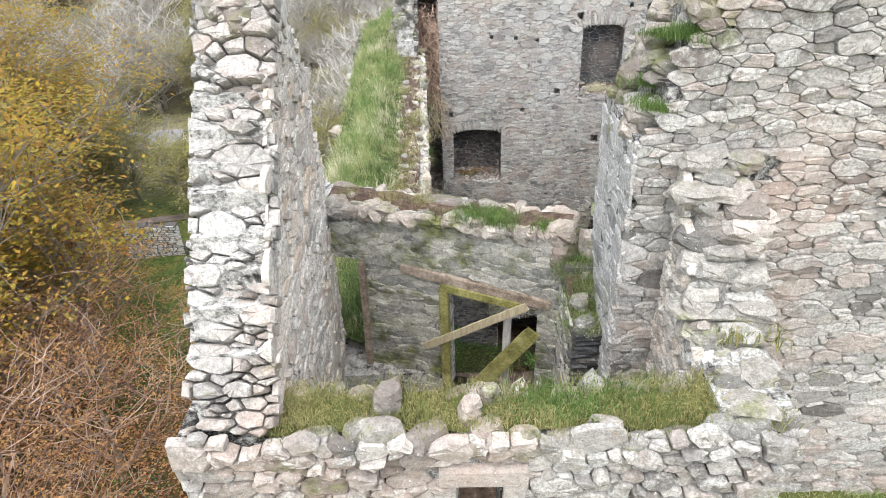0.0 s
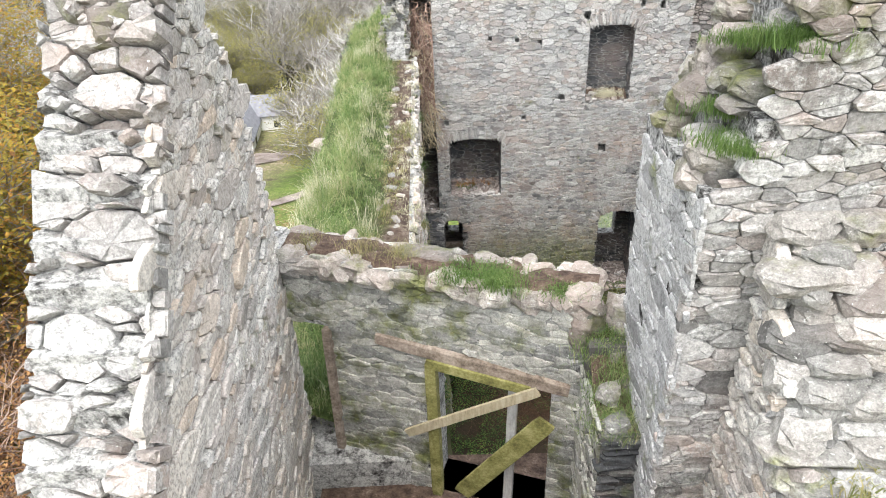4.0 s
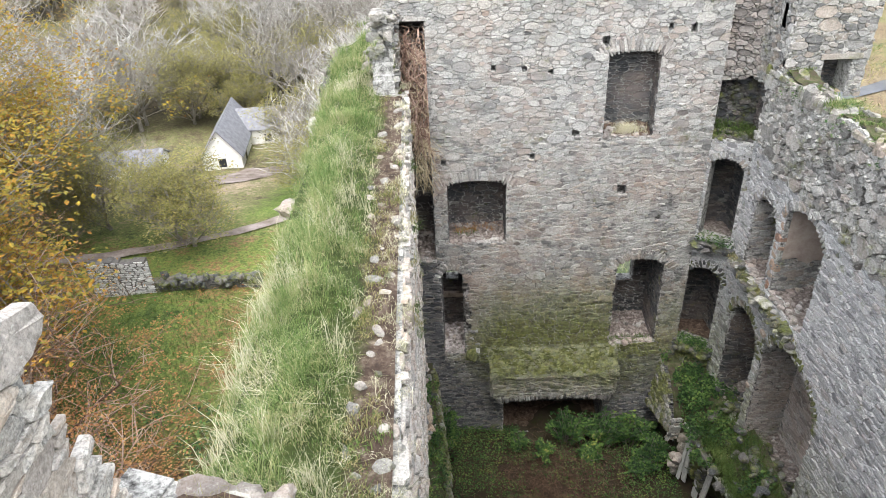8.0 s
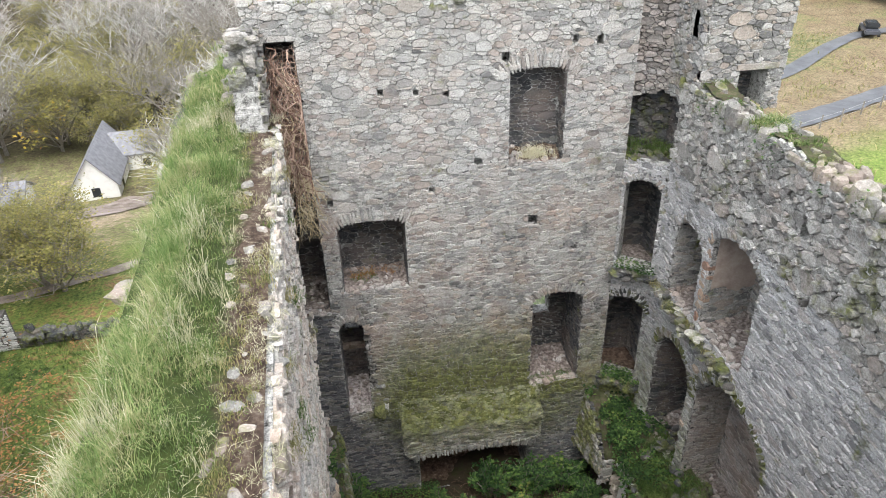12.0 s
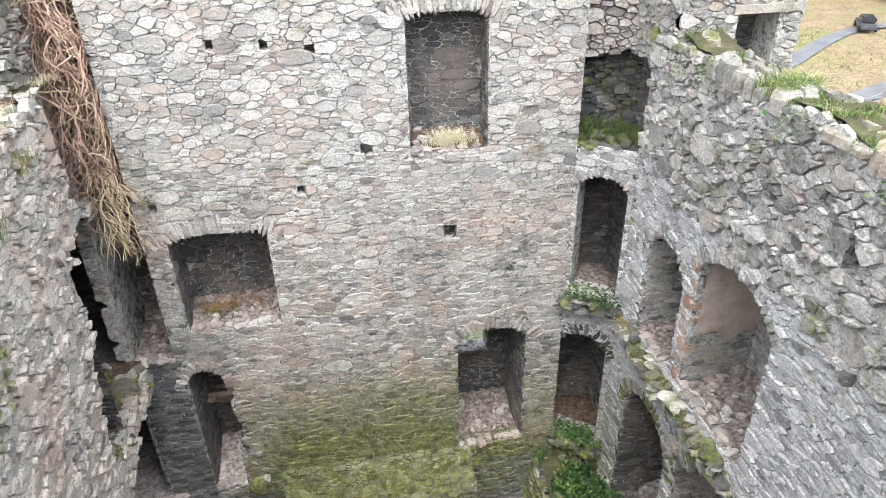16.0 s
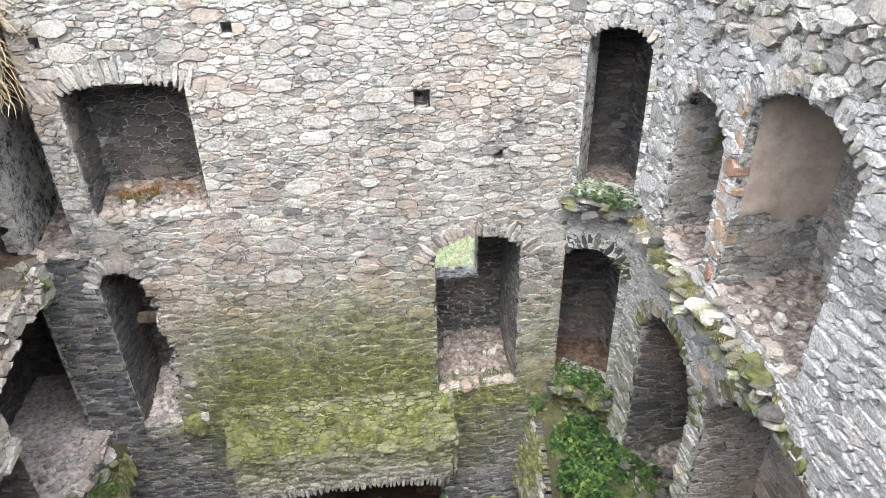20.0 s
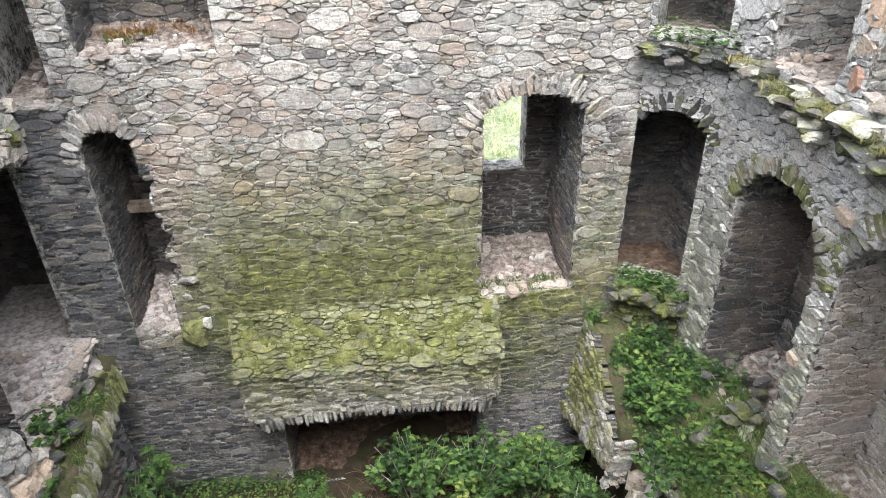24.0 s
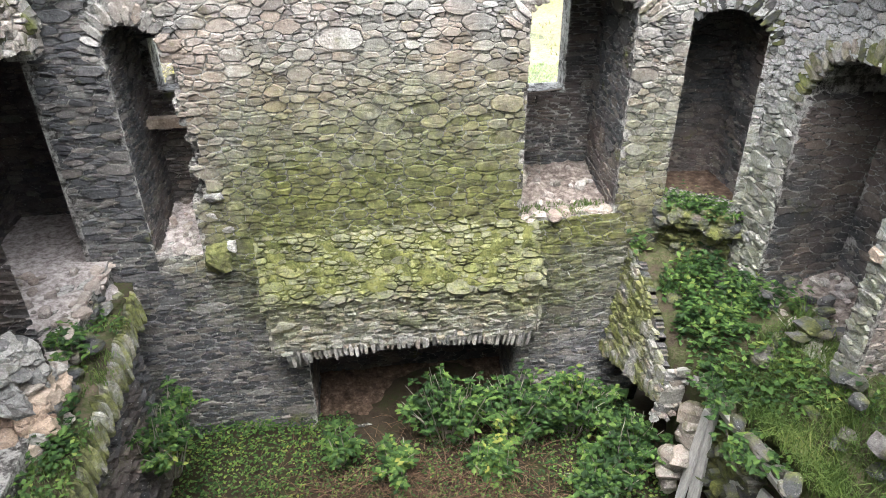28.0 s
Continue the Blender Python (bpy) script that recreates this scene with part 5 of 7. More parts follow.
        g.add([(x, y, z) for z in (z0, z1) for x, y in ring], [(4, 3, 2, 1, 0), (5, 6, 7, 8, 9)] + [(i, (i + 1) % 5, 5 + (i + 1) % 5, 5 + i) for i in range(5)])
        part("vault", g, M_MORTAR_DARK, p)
    sh = Face((7.72, 0.62, 0), (1, -0.25, 0))
    random_rubble(sh, 0.0, 1.35, 10.75, 12.5, 0.22, M_MOSSY, p, (), None, (0.01, 0.1), 311, 40, (0.6, 11.5), flat=1.7, gap=0.012)
    core("wall_shaft", sh, 0.0, 1.35, 10.7, 12.4, 0.3, (), None, M_MORTAR_DARK, label="mossy back of the broken shaft", category="wall")
    su = Face((7.72, 0.3, 0), (1, -0.25, 0))
    core("wall_shaft_top", su, 0.0, 1.35, 12.35, 16.0, 0.6, (), None, M_MORTAR_DARK, label="overhanging rubble in the broken shaft", category="wall")
    random_rubble(su, 0.0, 1.35, 12.3, 15.9, 0.25, M_RUBBLE, p, (), None, (0.01, 0.1), 312, 60, (0.6, 13), flat=1.8, gap=0.01)
    rs = random.Random(313)
    loose_stones([(7.85 + 1.0 * k, 0.05 - 0.45 * k + rs.uniform(-0.1, 0.3), 10.72 + rs.uniform(-0.05, 0.12), rs.uniform(0.15, 0.35), rs.uniform(0.12, 0.3), rs.uniform(0.08, 0.18), rs.uniform(0, 180)) for k in [q / 13 for q in range(14)]], M_MOSSY, p, name="ledge_stone")
    grass("shaft_grass", lambda r: (lambda k: (7.9 + 0.95 * k, 0.05 - 0.4 * k + r.uniform(-0.05, 0.5), 10.8 + 0.25 * r.random(), 0.3 + 0.8 * r.random()))(r.random()), 1100, (0.06, 0.2), M_GRASS_BANK, p, "grass and weeds in the broken shaft", 314, lean=1.1)
    g = Geo()
    g.add([(7.7, 0.1, 7.62), (8.75, -0.66, 7.62), (9.0, 0.3, 7.66), (8.9, 1.1, 7.66), (7.8, 1.1, 7.66)], [(0, 1, 2, 3, 4)])
    part("stair_floor", g, M_DUST, p)
    g = Geo()
    g.add([(7.7, 0.1, 3.95), (8.75, -0.66, 3.95), (9.0, 0.3, 3.98), (8.9, 1.1, 3.98), (7.8, 1.1, 3.98)], [(0, 1, 2, 3, 4)])
    part("stair_floor", g, M_EARTH, p)


corner_stair()


# ---- west wall with grass on its broad top ----
def west_wall():
    f = Face((-0.18, 0, 0), (-0.038, 1, 0))
    low, up = (-2.35, 0.0, 3.62, 6.3, 6.75), (-1.75, 0.0, 7.25, 10.0, 10.6)
    holes = arch(low[0], low[1], low[2], low[3], 0.45, 1.85) + arch(up[0], up[1], up[2], up[3], 0.6, 1.6) + [(-2.45, -1.75, 7.25, 8.3, 1.2), (-2.1, -1.75, 8.3, 9.1, 0.5)]
    gap = (-7.6, -2.35, 3.55, 5.5, 5.9)
    holes += arch(gap[0], gap[1], gap[2], gap[3], 0.4, 0.6)
    holes += [(-0.9, 0.0, 10.6, 13.9, 0.9)]
    top = lambda u: 12.58 + 0.1 * wobble(u * 1.7, 3)
    w = core("wall_west", f, -15.2, 0.0, -0.6, 12.5, 1.78, holes, top, label="very thick west wall with earth and long grass on its top", category="wall")
    random_rubble(f, -9.5, 0.0, 3.6, 13.9, 0.28, M_WEST, w, holes, top, (0.0, 0.1), 13, 220, (-3, 8), flat=1.9, gap=0.01)
    lay(cells_for(f, -15.0, -9.5, 10.5, 12.7, RUBBLE, (), top, seed=19, lift=(0.012, 0.09), lean=8), M_WEST, w, 0, (-9, 12))
    line_recess(f, low, w, M_SLATE_SHADED, 1.85, size=THIN, sill_mat=M_DUST_PALE, seed=400, rise=0.15, right=False)
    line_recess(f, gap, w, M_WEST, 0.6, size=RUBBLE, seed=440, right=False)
    line_recess(f, up, w, M_SLATE_SHADED, 1.6, size=THIN, sill_mat=M_EARTH, seed=420, right=False)
    out = Face((-2.42, 3.0, 0), (0.038, -1, 0))
    lay(cells_for(out, 0.0, 16.0, 8.5, 11.8, COARSE, seed=21, lift=(0.02, 0.1)), M_TOP, w, 60, (8, 12))
    # the wall runs on past the hall
    fk = Face((-0.36, 0, 0), (0, 1, 0))
    tk = lambda u: 12.9 + 1.5 * smooth(-1.5, -0.1, u) + 0.1 * wobble(u * 4, 3)
    core("wall_west_stub", fk, -1.3, 0.0, 12.3, 12.85, 0.5, (), tk, label="rising stump where the walls meet", category="wall", step=0.15)
    random_rubble(fk, -1.3, 0.0, 12.3, 14.5, 0.24, M_TOP, w, (), tk, (0.01, 0.12), 23, 40, (-0.5, 13), gap=0.012)
    # the end of the wall, hollowed by a passage behind the pier on two floors
    room = [(0.0, 1.7, 3.5, 6.75, 1.5), (0.0, 1.7, 7.15, 10.55, 1.5)]
    n = core("wall_west_end", Face((-0.5, 0, 0), (0, 1, 0)), 0.0, 3.0, -0.6, 12.6, 1.9, room, jag(12.5, 0.15, 8), label="end of the west wall", category="wall", mat=M_MORTAR_DARK)
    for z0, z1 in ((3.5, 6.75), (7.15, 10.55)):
        random_rubble(Face((-2.0, 0, 0), (0, 1, 0)), 0.0, 1.7, z0, z1, 0.22, M_SLATE_SHADED, n, lift=(0.01, 0.03), seed=460 + int(z0), singles=0, flat=2.6)
        random_rubble(Face((-2.0, 1.7, 0), (1, 0, 0)), 0.0, 1.5, z0, z1, 0.22, M_SLATE_SHADED, n, lift=(0.01, 0.03), seed=470 + int(z0), singles=0, flat=2.6)
    g, k = Geo(), 14
    for j in range(k + 1):
        for i in range(k + 1):
            x, y = -2.0 + 1.52 * i / k, -0.05 + 1.75 * j / k
            g.v.append((x, y, 3.56 + 0.06 * wobble(x * 3, y * 3, 5) + 0.03 * wobble(x * 9, y * 9, 7)))
    for j in range(k):
        for i in range(k):
            q = j * (k + 1) + i
            g.f.append((q, q + 1, q + k + 2, q + k + 1))
    part("dust", g, M_DUST_PALE, n, "dusty floor of the passage", smooth=True)
    r = random.Random(3)
    edge = []
    for y in [q * 0.5 - 148 for q in range(0, 272, 4)]:
        edge.append((-0.24 - 0.0038 * y + r.uniform(-0.14, 0.12), y / 10 + r.uniform(-0.1, 0.1), 12.48 + r.uniform(-0.08, 0.06), r.uniform(0.1, 0.4), r.uniform(0.1, 0.24), r.uniform(0.07, 0.17), r.uniform(0, 180)))
    loose_stones(edge, M_TOP, w)
    edge = [(-2.25 - 0.0038 * y + r.uniform(-0.1, 0.1), y / 10, 12.05 + r.uniform(-0.1, 0.1), r.uniform(0.3, 0.5), r.uniform(0.3, 0.5), r.uniform(0.2, 0.4), r.uniform(0, 180)) for y in range(-140, 28, 41)]
    loose_stones(edge, M_TOP, w)
    loose_stones([(-2.3 + i * 0.3, 2.7 + 0.1 * math.sin(i * 5), 12.5, 0.35, 0.3, 0.3, i * 40) for i in range(7)], M_TOP, w)
    # the pile where it meets the far wall
    loose_stones([(-0.62 - 0.75 * (1 - k / 90) * r.random() + r.uniform(-0.05, 0.25), -1.4 + 2.6 * r.random() * (1 - k / 110) + 0.5, 12.5 + 1.9 * k / 90, r.uniform(0.2, 0.5), r.uniform(0.15, 0.35), r.uniform(0.1, 0.22), r.uniform(-20, 20)) for k in range(0, 90)], M_TOP, w, name="fallen_stone")
    grass("stump_grass", lambda r: (lambda k: (-0.75 - 0.6 * r.random(), -1.2 + 2.4 * r.random(), 12.7 + 1.7 * k * r.random(), 0.9))(r.random()), 2600, (0.06, 0.2), M_GRASS, w, "grass on the rising stump", 36, lean=1.1)
    return w


WEST = west_wall()


def crown_z(x, y):
    """The earth on top of the west wall."""
    x = x + 0.2 + 0.038 * y
    return 12.62 + 0.28 * smooth(-0.5, -1.1, x) - 0.18 * smooth(-1.2, -1.7, x) - 0.5 * smooth(-1.74, -2.05, x) + 0.07 * wobble(x * 1.5, y * 1.2) + 0.03 * wobble(x * 6, y * 6)


def west_crown():
    g = Geo()
    nx, ny = 16, 60
    for j in range(ny + 1):
        for i in range(nx + 1):
            y = -14.85 + 17.8 * j / ny
            x = -2.02 + 1.97 * i / nx - 0.2 - 0.038 * y
            g.v.append((x, y, crown_z(x, y) + 0.02))
    for j in range(ny):
        for i in range(nx):
            a = j * (nx + 1) + i
            g.f.append((a, a + 1, a + nx + 2, a + nx + 1))
    k = Nodes("wall_top_earth")
    wob = k.math("MULTIPLY", k.math("SUBTRACT", k.noise(1.6, 5, 0.7), 0.5), 0.9)
    side = k.band(k.math("ADD", k.math("ADD", k.axis(0), k.math("MULTIPLY", k.axis(1), 0.038)), wob), -0.8, -0.6)
    soil = k.ramp(k.noise(6, 6, 0.7), [(0.32, (0.03, 0.021, 0.016)), (0.47, (0.075, 0.05, 0.037)), (0.57, (0.13, 0.098, 0.075)), (0.66, (0.22, 0.185, 0.14)), (0.76, (0.34, 0.3, 0.25))])
    # Turf colour kept low so it supplies the shade between tussocks.
    turf = k.ramp(k.noise(5, 5, 0.7), [(0.3, (0.025, 0.04, 0.01)), (0.6, (0.06, 0.085, 0.02)), (0.75, (0.13, 0.12, 0.05))])
    m = k.finish(k.mix(side, turf, soil), k.noise(14, 5, 0.7), 1.0, 0.09)
    ob = tagged(part("wall_top_earth", g, m, WEST, "bare brown earth beside matted turf", smooth=True))

    def spots(r):
        q, y = -2.0 + 1.55 * r.random() ** 0.9, r.uniform(-14.8, 2.7)
        x = q - 0.2 - 0.038 * y
        k = 0.75 + 0.9 * wobble(x * 0.8, y * 0.5) + (0.5 if q < -1.0 else 0)
        k *= 0.3 + 2.0 * max(0.0, wobble(x * 2.0, y * 1.6, 6) + 0.25)
        k *= 1 - smooth(-0.85, -0.4, q + 0.3 * wobble(y * 0.9, 4))
        return x, y, crown_z(x, y), max(0.0, min(1.6, k))

    grass("long_grass", spots, 62000, (0.1, 0.3), M_GRASS, WEST, "long green grass gone to straw", 31, w=(0.003, 0.009), lean=0.8)

    def pale_at(r):
        y = r.uniform(-14.5, 1.0)
        x = r.uniform(-1.9, -0.5) - 0.2 - 0.038 * y
        return x, y, crown_z(x, y), 1.2 if wobble(x * 1.6, y * 1.1, 2) > 0.15 else 0

    grass("straw_clump", lambda r: (lambda y: (r.gauss(-1.75, 0.22) - 0.2 - 0.038 * y + 0.4, y, 12.55, 0.5 + r.random()))(r.choice((-11.4, -11.9, -10.6, -12.8, -8.4, -5.2)) + r.gauss(0, 0.3)), 6000, (0.2, 0.5), M_GRASS_PALE, WEST, "bleached straw clumps", 35, w=(0.004, 0.009), lean=0.7)
    # weeds rooted in the broken inner face
    fw = Face((-0.18, 0, 0), (-0.038, 1, 0))
    for k, (u, v) in enumerate(((-8.6, 11.6), (-7.4, 10.9), (-6.2, 12.1), (-5.0, 11.2), (-8.0, 12.2), (-3.4, 11.8), (-2.2, 12.1), (-6.8, 9.9))):
        p = fw.at(u, v, 0.06)
        grass("weed_tuft", lambda r: (p.x + r.gauss(0, 0.03), p.y + r.gauss(0, 0.1), p.z + r.gauss(0, 0.08), 0.9), 260, (0.05, 0.16), M_GRASS_FRESH if k % 2 else M_GRASS_DRY, WEST, "small weeds in the wall", 140 + k, w=(0.004, 0.01), lean=1.2)
    grass("straw_grass", pale_at, 6500, (0.2, 0.45), M_GRASS_PALE, WEST, "bleached tall grass stems", 32, w=(0.003, 0.007), lean=0.5)

    def tufts(r):
        y = r.uniform(-14, -1)
        x = r.uniform(-0.6, -0.05) - 0.2 - 0.038 * y
        return x, y, crown_z(x, y), 0.8 if wobble(x * 2, y * 0.8, 9) > 0.08 else 0

    def fringe(r):
        y = r.uniform(-14.5, 0.5)
        q = r.choice((-0.62, -0.1)) + 0.22 * wobble(y * 0.9, 4) + r.gauss(0, 0.1)
        x = q - 0.2 - 0.038 * y
        return x, y, crown_z(x, y), 0.3 + 0.9 * max(0.0, wobble(x * 1.5, y * 1.4, 7) + 0.35)

    grass("straw_fringe", fringe, 6500, (0.06, 0.2), M_GRASS_PALE, WEST, "matted straw along the bare earth", 37, w=(0.003, 0.008), lean=1.4)
    rp = random.Random(38)
    loose_stones([(lambda x, y: (x, y, crown_z(x, y) - 0.03, rp.uniform(0.08, 0.3), rp.uniform(0.08, 0.2), rp.uniform(0.05, 0.12), rp.uniform(0, 180)))(rp.uniform(-0.6, -0.02) - 0.2 - 0.038 * y, y) for y in [-14.3 + 0.28 * i + rp.uniform(-0.1, 0.1) for i in range(52)]], M_TOP, WEST, name="loose_stone")
    grass("straw_tuft", tufts, 9000, (0.05, 0.16), M_GRASS_DRY, WEST, "straw on the earth", 34)
    grass("grass_tuft", lambda r: (lambda s: (s[0], s[1], s[2], s[3] * (wobble(s[0] * 3, s[1] * 1.3, 2) > 0.15)))(tufts(r)), 9000, (0.04, 0.13), M_GRASS_FRESH, WEST, "short fresh grass in the earth", 33)


west_crown()


# ---- south side: the broken gable, the small wing and the inner cross wall ----
def south_wall():
    f = Face((0, -16.8, 0), (1, 0, 0))
    top = lambda u: 16.35 + 1.75 * smooth(2.15, 3.1, u) + 0.12 * wobble(u * 4, 2)
    hole = (3.25, 3.42, 16.1, 16.34, 0.4)
    w = core("wall_south", f, 2.3, 10.3, 12.0, 16.0, 1.25, [hole], top, label="broken gable wall of pale lichened rubble", category="wall", step=0.2, mat=M_MORTAR_PALE)
    core("wall_south_base", f, -2.2, 10.3, -0.6, 12.0, 1.9, (), None, label="lower south wall", category="wall")
    random_rubble(f, 2.3, 7.4, 12.0, 18.3, 0.28, M_FRONT, w, [hole], top, (0.012, 0.06), 501, 300, (3.8, 15), flat=2.2, gap=0.006, close=True, ragged=0.05)
    j = Face((2.3, -15.58, 0), (0, -1, 0))
    tj = lambda u: 16.35 + 0.1 * u
    random_rubble(j, 0.0, 1.25, 12.4, 16.5, 0.3, M_GABLE, w, (), tj, (0.006, 0.026), 502, 160, (1, 15), flat=2.4, close=True, ragged=0.04)
    r = random.Random(12)
    spots = []
    for i in range(110):
        u = r.uniform(2.36, 3.6)
        y = r.uniform(-16.75, -15.7)
        spots.append((u, y, top(u) - 0.12 + r.uniform(-0.12, 0.06), r.uniform(0.15, 0.42), r.uniform(0.15, 0.35), r.uniform(0.07, 0.2), r.uniform(-25, 25)))
    loose_stones(spots, M_TOP, w)

    def tuft(r):
        k = r.random()
        cx, cy, cz = ((2.66, -16.7, 17.3), (2.44, -16.72, 16.76), (2.47, -16.45, 16.86), (2.6, -16.3, 17.2))[int(k * 4)]
        return cx + r.gauss(0, 0.07), cy + r.gauss(0, 0.07), cz, (1.3 if k < 0.25 else 0.65)

    grass("grass_tuft", tuft, 3600, (0.04, 0.11), M_GRASS_FRESH, w, "bright green grass tufts on the broken edge", 61, w=(0.0025, 0.005), lean=0.9, clump=0.09)
    # low outwork with grass at the foot of the gable
    b = core("outwork", Face((3.35, -18.8, 0), (1, 0, 0)), 0.0, 7.0, -0.8, 12.05, 2.2, (), None, label="low outwork at the foot of the gable, topped with grass", category="wall")
    g = Geo()
    for jy in range(9):
        for i in range(21):
            x, y = 3.3 + 7.0 * i / 20, -18.8 + 2.25 * jy / 8
            g.v.append((x, y, 12.06 + 0.08 * wobble(x * 2, y * 2) + 0.12 * smooth(-17.2, -16.6, y)))
    for jy in range(8):
        for i in range(20):
            a = jy * 21 + i
            g.f.append((a, a + 1, a + 22, a + 21))
    part("turf", g, M_TURF, b, "turf", smooth=True)
    grass("grass", lambda r: (r.uniform(3.35, 8), r.uniform(-18.6, -16.62), 12.08, 1.0), 9000, (0.1, 0.25), M_GRASS, b, "rough grass", 62)


south_wall()


def wing():
    """The small wing: a tall pier on one side, a low grassy sill in front, a broken stub on the other."""
    PROFILE = ((0.0, 15.05), (0.25, 15.6), (1.0, 16.5), (1.8, 17.35), (2.3, 17.95), (2.55, 17.7), (2.8, 17.2), (3.1, 16.85), (3.3, 16.2), (3.42, 15.6), (3.6, 15.2))

    def prof(u):
        for (a, za), (b, zb) in zip(PROFILE, PROFILE[1:]):
            if u <= b:
                return za + (zb - za) * (u - a) / (b - a) + 0.06 * wobble(u * 6, 4)
        return 15.2

    inner = Face((-0.54, -18.3, 0), (-0.055, 1, 0))
    w = core("wall_wing", inner, 0.0, 3.5, 11.9, 15.0, 0.58, (), prof, label="tall ragged pier of pale lichened rubble", category="wall", step=0.18, mat=M_MORTAR)
    random_rubble(inner, 0.0, 3.5, 12.0, 18.0, 0.26, M_WING, w, (), prof, (0.008, 0.05), 601, 300, (2.0, 16), flat=2.2, close=True, ragged=0.03)
    end = Face((-0.73, -14.8, 0), (-1, 0, 0))
    lay(cells_for(end, 0.0, 0.58, 12.0, 15.4, RUBBLE, seed=602, ragged=0.05), M_WING, w, 0, (0, 0))
    front = Face((-1.14, -18.36, 15.0), (1, -0.05, 0), (-0.04, 2.32, 2.9))
    random_rubble(front, -0.02, 0.62, 0.0, 3.75, 0.27, M_FRONT, w, (), None, (0.02, 0.15), 603, 150, (0.3, 1.5), flat=1.8, gap=0.018, close=True, ragged=0.05)
    out = Face((-1.3, -14.85, 0), (0.055, -1, 0))
    lay(cells_for(out, 0.0, 3.4, 12.0, 18.0, COARSE, (), lambda u: prof(3.5 - u) - 0.35, seed=604, lift=(0.005, 0.02)), M_FRONT, w, 0, (0, 0))
    # coping along the sloping top of the pier
    r = random.Random(20)
    loose_stones([(-0.83 - 0.055 * u + r.uniform(-0.12, 0.12), -18.3 + u, prof(u) - 0.14, r.uniform(0.25, 0.5), r.uniform(0.2, 0.4), r.uniform(0.12, 0.24), r.uniform(0, 180)) for u in [1.9 + i * 0.1 for i in range(14)]], M_TOP, w)
    # front wall below the sill
    fw = Face((-1.3, -18.5, 0), (1, 0, 0))
    win = (2.1, 2.42, 13.4, 14.52)
    tf = lambda u: 14.97 + 0.08 * wobble(u * 2.2, 5)
    s = core("wall_front", fw, 0.0, 4.5, -0.8, 14.8, 0.5, [win], lambda u: tf(u) - 0.09, label="low front wall of pale rubble with a grassy top", category="wall", step=0.3, mat=M_MORTAR_PALE)
    random_rubble(fw, 0.0, 4.5, 12.3, 15.05, 0.27, M_FRONT, s, [win, (1.95, 2.62, 14.52, 14.7)], tf, (0.015, 0.12), 605, 250, (2.2, 14.6), flat=1.6, gap=0.016, close=True, ragged=0.04)
    g = Geo()
    g.box((0.66, -18.6, 14.53), (1.32, -18.1, 14.68))
    part("lintel", g, M_FRONT, s, "pale stone lintel")
    for x in (0.62, 1.14):
        g = Geo()
        g.box((x, -18.58, 13.4), (x + 0.16, -18.1, 14.52))
        part("window_jamb", g, M_FRONT, s)
    g = Geo()
    for jy in range(9):
        for i in range(31):
            x, y = -0.62 + 3.8 * i / 30, -18.4 + 0.42 * jy / 8
            g.v.append((x, y, 14.9 + 0.07 * math.sin(jy / 8 * math.pi) + 0.06 * wobble(x * 3, y * 3)))
    for jy in range(8):
        for i in range(30):
            a = jy * 31 + i
            g.f.append((a, a + 1, a + 32, a + 31))
    part("turf", g, M_TURF, s, "turf", smooth=True)
    r = random.Random(22)
    spots = [(-0.5 + i * 0.26 + r.uniform(-0.06, 0.06), -18.46 + r.uniform(-0.05, 0.05), 14.76 + r.uniform(-0.05, 0.05), r.uniform(0.2, 0.42), r.uniform(0.16, 0.26), r.uniform(0.16, 0.32), r.uniform(-20, 20)) for i in range(15)]
    spots += [(-0.45 + i * 0.3 + r.uniform(-0.1, 0.1), -18.04 + r.uniform(-0.04, 0.04), 14.86, r.uniform(0.2, 0.4), r.uniform(0.15, 0.3), r.uniform(0.1, 0.18), r.uniform(-20, 20)) for i in range(12) if i != 3]
    spots += [(0.28, -18.2, 14.95, 0.26, 0.22, 0.24, 10), (1.05, -18.15, 14.97, 0.16, 0.14, 0.16, 60), (0.9, -18.3, 14.95, 0.2, 0.16, 0.2, 20)]
    loose_stones(spots, M_TOP, s)
    grass("sill_grass", lambda r: (lambda x, y: (x, y, 14.98, max(0.0, 0.75 + 1.1 * wobble(x * 2.3, y * 3, 5))))(r.uniform(-0.58, 3.2), r.uniform(-18.42, -18.0)), 11000, (0.03, 0.11), M_GRASS_DRY, s, "short yellowed grass", 63, w=(0.004, 0.008), lean=0.9)
    grass("sill_grass", lambda r: (r.gauss(1.75, 0.35), r.uniform(-18.38, -18.02), 15.0, 0.4 + 0.6 * r.random()), 2200, (0.03, 0.1), M_GRASS_FRESH, s, "short green grass", 64, w=(0.004, 0.008), lean=0.9)
    # broken stub of the other side wall
    ts = lambda u: 15.1 + 1.3 * smooth(0.9, 1.9, u) + 0.1 * wobble(u * 6, 8)
    fs = Face((2.72, -16.75, 0), (0, -1, 0))
    tq = lambda u: ts(1.9 - u)
    k = core("wall_stub", fs, 0.0, 1.6, 11.9, 14.95, 0.52, (), tq, label="broken stub of a rubble side wall", category="wall", step=0.15)
    random_rubble(fs, 0.0, 1.1, 12.3, 16.5, 0.2, M_WING, k, (), tq, (0.015, 0.07), 606, 120, (0.5, 15), close=True, ragged=0.04)
    fe = Face((2.7, -17.85, 15.0), (1, 0, 0), (0, 1.0, 0.95))
    lay(cells_for(fe, 0.0, 0.56, 0.0, 1.4, COARSE, seed=607, lift=(0.05, 0.16), ragged=0.08), M_FRONT, k, 30, (0, 15))
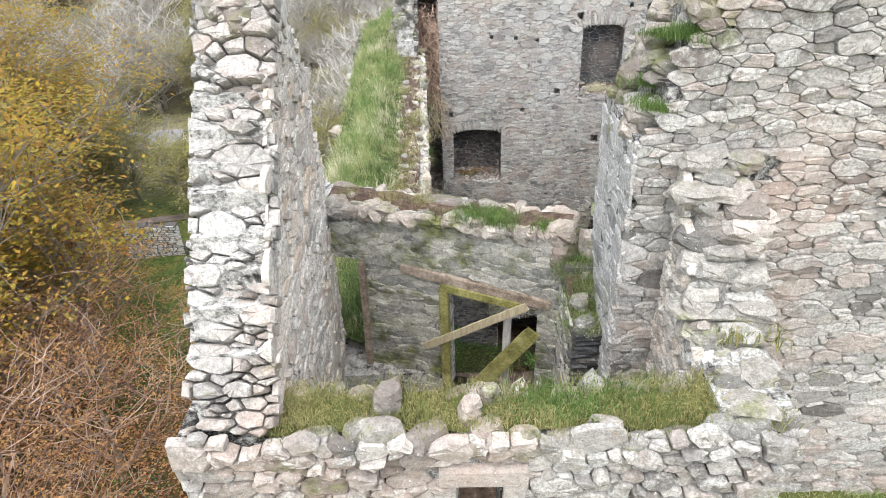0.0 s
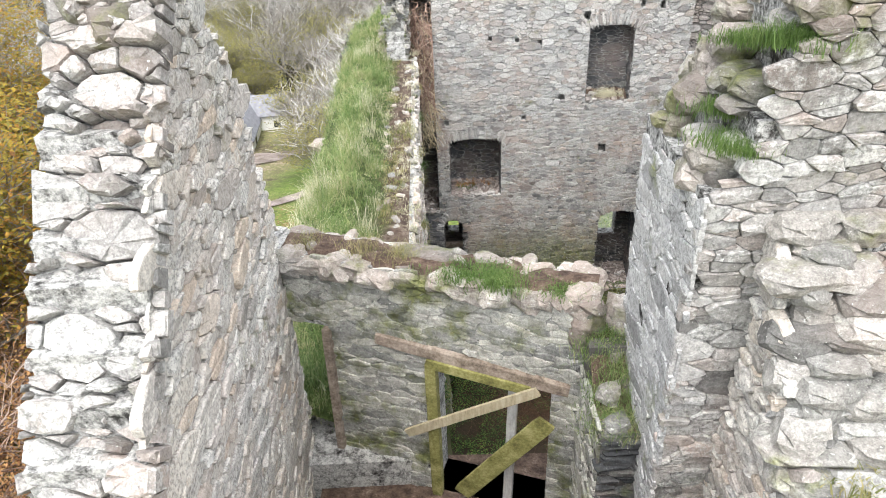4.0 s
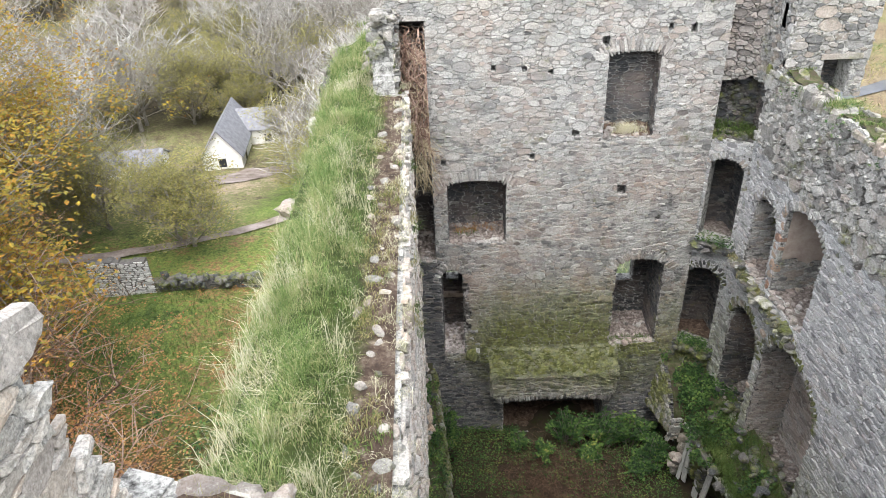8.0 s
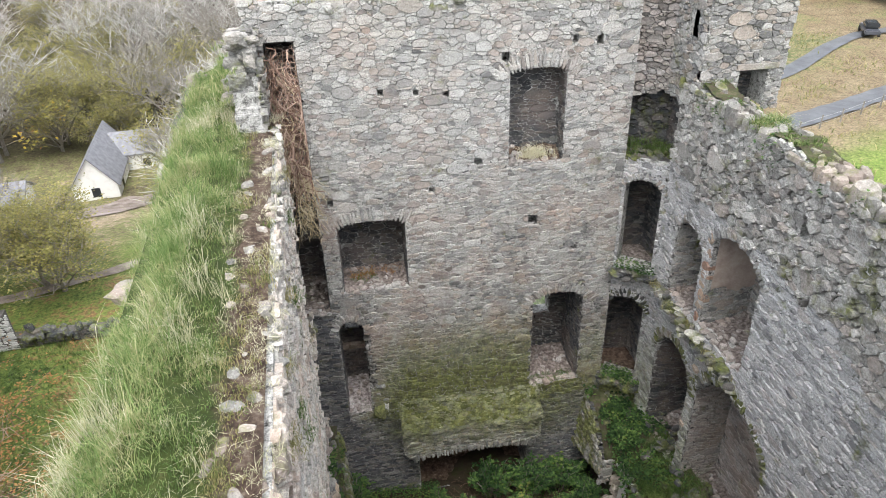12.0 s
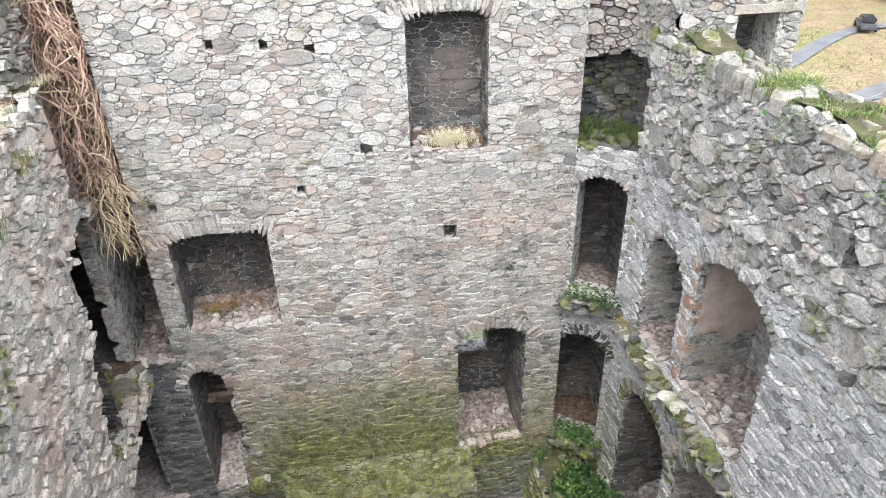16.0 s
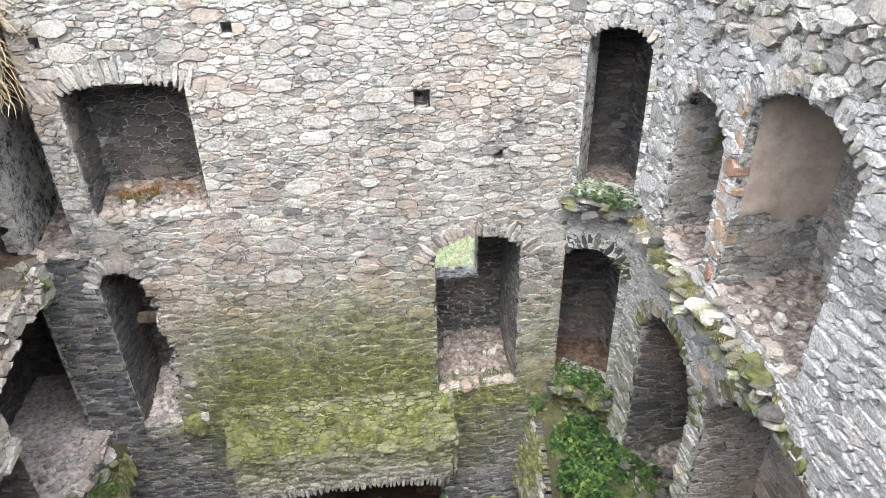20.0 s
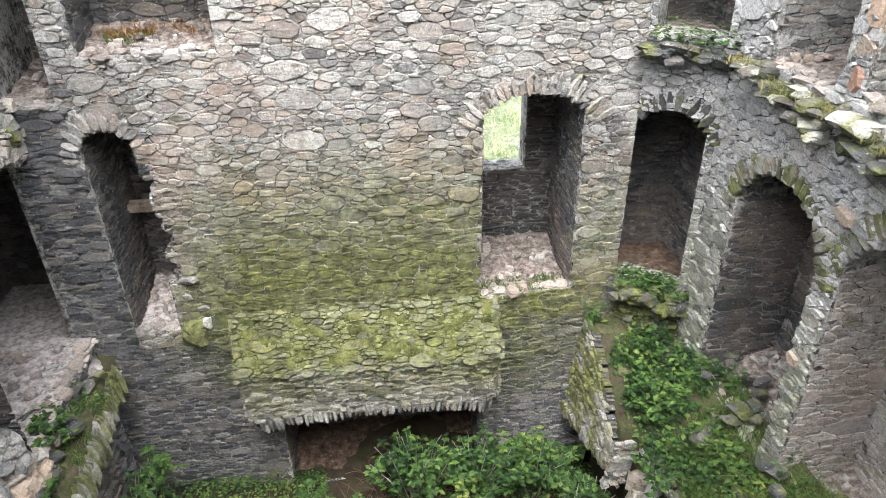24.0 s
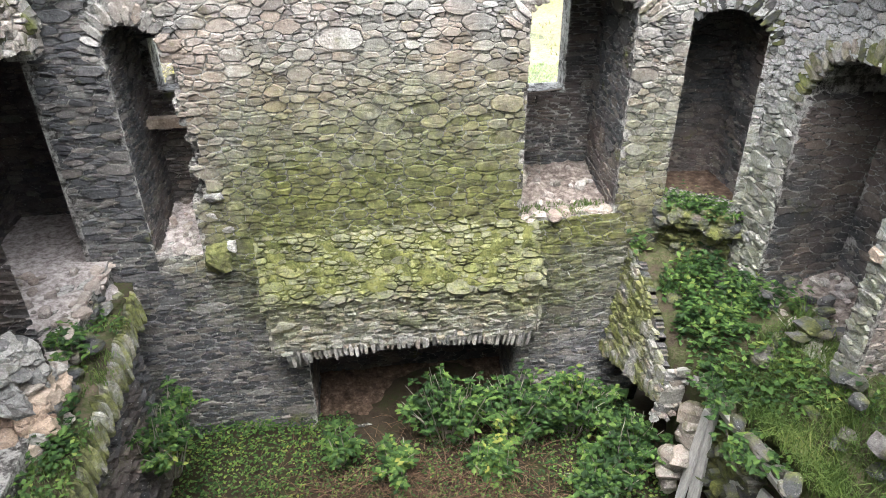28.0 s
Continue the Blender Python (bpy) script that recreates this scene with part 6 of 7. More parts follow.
    loose_stones([(2.98 + r.uniform(-0.2, 0.2), -16.85 - 1.5 * i / 34, ts(1.9 - 1.5 * i / 34) - 0.14, r.uniform(0.22, 0.5), r.uniform(0.2, 0.4), r.uniform(0.07, 0.16), r.uniform(-15, 15)) for i in range(34)], M_TOP, k)
    grass("dry_tuft", lambda r: (r.gauss(3.05, 0.08), r.gauss(-17.55, 0.15), 15.2, 0.8), 700, (0.08, 0.2), M_GRASS_DRY, k, "dead grass tuft", 65)
    loose_stones([(2.82 + 0.3 * (i % 2) + r.uniform(-0.05, 0.1), -16.98 - 0.75 * k, 16.0 - 1.05 * k + r.uniform(-0.05, 0.05), r.uniform(0.26, 0.44), r.uniform(0.24, 0.36), r.uniform(0.12, 0.22), r.uniform(-20, 20)) for i, k in enumerate([q / 15 for q in range(16)])], M_TOP, k, name="big_stone")
    # floor of the wing
    g = Geo()
    g.box((-0.6, -17.7, 11.9), (2.75, -14.8, 12.2))
    tagged(part("wing_floor", g, M_EARTH, kind="structure"), "dark earthen floor in the wing", "floor")


wing()


def cross_wall():
    """The inner wall with a grassy gap on one side and a timber-framed hole barred with planks."""
    f = Face((-0.72, -14.82, 0), (2.75, -0.86, 0))
    ln = math.hypot(2.75, 0.86)
    holes = [(-0.27, 0.37, 12.2, 14.2), (1.42, 2.58, 12.2, 14.04)]
    top = lambda u: 14.98 - 0.02 * u + 0.05 * wobble(u * 3, 6)
    w = core("wall_cross", f, -0.42, ln, 12.0, 14.9, 0.42, holes, top, label="dark slaty cross wall with earth and stones on top", category="wall", step=0.3)
    random_rubble(f, -0.42, ln, 12.2, 14.95, 0.25, M_CROSS, w, holes, top, (0.006, 0.034), 701, 300, (1.4, 14.4), flat=2.4, gap=0.006, close=True)
    back = Face(f.at(ln, 0, -0.42), -f.u)
    lay(cells_for(back, 0.0, ln, 12.2, 14.95, THIN, [(ln - b, ln - a, c, d) for a, b, c, d in holes], seed=702), M_CROSS, w, 0, (0, 0))
    r = random.Random(33)
    spots = []
    for i in range(30):
        u = ln * (i + 0.5) / 30
        for d in (0.02, 0.38):
            p = f.at(u, 14.9 + r.uniform(-0.05, 0.03), -d + r.uniform(-0.05, 0.05))
            spots.append((p.x, p.y, p.z, r.uniform(0.14, 0.34), r.uniform(0.12, 0.24), r.uniform(0.1, 0.2), r.uniform(0, 180)))
    for i in range(13):
        p = f.at(ln * (i + 0.5) / 13, 14.86, -0.06 + r.uniform(-0.04, 0.04))
        spots.append((p.x, p.y, p.z, r.uniform(0.24, 0.4), r.uniform(0.18, 0.28), r.uniform(0.18, 0.28), r.uniform(-40, 20)))
    for i in range(26):
        p = f.at(r.uniform(0, ln), 14.95, -r.uniform(0.08, 0.34))
        spots.append((p.x, p.y, p.z, r.uniform(0.06, 0.2), r.uniform(0.06, 0.16), r.uniform(0.06, 0.14), r.uniform(0, 180)))
    p = f.at(1.35, 14.9, -0.3)
    spots.append((p.x, p.y, p.z, 0.55, 0.3, 0.24, -15))
    loose_stones([(x, y, z - 0.03, a * 1.15, b, c * 0.75, q) for x, y, z, a, b, c, q in spots], M_TOP, w)
    grass("dead_tuft", lambda r: (*f.at(r.choice((0.15, 0.75, 1.15)) + r.gauss(0, 0.08), 0, r.gauss(-0.2, 0.08)).xy, 15.0, 0.8), 900, (0.05, 0.16), M_GRASS_DRY, w, "dead straw tufts", 74, w=(0.002, 0.004), lean=1.1)
    g = Geo()
    for i in range(25):
        for j in range(7):
            u, d = ln * i / 24, 0.42 * j / 6
            g.v.append(tuple(f.at(u, 14.96 + 0.05 * math.sin(j / 6 * math.pi) + 0.05 * wobble(u * 6, d * 6), -d)))
    for i in range(24):
        for j in range(6):
            a = i * 7 + j
            g.f.append((a, a + 7, a + 8, a + 1))
    part("wall_top_earth", g, M_EARTH, w, "bare brown earth", smooth=True)
    grass("weeds", lambda r: (*f.at(r.gauss(1.95, 0.18), 0, r.gauss(-0.05, 0.06)).xy, 15.0, 0.8), 2200, (0.04, 0.12), M_GRASS_FRESH, w, "green weeds", 71, w=(0.003, 0.007), lean=1.0)
    grass("weeds", lambda r: (*f.at(r.gauss(2.6, 0.08), 0, r.gauss(-0.1, 0.05)).xy, 14.97, 0.7), 800, (0.04, 0.11), M_GRASS_FRESH, w, "green weeds", 72, w=(0.003, 0.007), lean=1.0)

    def bar(name, a, b, wide, deep, mat, parent, label="", turn=None):
        """A sawn timber from a to b (across, up, out) with softened edges."""
        pa, pb = f.at(*a), f.at(*b)
        d = (pb - pa).normalized()
        s = d.cross(f.n).normalized()
        bm = bmesh.new()
        bmesh.ops.create_cube(bm, size=1.0)
        bmesh.ops.bevel(bm, geom=bm.edges[:], offset=0.06, segments=1, affect="EDGES")
        m = Matrix((s * wide, f.n * deep, d * (pb - pa).length)).transposed().to_4x4()
        m.translation = (pa + pb) / 2
        bmesh.ops.transform(bm, matrix=m, verts=bm.verts[:])
        return part(name, bm, mat, parent, label)

    t = thing("timber_barrier", "weathered timber frame barring a hole, with loose diagonal planks", "barrier", f.at(2.0, 12.2))
    bpy.context.view_layer.update()
    keep = t.matrix_world.inverted()
    for ob in (bar("post", (1.46, 12.2, 0.05), (1.46, 14.03, 0.05), 0.11, 0.09, M_WOOD_GREEN, t, "greenish post"),
               bar("post", (2.2, 12.2, 0.02), (2.24, 13.95, 0.02), 0.09, 0.06, M_WOOD_GREY, t, "bleached grey post"),
               bar("rail", (1.42, 14.03, 0.06), (2.4, 13.93, 0.06), 0.1, 0.07, M_WOOD_GREEN, t, "top rail"),
               bar("plank", (1.2, 13.12, 0.14), (2.48, 14.0, 0.14), 0.1, 0.03, M_WOOD, t, "diagonal plank"),
               bar("plank", (1.76, 12.45, 0.17), (2.58, 13.68, 0.17), 0.19, 0.035, M_WOOD_GREEN, t, "mossy loose plank")):
        ob.matrix_parent_inverse = keep
    for name, a, b, wd in (("timber_lintel", (0.92, 14.2, 0.02), (2.74, 13.98, 0.02), 0.12), ("timber_post", (0.37, 12.2, 0.03), (0.41, 14.2, 0.03), 0.08), ("timber_post", (-0.33, 12.2, 0.03), (-0.27, 14.2, 0.03), 0.07)):
        ob = bar(name, a, b, wd, 0.1, M_WOOD_BROWN, None)
        tagged(ob, "old brown timber set in the slaty cross wall", "timber")
    # broken steps beside the wall
    st = thing("broken_steps", "broken stone steps grown over with grass", "steps", (2.15, -15.9, 13.4))
    st.matrix_world = pose(2.15, -15.9, 13.4)
    bpy.context.view_layer.update()
    g = Geo()
    g.box((-0.17, -0.55, -1.5), (0.34, 0.05, 0.84))
    g.box((-0.17, 0.05, -1.5), (0.34, 0.45, 1.22))
    part("body", g, M_MORTAR_DARK, st)
    lay(cells_for(Face((1.98, -16.45, 0), (1, 0, 0)), 0.0, 0.5, 12.2, 14.22, THIN, seed=705, lift=(0.02, 0.07)), M_SLATE_SHADED, st, 60, (0, 13))
    random_rubble(Face((1.98, -15.4, 0), (0, -1, 0)), 0.0, 1.06, 12.2, 14.25, 0.22, M_CROSS, st, (), None, (0.0, 0.03), 706, 60, (0.5, 13.5), flat=1.8)
    loose_stones([(2.12, -16.36, 14.2, 0.26, 0.2, 0.13, 5), (2.36, -16.34, 14.18, 0.2, 0.2, 0.12, 30), (2.1, -16.12, 14.34, 0.22, 0.16, 0.12, -8), (2.0, -15.62, 14.5, 0.3, 0.26, 0.36, 30), (2.3, -15.56, 14.62, 0.34, 0.26, 0.26, 60), (2.32, -15.95, 14.3, 0.24, 0.3, 0.16, 20), (2.2, -15.8, 14.45, 0.16, 0.2, 0.14, 15)], M_TOP, st, name="step")
    g = Geo()
    for jy in range(13):
        for ix in range(7):
            y, x = -16.42 + 1.05 * jy / 12, 1.99 + 0.5 * ix / 6
            g.v.append((x - 2.15, y + 15.9, 14.24 + 0.42 * smooth(-16.3, -15.6, y) + 0.05 * wobble(x * 7, y * 7) - 13.4))
    for jy in range(12):
        for ix in range(6):
            a = jy * 7 + ix
            g.f.append((a, a + 1, a + 8, a + 7))
    part("earth", g, M_EARTH, st, "brown earth", smooth=True)
    ob = grass("grass", lambda r: (lambda y: (r.gauss(2.2, 0.13), y, 14.24 + 0.42 * smooth(-16.3, -15.6, y), 0.3 + 0.8 * r.random()))(r.uniform(-16.45, -15.5)), 4200, (0.05, 0.15), M_GRASS, st, "green grass", 73, w=(0.003, 0.006), lean=1.0)
    ob.matrix_parent_inverse = st.matrix_world.inverted()
    # rank grass behind the gap beside the wall
    tagged(grass("rank_grass", lambda r: (r.uniform(-0.75, 0.25), r.uniform(-14.25, -13.2), 12.6, 1.0), 4200, (0.25, 0.6), M_GRASS_BANK, None, "", 75, w=(0.006, 0.014), lean=0.9), "rank dark green grass behind the cross wall", "grass")


cross_wall()


# ---- hall floor, the vault's stumps and the banks along the walls ----
def floor_z(x, y):
    return 0.12 + 0.25 * wobble(x * 0.5, y * 0.5) + 0.08 * wobble(x * 2, y * 2) + 0.5 * smooth(-2.5, -6, y)


def hall():
    g = Geo()
    for j in range(46):
        for i in range(31):
            x, y = -0.2 + 9.2 * i / 30, -14.95 + 16.2 * j / 45
            g.v.append((x, y, floor_z(x, y)))
    for j in range(45):
        for i in range(30):
            a = j * 31 + i
            g.f.append((a, a + 1, a + 32, a + 31))
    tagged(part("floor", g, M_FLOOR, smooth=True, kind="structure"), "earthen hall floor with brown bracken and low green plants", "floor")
    # stumps of the fallen vault along both long walls
    def bank(name, label, inner, wall, z, side, seed, yb, fall=lambda y: 0.35, hollow=lambda y: 0.0):
        """A rough sloping bank of stones: inner and wall give its edges along y, z its height at the wall side."""
        t = thing(name, label, "bank", (0, 0, 0), kind="structure")
        g, n, m = Geo(), 48, 12
        for j in range(n + 1):
            y = -15.0 + (yb + 15.0) * j / n
            xi, xw = inner(y), wall(y)
            for i in range(m + 1):
                k = i / m
                if k < 0.6:
                    q = k / 0.6
                    x, zz = xw + (xi - xw) * q, z(y) - fall(y) * q ** 1.5 + 0.1 * wobble(xw + (xi - xw) * q, y * 1.7, seed) + 0.06 * wobble(q * 5, y * 4, seed)
                else:
                    q = (k - 0.6) / 0.4
                    x, zz = xi - side * (0.35 * math.sin(q * 1.6) + hollow(y) * smooth(0.25, 0.6, q)), (z(y) - fall(y)) * (1 - q) - 0.2 * q
                x += 0.07 * wobble(y * 2.3, k * 6, seed + 4) * (1 if i else 0)
                g.v.append((x, y, zz))
        for j in range(n):
            for i in range(m):
                a = j * (m + 1) + i
                f4 = (a, a + 1, a + m + 2, a + m + 1)
                g.f.append(f4 if side > 0 else f4[::-1])
        part("bank", g, M_BANK, t, "mossy rubble and earth", smooth=True)
        return t

    zl = lambda y: 3.5 - 0.3 * smooth(-2.5, -6, y)
    lw = bank("bank_west", "mossy stone ledge, stump of a fallen vault", lambda y: 0.08 - 0.09 * y + 0.05 * wobble(y, 2), lambda y: -1.3, zl, 1, 3, -0.02, lambda y: 0.25, lambda y: 0.5)
    re = random.Random(801)
    lay([(Vector((0.1 - 0.09 * y + re.uniform(-0.03, 0.03), y, 3.02 + re.uniform(-0.06, 0.06))), Vector((0, 0.085, 0.02)), Vector((0.06, 0.05, re.uniform(0.34, 0.5))), Vector((re.uniform(0.04, 0.1), 0, 0.02)), 0, 0, re.randrange(len(STONES))) for y in [-0.25 - 0.085 * i for i in range(60)]], M_HAUNCH, lw, 60, (0, 0), "arch_stone")
    lay(cells_for(Face((-0.25, -8.0, 0), (0.06, 1, 0)), 0.0, 7.2, 0.2, 2.7, THIN, seed=801, lift=(0.02, 0.1), lean=8), M_SLATE_SHADED, lw, 0, (7, 3))
    dust, nd = Geo(), 26
    for j in range(nd + 1):
        for i in range(nd + 1):
            x, y = -1.9 + 2.0 * i / nd, -2.7 + 2.75 * j / nd
            q = max(0.0, (x + 1.3) / (1.38 - 0.09 * y))
            away = math.hypot((x + 0.95) / 0.95, (y + 0.75) / 1.3) + 0.35 * wobble(x * 1.8, y * 1.8, 3) + 0.15 * wobble(x * 6, y * 6, 8)
            dust.v.append((x, y, 3.5 - 0.25 * q ** 1.5 + 0.06 + 0.05 * wobble(x * 4, y * 4, 2) + 0.03 * wobble(x * 11, y * 11, 4) - 0.35 * smooth(0.75, 1.15, away) + 0.12 * smooth(-0.9, -1.9, x)))
    for j in range(nd):
        for i in range(nd):
            q = j * (nd + 1) + i
            dust.f.append((q, q + 1, q + nd + 2, q + nd + 1))
    part("dust", dust, M_DUST_PALE, lw, "pale dust and small rubble spread on the ledge", smooth=True)
    east_fall = lambda y: min(0.9, -0.1 - 0.52 * min(y, 0.0))
    east_edge = lambda y: 7.42 + 0.6 * smooth(-1.8, -2.4, y) + 0.25 * smooth(-2.4, -3.6, y) + 0.05 * wobble(y * 1.1, 9)
    zr = lambda y: 3.2 + 0.3 * smooth(-1, -3.5, y) + 0.12 * wobble(y * 0.8, 6)
    le = bank("bank_east", "overgrown stone bank, stump of a fallen vault", east_edge, lambda y: 9.0, zr, -1, 5, -0.02, east_fall, lambda y: 0.5 * smooth(-1.6, -1.2, y))
    fs = Face((7.1, 0.0, 0.5), (0, -1, 0), (0.12, 0, 1))
    cutoff = lambda u: 2.85 - 0.42 * u - 0.25 * smooth(1.2, 1.95, u) + 0.08 * wobble(u * 5, 3)
    under = [(0.1 * i, 0.1 * i + 0.1, 0.0, 0.72 + 0.035 * i) for i in range(20)]
    core("vault_haunch", fs, 0.0, 1.95, 0.7, 1.7, 0.12, under, cutoff, M_MOSSY, 0.15, "mossy springing of a fallen vault", "structure", None, "vault")
    random_rubble(fs, 0.0, 1.95, 0.75, 3.0, 0.24, M_HAUNCH, le, under, cutoff, (0.01, 0.07), 802, 110, (0.5, 2), flat=2.3, gap=0.008, ragged=0.04)
    random_rubble(Face(fs.at(1.95, 0), -fs.n, fs.v), 0.0, 0.35, 1.1, 1.9, 0.22, M_HALL, le, (), None, (0.0, 0.08), 804, 20, (0, 2), flat=1.6, ragged=0.05)
    # the springing of the vault: thin stones on edge over a dark gap
    rh = random.Random(48)
    lay([(fs.at(0.04 + 0.09 * i, 0.84 + 0.031 * i + rh.uniform(-0.02, 0.02)), fs.u * 0.085 + fs.v * 0.02, fs.v * rh.uniform(0.26, 0.36), fs.n * rh.uniform(0.05, 0.09), 0, 0, rh.randrange(len(STONES))) for i in range(21)], M_HAUNCH, le, 21, (0, 0), "arch_stone")
    lay(cells_for(Face((7.85, 0.0, 0.2), (0, -1, 0), (0.1, 0, 1)), 2.0, 3.4, 0.6, 1.9, (0.12, 0.4, 0.08, 0.22), seed=803, lift=(0.03, 0.16), lean=16), M_MOSSY, le, 40, (2.5, 2))
    def top_z(x, y):
        q = max(0.0, min(1.0, (9.0 - x) / (9.0 - east_edge(y))))
        return zr(y) - east_fall(y) * q ** 1.5 + 0.1 * wobble(x, y * 1.7, 5)

    r, ivy = random.Random(45), Geo()
    for _ in range(6500):
        x, y = r.uniform(7.4, 8.9), -6.5 * r.random() ** 1.2 - 0.1
        if x < east_edge(y) - 0.1:
            continue
        if wobble(x * 1.3, y * 1.1, 4) + 0.5 * wobble(x * 4, y * 4, 6) > -0.08 + 0.12 * max(0.0, -y - 2.5):
            for _ in range(2):
                leaf(ivy, r, (x + r.gauss(0, 0.04), y + r.gauss(0, 0.04), top_z(x, y) + 0.34 * r.random() ** 1.6), r.uniform(0.055, 0.13), 0.7)
    part("bramble", ivy, M_LEAF, le, "trailing green bramble", kind="stuff")
    r = random.Random(44)
    loose_stones([(r.uniform(-0.9, 0.15), r.uniform(-3.6, -0.3), 3.42 + r.uniform(-0.05, 0.05), r.uniform(0.08, 0.32), r.uniform(0.08, 0.3), r.uniform(0.04, 0.12), r.uniform(0, 180)) for _ in range(60)], M_MOSSY, lw, name="fallen_stone")
    loose_stones([(r.uniform(-0.35, 0.0), r.uniform(-3.3, -2.4), 3.3 + 0.35 * r.random(), r.uniform(0.15, 0.4), r.uniform(0.15, 0.35), r.uniform(0.1, 0.22), r.uniform(0, 180)) for _ in range(40)], M_RED, lw, name="fallen_stone")
    loose_stones([(x, y, top_z(x, y) - 0.05, r.uniform(0.12, 0.45), r.uniform(0.12, 0.35), r.uniform(0.06, 0.2), r.uniform(0, 180)) for x, y in [(r.uniform(7.7, 8.8), r.uniform(-7.5, -0.3)) for _ in range(60)]], M_MOSSY, le, name="fallen_stone")
    loose_stones([(r.uniform(8.3, 9.3), r.uniform(-5.6, -1.4), 3.35 + r.uniform(-0.05, 0.1), r.uniform(0.1, 0.3), r.uniform(0.1, 0.3), r.uniform(0.05, 0.15), r.uniform(0, 180)) for _ in range(40)], M_MOSSY, le, name="fallen_stone")
    loose_stones([(7.5 + 0.28 * k / 16 + r.uniform(-0.1, 0.12), r.uniform(-2.35, -1.98), 0.3 + 1.5 * k / 16, r.uniform(0.25, 0.5), r.uniform(0.25, 0.45), r.uniform(0.2, 0.4), r.uniform(0, 180)) for k in range(0, 16, 2)], M_TOP, le, name="fallen_stone")
    grass("bank_grass", lambda r: (lambda x, y: (x, y, top_z(x, y), 0.5 + 0.7 * r.random()))(r.uniform(7.95, 8.9), r.uniform(-9, -2.2)), 20000, (0.1, 0.3), M_GRASS_BANK, le, "rough grass hanging over the bank", 81, lean=1.1)
    grass("ledge_grass", lambda r: (lambda y: (r.uniform(-0.5, 0.1 - 0.09 * y), y, 3.3, (0.4 + 0.5 * r.random()) * (wobble(y * 1.7, 3) > -0.15)))(-6 * r.random() - 0.9), 5200, (0.05, 0.17), M_GRASS_FRESH, lw, "short grass on the ledge", 82)
    lf, rl = Geo(), random.Random(84)
    for _ in range(2600):
        y = rl.uniform(-6, -0.9)
        x = rl.uniform(-0.5, 0.12 - 0.09 * y)
        if wobble(x * 2.2, y * 1.6, 8) > -0.05:
            leaf(lf, rl, (x, y, 3.3 + rl.uniform(0.0, 0.18)), rl.uniform(0.04, 0.09), 0.5)
    part("plants", lf, M_LEAF, lw, "low green plants on the ledge", kind="stuff")
    loose_stones([(-0.3 + 0.4 * (1 - k / 70) * r.random(), -2.75 + r.uniform(-0.6, 0.55) * (1 - k / 100), 3.3 + 0.95 * k / 70, r.uniform(0.15, 0.4), r.uniform(0.15, 0.35), r.uniform(0.08, 0.2), r.uniform(0, 180)) for k in range(70)], M_HALL, lw, name="fallen_stone")
    # mossy broken floor in the opening above the ledge
    loose_stones([(r.uniform(-1.3, -0.15), r.uniform(-2.5, -0.1), 6.95 + r.uniform(-0.15, 0.25), r.uniform(0.2, 0.5), r.uniform(0.2, 0.5), r.uniform(0.12, 0.3), r.uniform(0, 180)) for _ in range(50)], M_MOSSY, WEST, name="fallen_stone")
    grass("dead_grass", lambda r: (r.uniform(-1.2, -0.2), r.uniform(-2.4, -0.3), 7.2, 0.9), 1800, (0.1, 0.3), M_GRASS_DRY, WEST, "dead brown grass", 83, lean=1.2)
    # pale props and a beam left at the edge of the bank
    def board(name, a, b, wide, thick, mat, label, category, group=""):
        pa, pb = Vector(a), Vector(b)
        d = (pb - pa).normalized()
        side = d.cross(Vector((1, 0.3, 0.1))).normalized()
        bm = bmesh.new()
        bmesh.ops.create_cube(bm, size=1.0)
        bmesh.ops.bevel(bm, geom=bm.edges[:], offset=0.05, segments=1, affect="EDGES")
        m = Matrix((side * wide, d.cross(side) * thick, d * (pb - pa).length)).transposed().to_4x4()
        m.translation = (pa + pb) / 2
        bmesh.ops.transform(bm, matrix=m, verts=bm.verts[:])
        tagged(part(name, bm, mat), label, category, group)

    for a, b, wd in (((7.74, -2.62, 0.4), (7.84, -2.36, 2.1), 0.19), ((7.6, -2.5, 0.4), (7.8, -2.36, 2.0), 0.13), ((7.98, -2.3, 0.4), (7.92, -2.34, 2.15), 0.1), ((7.86, -3.25, 0.4), (8.0, -3.05, 1.95), 0.22), ((8.1, -3.2, 0.4), (8.06, -3.1, 1.9), 0.14), ((7.9, -3.6, 0.4), (8.08, -3.5, 1.7), 0.18)):
        board("prop", a, b, wd, 0.05, M_WOOD_GREY, "bleached grey board propped against the overgrown bank", "prop", "props by the bank")
    board("beam", (7.72, -1.9, 2.32), (8.2, -4.6, 1.95), 0.09, 0.1, M_WOOD_GREY, "pale fallen beam along the edge of the bank", "beam")
    rb = random.Random(58)
    loose_stones([(7.74 + 0.48 * k + rb.uniform(-0.02, 0.02), -1.95 - 2.6 * k, 2.4 - 0.37 * k, rb.uniform(0.12, 0.18), rb.uniform(0.16, 0.24), 0.12, rb.uniform(-12, 12)) for k in [q / 11 for q in range(12)]], M_TOP, le, name="packing_stone")
    board("branch", (6.5, -0.6, 1.1), (7.2, -1.4, 0.5), 0.035, 0.03, M_WOOD_GREY, "thin grey branch lying in the shrubs", "branch")


hall()


